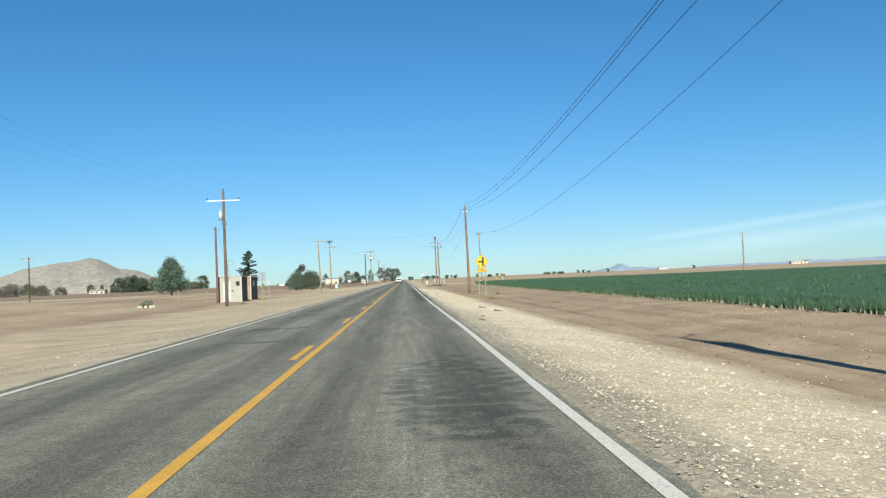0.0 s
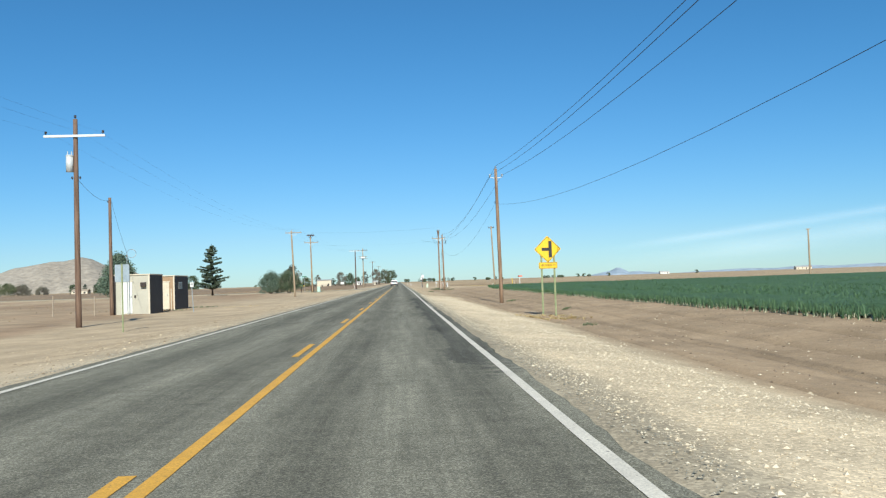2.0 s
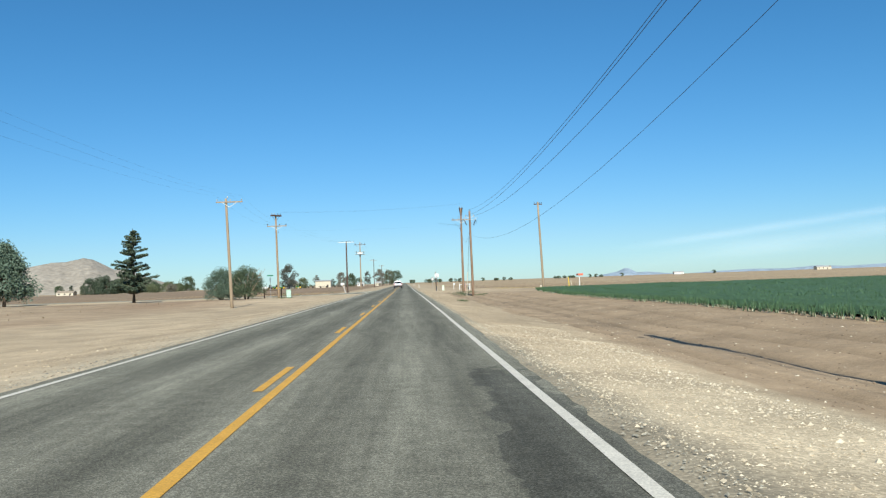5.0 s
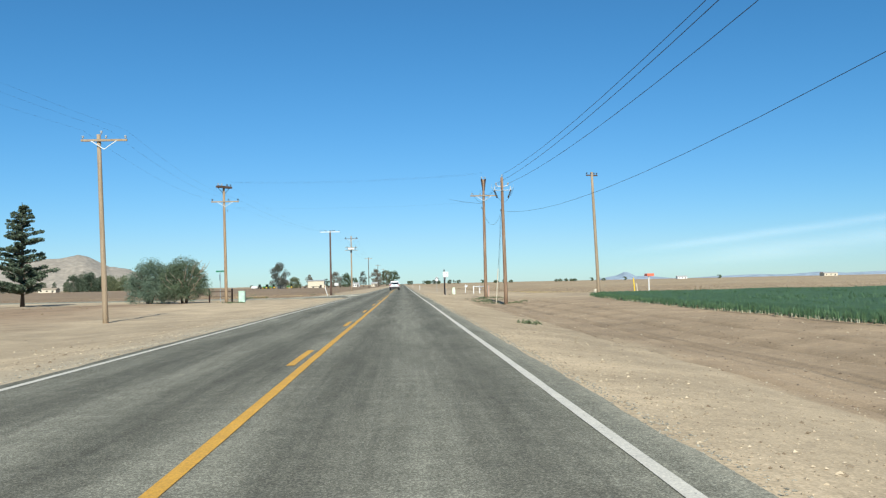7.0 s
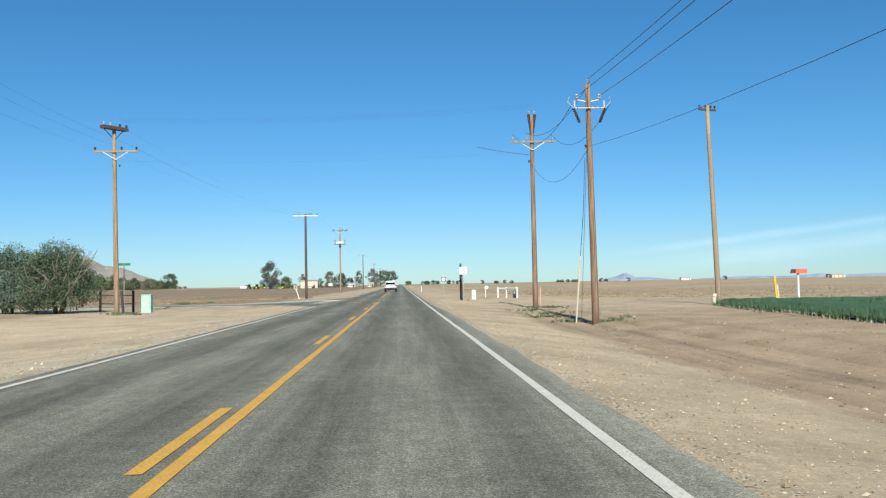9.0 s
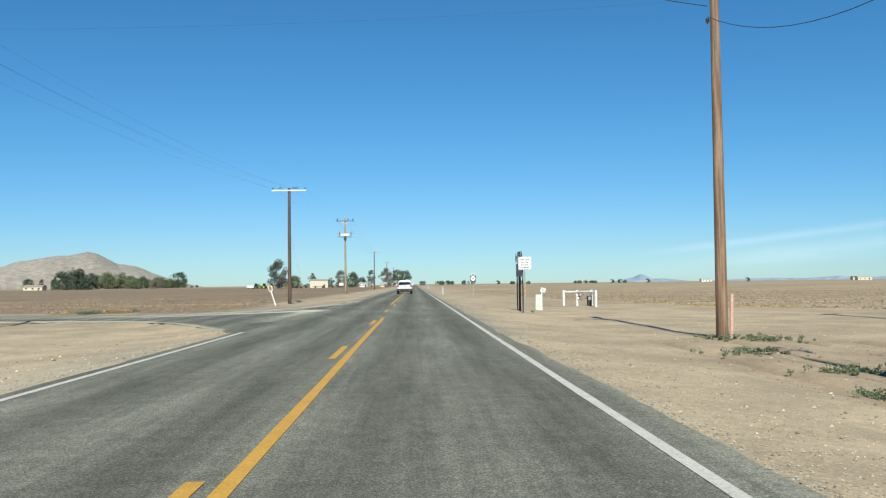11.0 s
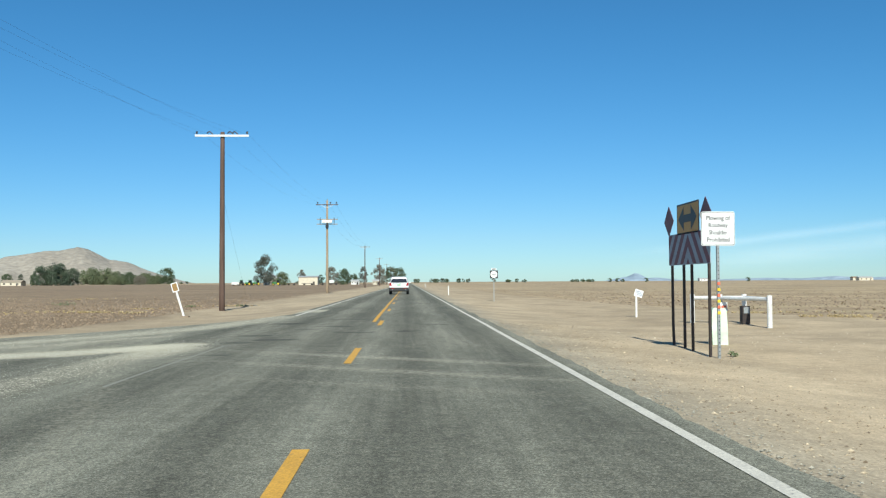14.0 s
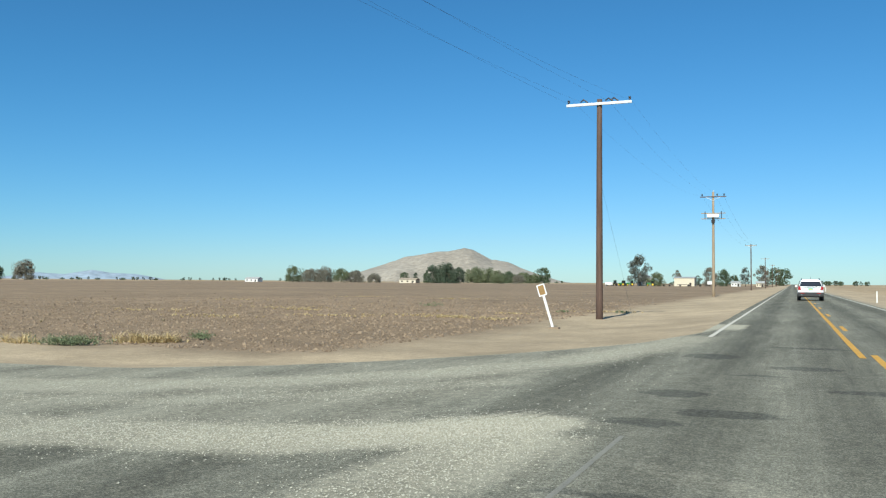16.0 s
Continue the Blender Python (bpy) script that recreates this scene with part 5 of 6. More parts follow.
round_tree("juniper_bush", -25.2, 216.4, 4.5, 5.4, M_SPRUCE, "dense dark green conical juniper bush", 22, 110, 300, 0.058, 0.14, 3, 0.04, "bush", form="dome")
round_tree("shade_tree", -55.8, 216.4, 8.9, 8.6, M_SPRUCE, "conical blue-green evergreen tree on a bare lot", 23, 170, 130, 0.17, 0.25, 1, 0.1, form="cone")
# the far groves, each tree its own thing
for k, (x, y, h, w, leaf, lab) in enumerate((
        (-300, 930, 16, 18, M_PINE, "broad dark tree of a distant grove"), (-292, 936, 18, 20, M_PINE, "broad dark tree of a distant grove"), (-284, 928, 17.5, 19, M_PINE, "broad dark tree of a distant grove"), (-277, 934, 14, 15, M_PINE, "broad dark tree of a distant grove"), (-310, 938, 10, 8, M_BROAD, "dark tree of a distant grove"),
        (-262, 1000, 8, 16, M_PALELEAF, "pale spring-green tree beside a grove"), (-245, 1010, 8, 14, M_BARE, "bare cottonwood beside a grove"), (-345, 1250, 9, 18, M_BARE, "bare cottonwood in a distant row"), (-300, 1250, 10, 20, M_PALELEAF, "pale green tree in a distant row"),
        (-81, 708, 17.0, 14, M_EUCALYPT, "tall ragged eucalyptus beside farm buildings"), (-69, 690, 7.0, 8.5, M_PALELEAF, "low fresh green tree beside a farm shed"),
        (-41, 770, 10.0, 10, M_BROAD, "dark rounded tree beside the road"), (-35, 775, 7, 7, M_BROAD, "dark rounded tree beside the road"), (-26, 725, 11, 6, M_EUCALYPT, "tall narrow dark tree beside the road"),
        (-53, 740, 6.5, 5, M_PINE, "small dark conifer beside farm sheds"), (-47, 745, 11, 9, M_BARE, "bare twiggy tree beside farm buildings"), (-67, 760, 10, 6, M_BARE, "bare twiggy tree behind a long shed"), (-20, 840, 14, 11, M_BARE, "bare twiggy tree beside the road"), (-15, 1000, 16, 13, M_BROAD, "dark tree at the roadside far off"), (-9, 1080, 17, 14, M_BROAD, "dark tree at the roadside far off"),
        (-376, 1250, 13, 26, M_PALELEAF, "pale spring-green tree in a distant row"), (-353, 1250, 13, 24, M_PALELEAF, "pale spring-green tree in a distant row"), (-333, 1250, 14, 22, M_BROAD, "green tree in a distant row"), (-287, 1250, 19, 22, M_BROAD, "dark green tree at the end of a distant row"), (-312, 1250, 12, 24, M_PALELEAF, "pale green tree in a distant row"),
        (-338, 950, 10, 10, M_BROAD, "small dark tree beside a far house"), (-324, 945, 10, 6, M_PINE, "narrow dark conifer beside a far house"), (-392, 955, 8, 13, M_BARE, "bare cottonwood in a far row"), (-404, 950, 9, 14, M_PALELEAF, "grey-green cottonwood in a far row"), (-420, 945, 10, 15, M_BARE, "bare cottonwood in a far row"), (-436, 945, 9, 14, M_BARE, "bare cottonwood in a far row"), (-452, 940, 11, 14, M_PALELEAF, "grey-green cottonwood in a far row"), (-372, 955, 6, 10, M_BARE, "bare cottonwood in a far row"),
        (-715, 860, 20, 24, M_BARE, "spreading pale tree on the far plain"), (-760, 860, 15, 26, M_BROAD, "dark rounded tree on the far plain"), (-800, 870, 14, 26, M_BROAD, "dark rounded tree on the far plain"))):
    if x < -340 and x > -500:
        h, w = h * 1.35, w * 1.35
    round_tree("far_tree", x, y, h, w, leaf, lab, 50 + k, 60, 130, w * 0.022, 0.02 * h, 1, 0.1 if leaf == M_EUCALYPT else 0.0, form="dome")
seeds = [round_tree("far_tree", 40, 1500, 6, 7, M_BROAD, "dark tree on the far horizon", 90, 18, 26, 0.6, 0.3, 1, 0.05),
         round_tree("far_tree", 55, 1520, 7, 4.5, M_PINE, "dark narrow tree on the far horizon", 91, 18, 26, 0.5, 0.3, 1, 0.05),
         round_tree("far_tree", 265, 1500, 4.5, 8, M_BROAD, "low dark tree on the far horizon", 92, 18, 26, 0.6, 0.3, 1, 0.05)]
for k in range(18):
    copy_thing(seeds[k % 2], pose(14 + 4.6 * k + rng.normal(0, 7), 1500 + rng.normal(0, 60), -0.6, 0, 0, rng.uniform(0, 360)))
for k in range(16):
    copy_thing(seeds[2 if k % 3 else 0], pose(rng.choice([180, 262, 290, 330, 480]) + rng.normal(0, 22), 1500 + rng.normal(0, 60), -0.8, 0, 0, rng.uniform(0, 360)))
for k in range(48):
    a, d = radians(rng.uniform(31, 52)), rng.uniform(1500, 1900)
    copy_thing(seeds[1 if k % 4 else 2], pose(-math.sin(a) * d, 215 + math.cos(a) * d, -1.5, 0, 0, rng.uniform(0, 360)))
for k in range(16):
    a, d = radians(rng.uniform(6, 20)), rng.uniform(1400, 1800)
    copy_thing(seeds[2 if k % 3 else 0], pose(-math.sin(a) * d, 215 + math.cos(a) * d, -1.5, 0, 0, rng.uniform(0, 360)))


# ---- signs and roadside furniture ----
def channel_post(parent, x, y, z0, z1, material, w=0.06):
    """A rolled U-channel sign post."""
    bm = bmesh.new()
    add_box(bm, (x, y, (z0 + z1) / 2), (w * 0.55, 0.006, z1 - z0))
    for s in (-1, 1):
        add_box(bm, (x + s * w * 0.3, y + 0.015, (z0 + z1) / 2), (0.006, 0.03, z1 - z0))
        add_box(bm, (x + s * w * 0.45, y + 0.03, (z0 + z1) / 2), (w * 0.3, 0.006, z1 - z0))
    return part("post", bm, material, parent)


def build_warning_sign():
    x, y = 8.3, 78.2
    t = thing("warning_sign", x, y, datum(x, y), "yellow diamond side-road sign with black border on twin posts", "road sign")
    zc = 2.86
    channel_post(t, -0.30, 0.02, -0.8, 3.15, M_GREENSTEEL, 0.075)
    channel_post(t, 0.30, 0.02, -0.8, 3.15, M_GREENSTEEL, 0.075)
    up = Matrix.Translation((0, 0, zc))
    p = part("panel", plate(diamond(1.28, 0.055), 0.006, Matrix.Translation((0, -0.006, zc))), M_SIGN_Y, t, "yellow diamond panel")
    part("border", plate(diamond(1.22, 0.05), 0.002, Matrix.Translation((0, -0.0095, zc))), M_SIGN_K, p, "black border line")
    part("field", plate(diamond(1.165, 0.045), 0.002, Matrix.Translation((0, -0.013, zc))), M_SIGN_Y, p)
    part("symbol", plate([(0.05, -0.39), (0.20, -0.39), (0.20, 0.39), (0.05, 0.39), (0.05, 0.075), (-0.28, 0.075), (-0.28, -0.075), (0.05, -0.075)], 0.002, Matrix.Translation((0, -0.0165, zc))), M_SIGN_K, p, "black side-road symbol")
    q = part("name_plate", plate(round_rect(0.88, 0.30, 0.04), 0.006, Matrix.Translation((0, -0.006, 2.1))), M_SIGN_Y, t, "yellow street name plate")
    part("border", plate(round_rect(0.85, 0.27, 0.035), 0.002, Matrix.Translation((0, -0.0095, 2.1))), M_SIGN_K, q)
    part("field", plate(round_rect(0.815, 0.235, 0.03), 0.002, Matrix.Translation((0, -0.013, 2.1))), M_SIGN_Y, q)
    lettering("lettering", "HERMANAS RD", 0.17, M_SIGN_K, q, Matrix.Translation((0, -0.0145, 2.1)) @ FACE_SOUTH, 0.70)


def build_junction_barrier():
    """Arrow board that faces the side road, on four dark posts."""
    x, y = 6.22, 228.15
    t = thing("junction_marker", x, y, datum(x, y), "junction arrow board with faded chevrons on dark posts", "road sign")
    for yy, bend in ((1.18, 0.06), (0.40, 0), (-0.1, 0), (-1.1, 0)):
        bm = bmesh.new()
        add_path(bm, [(0.03, yy - bend, -0.3), (0.03, yy - bend * 0.8, 0.1), (0.03, yy, 0.6), (0.03, yy, 2.45)], 0.032, 6)
        part("post", bm, M_DARKSTEEL, t)
    turn = pose(0, 0, 0, 0, 0, -90)    # plates face west
    zc, w, h = 2.17, 2.56, 0.66
    board = part("chevron_board", plate(round_rect(w, h, 0.03), 0.01, turn @ Matrix.Translation((0, -0.012, zc))), M_SIGN_S, t, "board of faded red and silver chevrons")
    lim = w / 2 - 0.02

    def trim(poly, x, keep_right):
        """Cut a polygon by an upright line."""
        out = []
        for (ax, az), (bx, bz) in zip(poly, poly[1:] + poly[:1]):
            ina, inb = (ax >= x, bx >= x) if keep_right else (ax <= x, bx <= x)
            if ina:
                out.append((ax, az))
            if ina != inb:
                f = (x - ax) / (bx - ax)
                out.append((x, az + f * (bz - az)))
        return out

    for s in (-1, 1):
        for k in range(5):
            foot = -0.10 + 0.41 * k
            poly = [(foot, -0.315), (foot + 0.20, -0.315), (foot - 0.34, 0.315), (foot - 0.54, 0.315)]
            poly = trim(trim(poly, 0.0, True), lim, False)
            if len(poly) < 3:
                continue
            poly = [(s * a, z) for a, z in poly]
            part("chevron", plate(poly if s > 0 else poly[::-1], 0.002, turn @ Matrix.Translation((0, -0.0155, zc))), M_SIGN_R, board)
    arrow = part("arrow_panel", plate(round_rect(1.38, 0.64, 0.03), 0.008, turn @ Matrix.Translation((0, -0.012, 2.79))), M_SIGN_K, t, "amber panel with black double arrow")
    part("field", plate(round_rect(1.31, 0.57, 0.02), 0.002, turn @ Matrix.Translation((0, -0.0155, 2.79))), M_SIGN_AMBER, arrow)
    half = [(0.22, 0.08), (0.22, 0.25), (0.58, 0.0), (0.22, -0.25), (0.22, -0.08)]
    pts = half + [(-a, b) for a, b in half[::-1]]
    part("arrow", plate(pts, 0.002, turn @ Matrix.Translation((0, -0.019, 2.79))), M_SIGN_K, arrow, "black double-headed arrow")
    for yy in (1.26, -1.05):
        part("diamond", plate(diamond(0.68, 0.02), 0.006, turn @ Matrix.Translation((-yy, -0.01, 2.80))), M_SIGN_R, t, "dark red reflective diamond")


def build_plow_sign():
    x, y = 6.32, 226.75
    t = thing("regulatory_sign", x, y, datum(x, y), "white plowing notice on a galvanised post with reflective bands", "road sign")
    bm = bmesh.new()
    add_box(bm, (0, 0.03, 1.2), (0.05, 0.05, 3.1), None, 0.006)
    pst = part("post", bm, M_STEEL, t, "perforated galvanised square post")
    bm = bmesh.new()
    for k in range(34):
        add_box(bm, (0, 0.003, -0.1 + 0.08 * k), (0.018, 0.004, 0.022))
    part("hole", bm, M_SIGN_K, pst)
    for k in range(3):
        part("band", box((0, 0.002, 0.94 + 0.22 * k), (0.056, 0.012, 0.055), pose(0, 0, 0, 0, 0, 0)), M_YELLOW, pst, "yellow reflective band")
        part("band", box((0, 0.002, 1.05 + 0.22 * k), (0.056, 0.012, 0.055)), M_ORANGE, pst, "red reflective band")
    p = part("panel", plate(round_rect(0.645, 0.645, 0.04), 0.004, Matrix.Translation((0, -0.006, 2.52))), M_SIGN_W, t, "white square panel")
    part("border", plate(round_rect(0.625, 0.625, 0.035), 0.002, Matrix.Translation((0, -0.0095, 2.52))), M_SIGN_K, p)
    part("field", plate(round_rect(0.605, 0.605, 0.03), 0.002, Matrix.Translation((0, -0.013, 2.52))), M_SIGN_W, p)
    for k, (word, w) in enumerate((("Plowing of", 0.42), ("Roadway", 0.34), ("Shoulder", 0.33), ("Prohibited", 0.40))):
        lettering("lettering", word, 0.118, M_SIGN_K, p, Matrix.Translation((0, -0.0145, 2.715 - 0.135 * k)) @ FACE_SOUTH, w * 1.08, 0.014)


def build_route_sign():
    x, y = 7.35, 279.1
    t = thing("route_marker", x, y, land(x, y), "black route marker with a white disc on a thin post", "road sign")
    channel_post(t, 0, 0.02, -0.3, 2.6, M_STEEL, 0.05)
    p = part("panel", plate(round_rect(0.64, 0.64, 0.04), 0.004, Matrix.Translation((0, -0.004, 2.15))), M_SIGN_K, t, "black square panel")
    part("disc", plate([(0.27 * math.cos(a), 0.27 * math.sin(a)) for a in np.linspace(0, 2 * math.pi, 28, endpoint=False)], 0.002, Matrix.Translation((0, -0.0075, 2.15))), M_SIGN_W, p, "white disc")
    for k in (-0.09, 0.0, 0.09):
        part("bar", plate([(k - 0.028, -0.07), (k + 0.028, -0.07), (k + 0.028, 0.07), (k - 0.028, 0.07)], 0.002, Matrix.Translation((0, -0.011, 2.15))), M_SIGN_K, p)
    q = part("top_plate", plate(round_rect(0.40, 0.16, 0.02), 0.004, Matrix.Translation((0, -0.004, 2.58))), M_SIGN_W, t, "small white plate")
    part("bar", plate([(-0.15, -0.04), (0.15, -0.04), (0.15, 0.04), (-0.15, 0.04)], 0.002, Matrix.Translation((0, -0.0075, 2.58))), M_SIGN_K, q)


def build_markers():
    x, y = -9.64, 250.3
    t = thing("leaning_marker", x, y, land(x, y), "white leaning marker post with a yellow rectangular plate", "marker post")
    lean = pose(0, 0, 0, 0, -17, 0)
    part("post", add_box_bm((0, 0, 0.65), (0.09, 0.05, 1.5), lean), M_WHITE, t)
    p = part("plate", plate(round_rect(0.30, 0.42, 0.02), 0.006, lean @ Matrix.Translation((0, -0.035, 1.42))), M_SIGN_W, t, "white-edged plate")
    part("field", plate(round_rect(0.22, 0.34, 0.015), 0.002, lean @ Matrix.Translation((0, -0.0385, 1.42))), M_OCHRE, p, "yellow panel")
    part("footing", box((0.05, 0, 0.0), (0.36, 0.3, 0.12), None, 0.03), M_CLOD, t, "lump of dug earth")
    x, y = 10.1, 246.7
    t = thing("utility_marker", x, y, land(x, y), "white marker post with a tilted white notice", "marker post")
    part("post", box((0, 0, 0.42), (0.08, 0.04, 1.0), None, 0.01), M_WHITE, t)
    p = part("notice", plate(round_rect(0.36, 0.30, 0.02), 0.006, pose(0.1, -0.03, 1.0, 0, 18, 0)), M_SIGN_W, t, "tilted white notice")
    for k in range(3):
        part("bar", plate([(-0.13, -0.02), (0.13, -0.02), (0.13, 0.02), (-0.13, 0.02)], 0.002, pose(0.1 + 0.02 * k, -0.0345, 1.07 - 0.075 * k, 0, 18, 0)), M_SIGN_S, p)
    x, y = 23.6, 207.2
    t = thing("marker_stake", x, y, land(x, y), "bright yellow plastic marker stake beside the crop", "marker post")
    part("stake", box((0, 0, 0.75), (0.11, 0.05, 1.7), pose(0, 0, 0, 0, -4, 0), 0.01), M_YELLOW, t)
    x, y = 24.1, 208.0
    t = thing("marker_stake", x, y, land(x, y), "short pale yellow marker stake beside the crop", "marker post")
    part("stake", box((0, 0, 0.5), (0.08, 0.04, 1.2), pose(0, 0, 0, 0, -6, 0), 0.01), M_CREAM, t)
    x, y = 25.1, 207.6
    t = thing("aerial_marker", x, y, land(x, y), "orange roofed pipeline marker on a white post", "marker post")
    part("post", rod((0, 0, -0.3), (0, 0, 1.75), 0.07, 0.07, 10), M_WHITE, t)
    part("hood", plate([(-0.45, 0.0), (0.45, 0.0), (0.42, 0.26), (-0.38, 0.26)], 0.4, Matrix.Translation((0.05, -0.2, 1.75))), M_ORANGE, t, "orange hood")
    # the hood is solid: a black plate paints the shade inside its opening
    part("open_end_shade", plate([(-0.44, 0.02), (-0.28, 0.02), (-0.26, 0.24), (-0.38, 0.24)], 0.004, Matrix.Translation((0.05, -0.206, 1.75))), M_SIGN_K, t, "black plate painted as the shaded open end")
    x, y = 19.6, 206.7
    t = thing("valve_stub", x, y, land(x, y), "small white capped pipe stub beside the pole", "pipe")
    part("pipe", rod((0, 0, -0.1), (0, 0, 0.45), 0.12, 0.12, 10), M_CREAM, t)
    part("cap", rod((0, 0, 0.45), (0.1, 0, 0.62), 0.14, 0.08, 10), M_CREAM, t)
    for x, y in ((4.7, 300), (4.7, 420)):
        t = thing("delineator", x, y, land(x, y), "thin white roadside delineator post", "marker post", "delineators")
        part("post", box((0, 0, 0.4), (0.09, 0.02, 1.1), None, 0.004), M_WHITE, t)


def add_box_bm(c, s, m):
    bm = bmesh.new()
    add_box(bm, c, s, m, 0.008)
    return bm


def build_left_signs():
    x, y = -10.7, 76.0
    t = thing("sign_back", x, y, datum(x, y), "grey unpainted back of a sign on a steel post", "road sign")
    channel_post(t, 0, 0.0, -0.7, 2.75, M_GREENSTEEL, 0.06)
    part("panel", plate(round_rect(0.62, 0.76, 0.03), 0.005, Matrix.Translation((0, 0.04, 2.35))), M_SIGN_BACK, t)
    x, y = -18.7, 220.2
    t = thing("stop_sign", x, y, land(x, y), "edge-on stop sign under a green street name blade", "road sign")
    part("post", box((0, 0, 1.5), (0.06, 0.06, 3.6), None, 0.006), M_STEEL, t)
    pts = [(0.38 * math.cos(radians(22.5 + 45 * k)) / math.cos(radians(22.5)), 0.38 * math.sin(radians(22.5 + 45 * k)) / math.cos(radians(22.5))) for k in range(8)]
    part("panel", plate(pts, 0.005, pose(-0.035, 0, 2.65, 0, 0, -70)), M_SIGN_BACK, t)
    part("street_blade", box((0, 0, 3.32), (0.9, 0.012, 0.18)), M_STREET_G, t, "green street name blade")
    t = thing("meter_post", -14.7, 105.6, datum(-14.7, 105.6), "white electric meter box on a leaning steel post", "meter")
    part("post", box((0, 0, 0.65), (0.06, 0.05, 2.6), pose(0, 0, 0, 0, -3, 0), 0.005), M_STEEL, t)
    m_ = part("meter_box", box((-0.06, -0.03, 1.85), (0.26, 0.14, 0.36), None, 0.015), M_WHITE, t, "white meter box")
    part("dial", rod((-0.06, -0.10, 1.9), (-0.06, -0.15, 1.9), 0.08, 0.07, 12), M_STEEL, m_)


def build_boxes():
    x, y = -15.1, 213.4
    t = thing("utility_pedestal", x, y, land(x, y), "pale green telephone pedestal cabinet on dirt", "utility box", "pedestals")
    part("body", box((0, 0, 0.52), (0.62, 0.5, 1.14), None, 0.03), M_MINT, t)
    part("lid", box((0, 0, 1.12), (0.66, 0.54, 0.08), None, 0.02), M_MINT, t)
    part("latch", box((0.2, -0.265, 0.6), (0.05, 0.03, 0.1), None, 0.005), M_STEEL, t)
    x, y = 7.45, 229.9
    t = thing("utility_pedestal", x, y, datum(x, y), "pale green telephone pedestal with rounded top beside signs", "utility box", "pedestals", -4)
    bm = plate([(-0.16, -0.1), (0.18, -0.1), (0.17, 0.5), (0.15, 0.86), (0.12, 0.91), (-0.13, 0.92), (-0.17, 0.87), (-0.18, 0.5)], 0.26, Matrix.Translation((0, -0.13, 0)))
    part("body", bm, M_PALEGREEN, t)
    part("side_panel", box((-0.19, 0.02, 0.36), (0.02, 0.2, 0.66), pose(0, 0, 0, 0, 2, 0), 0.005), M_PALEGREEN, t, "pale green side panel")
    part("plinth", box((0.02, 0, -0.06), (0.48, 0.36, 0.10), None, 0.02), M_CONCRETE, t, "pale concrete plinth")
    # white pipe barrier round a small hydrant box
    base = land(12, 240)
    t = thing("pipe_barrier", 11.9, 240.3, base, "white painted pipe barrier round small equipment", "barrier")
    posts = [(-1.05, 1.5), (-0.30, 0.75), (0.42, -1.75), (0.75, 1.2)]
    for px_, py_ in posts:
        part("post", rod((px_, py_, -0.3), (px_, py_, 1.05), 0.085, 0.085, 12), M_WHITE, t)
    for a, b in ((0, 1), (1, 2), (0, 3), (3, 2)):
        part("rail", rod((*posts[a], 0.92), (*posts[b], 0.92), 0.07, 0.07, 10), M_WHITE, t)
    part("notice", box((-0.22, 0.62, 0.62), (0.26, 0.02, 0.30)), M_SIGN_W, t, "small white and red notice")
    part("stripe", box((-0.22, 0.605, 0.62), (0.18, 0.006, 0.08)), M_ORANGE, t)
    t = thing("valve_box", 12.35, 240.7, base, "dark green valve cabinet inside the barrier", "utility box")
    part("body", box((0, 0, 0.3), (0.28, 0.28, 0.7), None, 0.02), M_DARKSTEEL, t)
    part("panel", box((0, -0.15, 0.5), (0.2, 0.02, 0.22)), M_STEEL, t)
    # rusty pipe fence by the corner pole
    t = thing("pipe_fence", -17.0, 214.5, land(-17.0, 214.5), "short dark rusty pipe fence panel with two rails", "fence")
    ends = [(-1.95, 1.5), (0.35, -1.3), (0.69, 0.0)]
    for p in ends:
        part("post", rod((p[0] + 0.12 * (p == ends[1]), p[1], -0.3), (*p, 1.4), 0.085, 0.08, 10), M_RUST, t)
    for z in (0.55, 1.1):
        part("rail", rod((*ends[0], z), (*ends[1], z), 0.03, 0.03, 8), M_RUST, t)
        part("rail", rod((*ends[1], z), (*ends[2], z), 0.03, 0.03, 8), M_RUST, t)


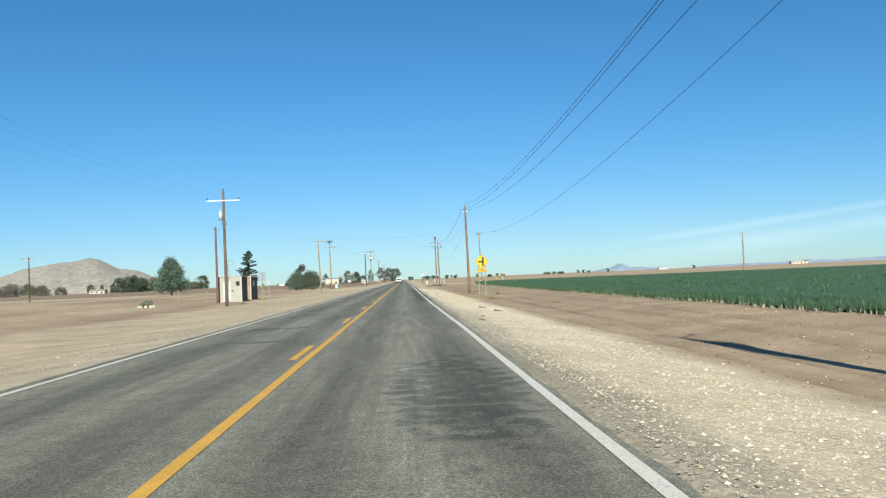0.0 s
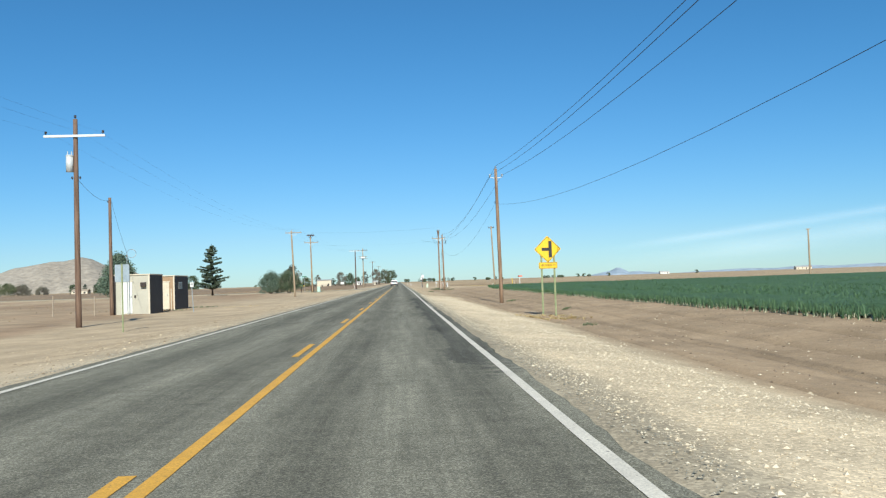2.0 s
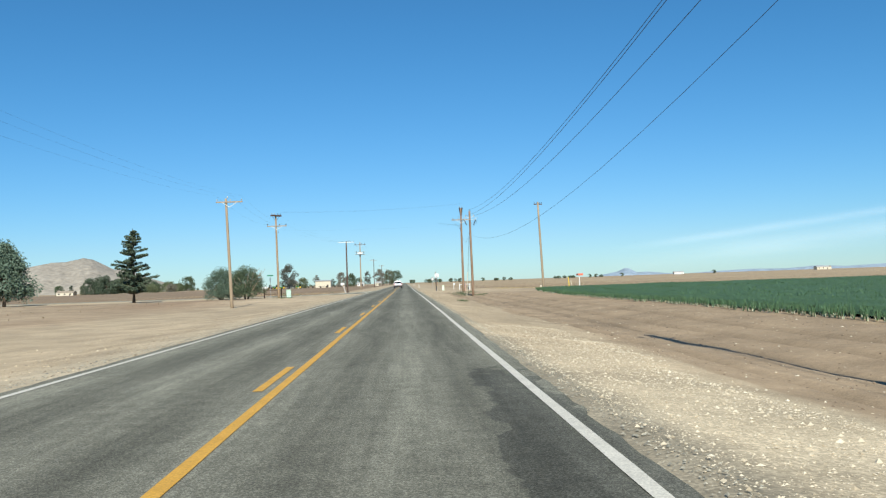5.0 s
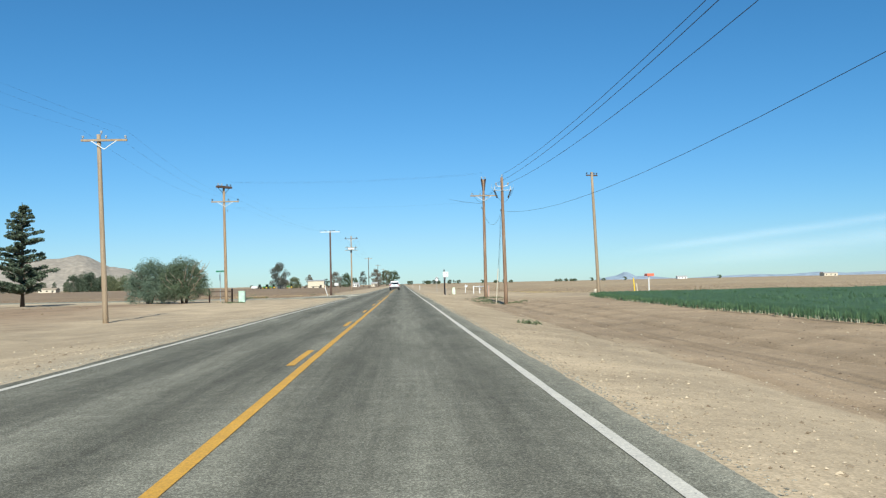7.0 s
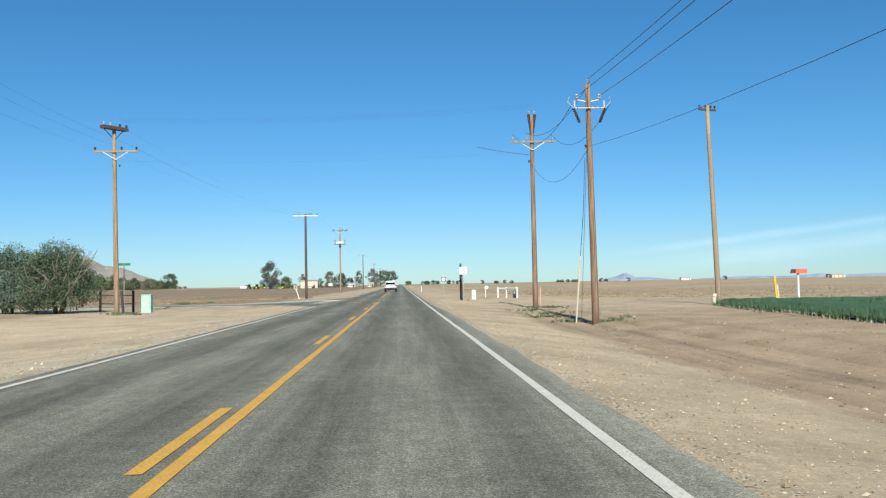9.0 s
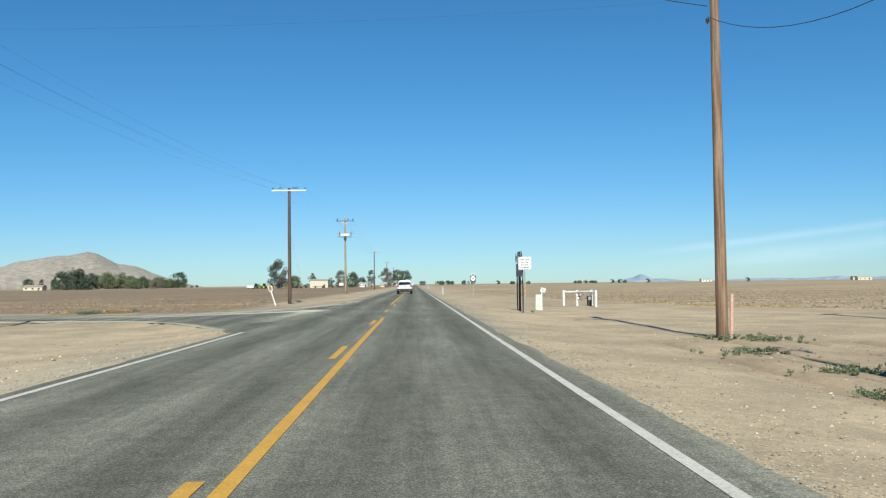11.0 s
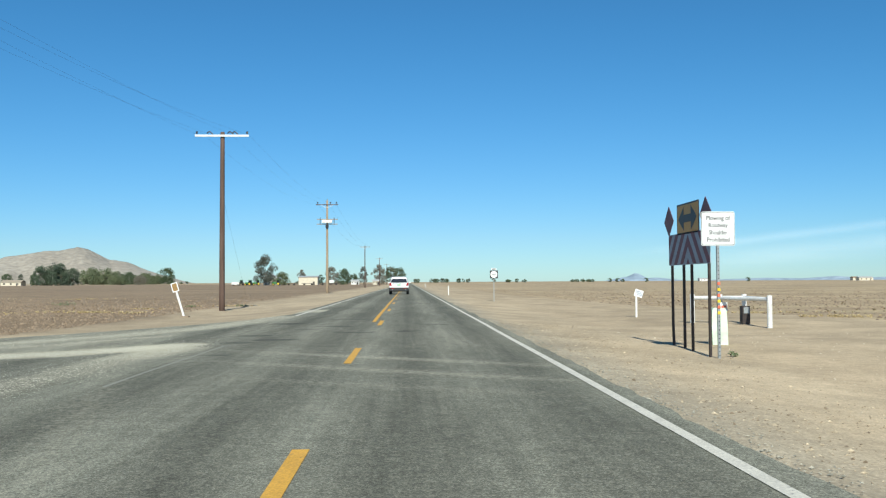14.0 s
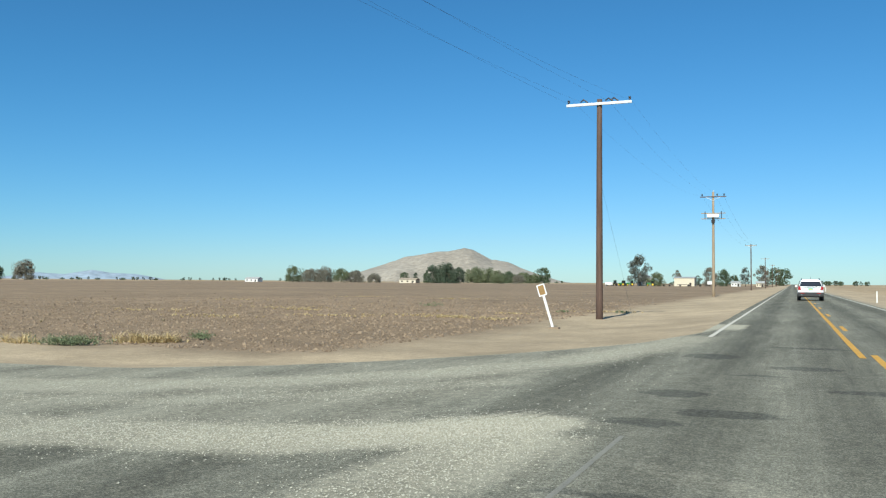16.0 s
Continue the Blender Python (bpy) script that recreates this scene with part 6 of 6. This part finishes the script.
def build_booth(name, x0, x1, y0, y1, h, label, front, door, side, window):
    cx, base = (x0 + x1) / 2, datum((x0 + x1) / 2, y0)
    w, d = x1 - x0, y1 - y0
    t = thing(name, cx, y0, base, label, "shed", "small sheds")
    part("body", box((0, d / 2, h / 2 - 0.3), (w, d, h + 0.6), None, 0.02), front, t)
    part("side_wall", box((w / 2 + 0.012, d / 2, h / 2 - 0.3), (0.03, d + 0.02, h + 0.6)), side, t, "dark brown side wall")
    part("roof", box((0, d / 2, h + 0.04), (w + 0.12, d + 0.14, 0.09), None, 0.02), M_CREAM, t)
    part("corner_trim", box((w / 2 - 0.05, -0.02, h / 2 - 0.3), (0.12, 0.04, h + 0.6)), M_CREAM, t)
    dx, dw = (-0.12 * w, 0.30 * w) if window == "unit" else (0.2, 1.5)
    dr = part("door", box((dx, -0.03, h * 0.41 - 0.12), (dw, 0.05, h * 0.80 + 0.24), None, 0.008), door, t, "pale cream door")
    part("door_frame", box((dx, -0.025, h * 0.83), (dw + 0.14, 0.06, 0.06)), M_CREAM, t)
    part("door_handle", box((dx + dw * 0.4, -0.07, h * 0.40), (0.05, 0.05, 0.18), None, 0.008), M_STEEL, dr)
    if window == "unit":
        part("hasp", box((dx + dw * 0.75, -0.04, h * 0.40), (0.12, 0.06, 0.2), None, 0.01), M_DARKSTEEL, t)
    if window == "unit":
        part("lamp_box", box((w * 0.34, -0.13, h * 0.73), (0.40, 0.26, 0.34), None, 0.02), M_DARKSTEEL, t, "black lamp box on a bracket")
        part("dark_strip", box((-w * 0.445, -0.01, h / 2 - 0.15), (0.17, 0.03, h + 0.3)), M_BROWNWALL, t, "dark brown upright strip")
    else:
        v = part("vent", box((w / 2 + 0.04, d * 0.40, h * 0.70), (0.03, d * 0.26, h * 0.22), None, 0.005), M_STEEL, t, "grey louvred vent")
        for k in range(5):
            part("slat", box((w / 2 + 0.06, d * 0.40, h * 0.62 + 0.09 * k), (0.02, d * 0.24, 0.03)), M_DARKSTEEL, v)
        part("conduit", rod((w * 0.40, -0.06, -0.4), (w * 0.40, -0.06, h * 0.6), 0.04, 0.04), M_CREAM, t)


def house(name, x, y, w, d, h, wall, roof, label, pitch=0.25, rz=0, windows=3):
    t = thing(name, x, y, land(x, y) - 0.1, label, "building", "farm buildings", rz)
    part("wall", box((0, 0, h / 2), (w, d, h)), wall, t)
    bm = bmesh.new()
    o = 0.4
    pr = [(-w / 2 - o, -d / 2 - o, h), (w / 2 + o, -d / 2 - o, h), (w / 2 + o, d / 2 + o, h), (-w / 2 - o, d / 2 + o, h), (-w / 2 - o, 0, h + d * pitch), (w / 2 + o, 0, h + d * pitch)]
    vs = [bm.verts.new(p) for p in pr]
    for f in ((0, 1, 5, 4), (2, 3, 4, 5), (0, 4, 3), (1, 2, 5), (3, 2, 1, 0)):
        bm.faces.new([vs[i] for i in f])
    part("roof", bm, roof, t)
    for k in range(windows):
        wx = -w / 2 + w * (k + 0.5) / windows
        part("window", box((wx, -d / 2 - 0.02, h * 0.55), (min(1.6, w * 0.12), 0.06, h * 0.35)), M_GLASSDARK, t)
    part("door", box((w * 0.3, -d / 2 - 0.03, min(1.05, h * 0.4)), (1.1, 0.06, min(2.1, h * 0.8))), M_BROWNWALL, t)
    return t


def wheel(parent, x, y, z, r, w, rim=M_RIM):
    ty = part("tyre", rod((x - w / 2, y, z), (x + w / 2, y, z), r, r, 24), M_TYRE, parent)
    s = 1 if x > 0 else -1
    bm = bmesh.new()
    add_rod(bm, (x + s * (w / 2 - 0.02), y, z), (x + s * (w / 2 + 0.012), y, z), r * 0.62, r * 0.55, 18)
    part("rim", bm, rim, ty)
    return ty


def tractor(x, y, label, rz=0):
    t = thing("tractor", x, y, land(x, y), label, "tractor", "farm machines", rz)
    part("body", box((0, 1.2, 1.35), (0.9, 2.6, 0.9), None, 0.12), M_JD, t)
    part("cab", box((0, -0.5, 2.2), (1.5, 1.4, 1.5), None, 0.1), M_GLASSDARK, t)
    part("cab_roof", box((0, -0.5, 3.0), (1.7, 1.6, 0.16), None, 0.05), M_JD, t)
    for sx in (-1, 1):
        wheel(t, sx * 0.95, -0.6, 0.9, 0.9, 0.5, M_YELLOW)
        wheel(t, sx * 0.85, 2.0, 0.6, 0.6, 0.35, M_YELLOW)


def trailer(x, y, label, l=8, rz=0, load=False):
    t = thing("flatbed_trailer", x, y, land(x, y), label, "trailer", "farm machines", rz)
    part("bed", box((0, 0, 1.0), (l, 2.2, 0.25), None, 0.03), M_DARKSTEEL, t)
    for k in (-0.3, 0.3):
        ob = part("wheel", rod((l * k, -1.1, 0.45), (l * k, 1.1, 0.45), 0.45, 0.45, 14), M_TYRE, t)
    if load:
        part("tank", box((l * 0.1, 0, 2.0), (2.6, 1.9, 1.8), None, 0.2), M_WHITE, t, "white water tank")


def build_suv():
    """White sport utility vehicle driving away, seen from behind."""
    x, y = -0.40, 297.0
    t = thing("suv", x, y, 0.0, "white sport utility vehicle with tinted windows on the road", "car")
    # body: sections along the length, from tail (y = 0) to nose (y = 5)
    secs = [(0.0, 0.93, 0.48, 1.06), (0.10, 0.985, 0.42, 1.12), (0.9, 1.0, 0.36, 1.13), (2.5, 1.0, 0.36, 1.10), (3.7, 0.99, 0.36, 1.06), (4.6, 0.95, 0.40, 0.98), (4.95, 0.80, 0.45, 0.82)]
    bm = bmesh.new()
    rings = []
    for yy, w, z0, z1 in secs:
        zs = ((w * 0.86, z0), (w * 0.99, z0 + 0.14), (w, (z0 + z1) / 2 + 0.08), (w * 0.95, z1), (0, z1 + 0.03))
        right = [(a, b) for a, b in zs]
        ring = right + [(-a, b) for a, b in right[-2::-1]]
        rings.append([bm.verts.new((a, yy, b)) for a, b in ring])
    n = len(rings[0])
    for u, v in zip(rings, rings[1:]):
        for i in range(n):
            bm.faces.new((u[i], u[(i + 1) % n], v[(i + 1) % n], v[i]))
    bm.faces.new(rings[0])
    bm.faces.new(rings[-1][::-1])
    body = part("body", bm, M_CARWHITE, t, "white painted body", True)
    mod = body.modifiers.new("edge", 'EDGE_SPLIT')
    mod.split_angle = radians(40)
    bm = bmesh.new()
    top = [(0.12, 0.90, 1.10), (0.30, 0.74, 1.70), (1.0, 0.76, 1.76), (2.4, 0.75, 1.74), (2.9, 0.70, 1.66), (3.75, 0.84, 1.09)]
    rings = []
    for yy, w, z1 in top:
        rings.append([bm.verts.new(p) for p in ((0.93 if z1 > 1.2 else w, yy, 1.08), (w, yy, z1 - 0.05), (w * 0.85, yy, z1), (0, yy, z1 + 0.02), (-w * 0.85, yy, z1), (-w, yy, z1 - 0.05), (-0.93 if z1 > 1.2 else -w, yy, 1.08))])
    for u, v in zip(rings, rings[1:]):
        for i in range(6):
            bm.faces.new((u[i], u[i + 1], v[i + 1], v[i]))
    bm.faces.new(rings[0])
    bm.faces.new(rings[-1][::-1])
    part("cabin", bm, M_CARWHITE, t)
    part("rear_window", plate([(-0.86, 1.17), (0.86, 1.17), (0.70, 1.62), (-0.70, 1.62)], 0.02, pose(0, -0.195, 0.03, -16, 0, 0)), M_GLASSDARK, t, "dark tinted rear window")
    for s in (-1, 1):
        bm = bmesh.new()
        vs = [bm.verts.new((s * a, yy, z)) for yy, a, z in ((0.55, 0.945, 1.14), (3.3, 0.94, 1.14), (2.8, 0.80, 1.58), (0.75, 0.80, 1.64))]
        bm.faces.new(vs if s > 0 else vs[::-1])
        r = bmesh.ops.extrude_face_region(bm, geom=bm.faces[:])
        bmesh.ops.translate(bm, vec=(s * 0.02, 0, 0), verts=[v for v in r["geom"] if isinstance(v, bmesh.types.BMVert)])
        part("side_window", bm, M_GLASSDARK, t)
        part("roof_rail", add_path(bmesh.new(), [(s * 0.68, 0.45, 1.74), (s * 0.68, 0.6, 1.82), (s * 0.68, 2.0, 1.83), (s * 0.67, 2.3, 1.74)], 0.025, 6), M_CARBLACK, t)
        part("tail_lamp", plate([(s * 0.72, 0.86), (s * 0.95, 0.88), (s * 0.94, 1.16), (s * 0.78, 1.16)], 0.10, Matrix.Translation((0, -0.02, 0))), M_TAIL, t, "red tail lamp")
        part("mirror", box((s * 1.08, 3.1, 1.18), (0.2, 0.12, 0.15), None, 0.03), M_CARWHITE, t)
        part("reflector", box((s * 0.62, -0.075, 0.62), (0.3, 0.02, 0.05)), M_TAIL, t)
        part("exhaust", rod((s * 0.66, -0.09, 0.47), (s * 0.66, 0.1, 0.47), 0.05, 0.05, 12), M_CHROME, t)
        part("sill", box((s * 0.96, 2.4, 0.40), (0.08, 2.6, 0.12), None, 0.02), M_CARBLACK, t)
        wheel(t, s * 0.86, 0.95, 0.37, 0.37, 0.24)
        wheel(t, s * 0.86, 3.85, 0.37, 0.37, 0.24)
        for yy in (0.95, 3.85):
            part("wheel_arch", rod((s * 0.90, yy, 0.40), (s * 1.005, yy, 0.40), 0.44, 0.44, 24), M_CARBLACK, t)
    part("bumper", box((0, 0.08, 0.52), (1.94, 0.30, 0.36), None, 0.05), M_CARBLACK, t, "black rear bumper")
    part("trim_strip", box((0, -0.012, 1.09), (1.42, 0.03, 0.06), None, 0.01), M_CHROME, t, "chrome strip")
    pl = part("licence_plate", box((0, -0.02, 0.95), (0.34, 0.02, 0.17), None, 0.005), M_PLATE, t, "turquoise licence plate")
    part("bar", box((0, -0.032, 0.95), (0.26, 0.006, 0.07)), M_YELLOW, pl)
    part("underbody", box((0, 2.4, 0.36), (1.6, 4.2, 0.14)), M_CARBLACK, t)
    part("antenna", rod((0, 0.6, 1.77), (0, 0.45, 1.95), 0.012, 0.006, 6), M_CARBLACK, t)


build_warning_sign()
build_junction_barrier()
build_plow_sign()
build_route_sign()
build_markers()
build_left_signs()
build_boxes()
build_booth("pump_shed", -20.7, -17.9, 105.3, 108.8, 2.72, "cream pump shed with a pale door and dark brown side wall", M_CHALK, M_DOORWHITE, M_BROWNWALL, "unit")
build_booth("storage_shed", -21.3, -18.5, 114.9, 119.6, 2.7, "tan storage shed with cream door and dark brown side", M_TANWALL, M_CREAM, M_BROWNWALL, "vent")
t = thing("desert_shrub", -25.4, 92.6, land(-25.4, 92.6), "low blue-grey desert shrub in a rock ring", "shrub")
v_, f_ = leaf_cloud([(0, 0, 0.35), (0.4, 0.1, 0.4), (-0.35, 0.1, 0.3)], [0.5, 0.4, 0.4], 160, 0.07, 77)
mesh_object("foliage", v_, f_, M_SPRUCE, t)
bm = bmesh.new()
for k in range(9):
    a = k * 0.7
    add_box(bm, (0.75 * math.cos(a), 0.6 * math.sin(a), 0.1), (0.3, 0.25, 0.28), None, 0.06)
part("rocks", bm, M_STONE, t)
house("farm_shed", -58.0, 722, 11, 9, 4.8, M_CREAM, M_METALROOF, "long cream metal farm shed with a low roof", 0.08, 0, 0)
house("farm_house", -80.5, 728, 9, 9, 3.6, M_CREAM, M_METALROOF, "cream gabled farm house behind trees", 0.35, 90, 1)
house("farm_shed", -33, 760, 5, 5, 2.3, M_WHITE, M_METALROOF, "small white shed beside the road", 0.2)
house("roadside_shed", -18, 715, 4, 4, 2.2, M_CREAM, M_METALROOF, "cream roadside shed with shallow roof", 0.25)
house("far_house", -321, 925, 16, 9, 3.0, M_CREAM, M_DEADWOOD, "low tan house beside a dark grove", 0.2)
house("far_barn", -470, 900, 14, 8, 3.0, M_WHITE, M_METALROOF, "white barn on the far plain", 0.2)
house("far_barn", 700, 1500, 22, 10, 4.5, M_CREAM, M_METALROOF, "pale barn on the far horizon", 0.2)
house("far_barn", 520, 1700, 18, 10, 4.0, M_WHITE, M_METALROOF, "white barn on the far horizon", 0.2)
house("far_barn", 800, 1700, 30, 10, 5.0, M_CREAM, M_WOOD, "long pale barn on the far horizon", 0.2)
tractor(-89, 700, "green and yellow tractor parked beside farm buildings", 75)
tractor(-85, 702, "green and yellow tractor parked beside farm buildings", 110)
tractor(-71, 684, "green and yellow tractor with pale wheels beside a tree", 95)
tractor(-93.5, 700, "green and yellow tractor parked beside farm buildings", 20)
trailer(-64, 690, "dark flatbed trailer parked on the farm yard", 5)
trailer(-56, 700, "dark flatbed trailer parked beside a long shed", 7)
trailer(-44, 700, "long dark flatbed trailer with a white tank", 13, 0, True)
t = thing("box_van", -97, 702, land(-97, 702), "small white van parked beside tractors", "van", "farm machines", 80)
part("body", box((0, 0, 1.15), (1.8, 4.4, 1.5), None, 0.15), M_WHITE, t)
part("windscreen", box((0, 2.1, 1.5), (1.5, 0.3, 0.5), None, 0.05), M_GLASSDARK, t)
for sx in (-1, 1):
    wheel(t, sx * 0.8, 1.4, 0.35, 0.35, 0.22)
    wheel(t, sx * 0.8, -1.4, 0.35, 0.35, 0.22)
# loose boards, branches and posts on the dirt
def stick(name, x0, y0, x1, y1, r, label, material):
    z0, z1 = land(x0, y0) + r * 0.8, land(x1, y1) + r * 0.8
    pts = [Vector((x0, y0, z0)).lerp(Vector((x1, y1, z1)), f) + Vector((0.04 * math.sin(9 * f + x0), 0.05 * math.sin(7 * f), 0.012 * math.sin(11 * f))) * (0 < f < 1) for f in np.linspace(0, 1, 9)]
    return tagged(part(name, add_path(bmesh.new(), pts, r, 6, r * 0.5), material, None, "", True), label, "debris", "loose debris")


t = thing("broken_plank", 3.72, 28.5, land(3.72, 28.5), "weathered broken plank lying on gravel", "debris", "loose debris", 97)
part("board", box((0, 0, 0.022), (0.85, 0.07, 0.022), pose(0, 0, 0, 4, -2, 0), 0.006), M_DEADWOOD, t)
part("splinter", box((-0.12, 0.07, 0.035), (0.42, 0.06, 0.02), pose(0, 0, 0, -6, 0, 12), 0.004), M_DEADWOOD, t)
stick("driftwood_stick", 5.0, 37.3, 5.35, 37.5, 0.03, "short dark stick on gravel", M_BARK)
stick("driftwood_stick", 4.75, 41.6, 5.1, 41.8, 0.03, "short dark stick on gravel", M_BARK)
stick("driftwood_stick", 3.9, 30.6, 4.0, 30.65, 0.02, "short dark stick on gravel", M_BARK)
for x, y, h in ((-25.5, 106.0, 1.6), (-22.0, 105.0, 1.5)):
    t = thing("fence_post", x, y, land(x, y), "bare pale wooden post standing in dirt", "post", "lone posts")
    part("post", rod((0, 0, -0.2), (0.02, 0, h), 0.065, 0.055, 8), M_DEADWOOD, t)
build_suv()


# ---- far mountains and a thin cloud ----
def mountain(name, cx, cy, profile, depth, material, label, seed, rough=0.12):
    """A ridge from a height profile across the view, rounded off in depth and cut by gullies."""
    ang = math.atan2(cx, cy)
    ux, uy = math.cos(ang), -math.sin(ang)
    vx, vy = math.sin(ang), math.cos(ang)
    nu, nv = 160, 36
    us = [p[0] for p in profile]
    verts = []
    for j in range(nv + 1):
        v = j / nv * 2 - 1
        for i in range(nu + 1):
            u = us[0] + (us[-1] - us[0]) * i / nu
            h = float(np.interp(u, us, [p[1] for p in profile]))
            f = max(0.0, 1 - abs(v)) ** 0.8
            g = noise.fractal(Vector((u * 0.006, v * 2.2, seed)), 0.9, 2.1, 5) * rough * h * (1 - f * 0.55)
            gully = abs(noise.noise(Vector((u * 0.013 + v * 0.6, v * 0.4, seed + 4)))) * 0.22 * h * (1 - f)
            z = max(-6, h * f + g - gully - 4)
            verts.append((cx + ux * u + vx * v * depth, cy + uy * u + vy * v * depth, z))
    w = nu + 1
    faces = [(j * w + i, j * w + i + 1, (j + 1) * w + i + 1, (j + 1) * w + i) for j in range(nv) for i in range(nu)]
    return tagged(mesh_object(name, verts, faces, material, smooth=True), label, "mountain", kind="structure")


mountain("backdrop_mountain", -1436, 3947, [(-640, 0), (-540, 22), (-400, 68), (-250, 118), (-110, 142), (-50, 141), (20, 161), (60, 154), (150, 104), (220, 98), (300, 66), (400, 33), (470, 10), (520, 0)], 520, M_HILL, "bare tan desert mountain beyond the fields", 1.3)
# far ridges whose haze is only the pale blue of M_FARHILL
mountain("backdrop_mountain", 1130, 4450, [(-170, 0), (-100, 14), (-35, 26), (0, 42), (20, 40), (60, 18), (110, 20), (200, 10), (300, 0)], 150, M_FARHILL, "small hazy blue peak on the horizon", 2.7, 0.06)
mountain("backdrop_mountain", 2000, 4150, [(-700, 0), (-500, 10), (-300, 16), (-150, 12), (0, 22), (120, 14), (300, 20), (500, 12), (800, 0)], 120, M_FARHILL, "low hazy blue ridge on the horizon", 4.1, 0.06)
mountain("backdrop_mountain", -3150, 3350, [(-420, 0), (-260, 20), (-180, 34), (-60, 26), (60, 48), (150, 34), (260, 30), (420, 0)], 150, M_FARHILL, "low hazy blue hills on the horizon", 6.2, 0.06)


def build_cloud():
    """Thin streaks of high cloud low over the horizon."""
    m = bpy.data.materials.new("thin_cloud")
    m.use_nodes = True
    n, l = m.node_tree.nodes, m.node_tree.links
    out = n["Material Output"]
    tr, df, mx = n.new("ShaderNodeBsdfTransparent"), n.new("ShaderNodeBsdfDiffuse"), n.new("ShaderNodeMixShader")
    df.inputs[0].default_value = (0.85, 0.87, 0.9, 1)
    vc, co, t, mu = n.new("ShaderNodeVertexColor"), n.new("ShaderNodeTexCoord"), n.new("ShaderNodeTexNoise"), n.new("ShaderNodeMath")
    mp = n.new("ShaderNodeMapping")
    mp.inputs["Scale"].default_value = (0.0012, 0.0012, 0.012)
    vc.layer_name, mu.operation = "veil", 'MULTIPLY'
    t.inputs["Scale"].default_value, t.inputs["Detail"].default_value = 1.0, 5
    l.new(co.outputs["Object"], mp.inputs[0]), l.new(mp.outputs[0], t.inputs["Vector"])
    l.new(vc.outputs["Color"], mu.inputs[0]), l.new(t.outputs["Fac"], mu.inputs[1])
    l.new(mu.outputs[0], mx.inputs[0]), l.new(tr.outputs[0], mx.inputs[1]), l.new(df.outputs[0], mx.inputs[2])
    l.new(mx.outputs[0], out.inputs["Surface"])
    verts, veil = [], []
    nu, nv, dist = 60, 30, 4700
    for i in range(nu + 1):
        a = radians(13 + 45 * i / nu)
        ridge = 1.6 + 0.105 * (math.degrees(a) - 13)
        for j in range(nv + 1):
            e = 0.1 + 4.6 * j / nv
            verts.append((math.sin(a) * dist, 100 + math.cos(a) * dist, dist * math.tan(radians(e))))
            streak = 0.27 * math.exp(-((e - ridge) / 0.22) ** 2)
            low = 0.22 * math.exp(-((e - ridge + 1.1) / 0.6) ** 2)
            edge = min(1, i / 14) * min(1, (nu - i) / 10) * min(1, j / 3)
            veil.append((streak + low) * edge)
    w = nv + 1
    faces = [(i * w + j, (i + 1) * w + j, (i + 1) * w + j + 1, i * w + j + 1) for i in range(nu) for j in range(nv)]
    ob = mesh_object("backdrop_cloud", verts, faces, m, smooth=True)
    layer = ob.data.color_attributes.new("veil", 'FLOAT_COLOR', 'POINT')
    cols = np.ones((len(verts), 4), dtype=np.float32)
    cols[:, :3] = np.array(veil, dtype=np.float32)[:, None]
    layer.data.foreach_set("color", cols.ravel())
    tagged(ob, "thin white streak of high cloud over the horizon", "cloud", kind="structure")


build_cloud()
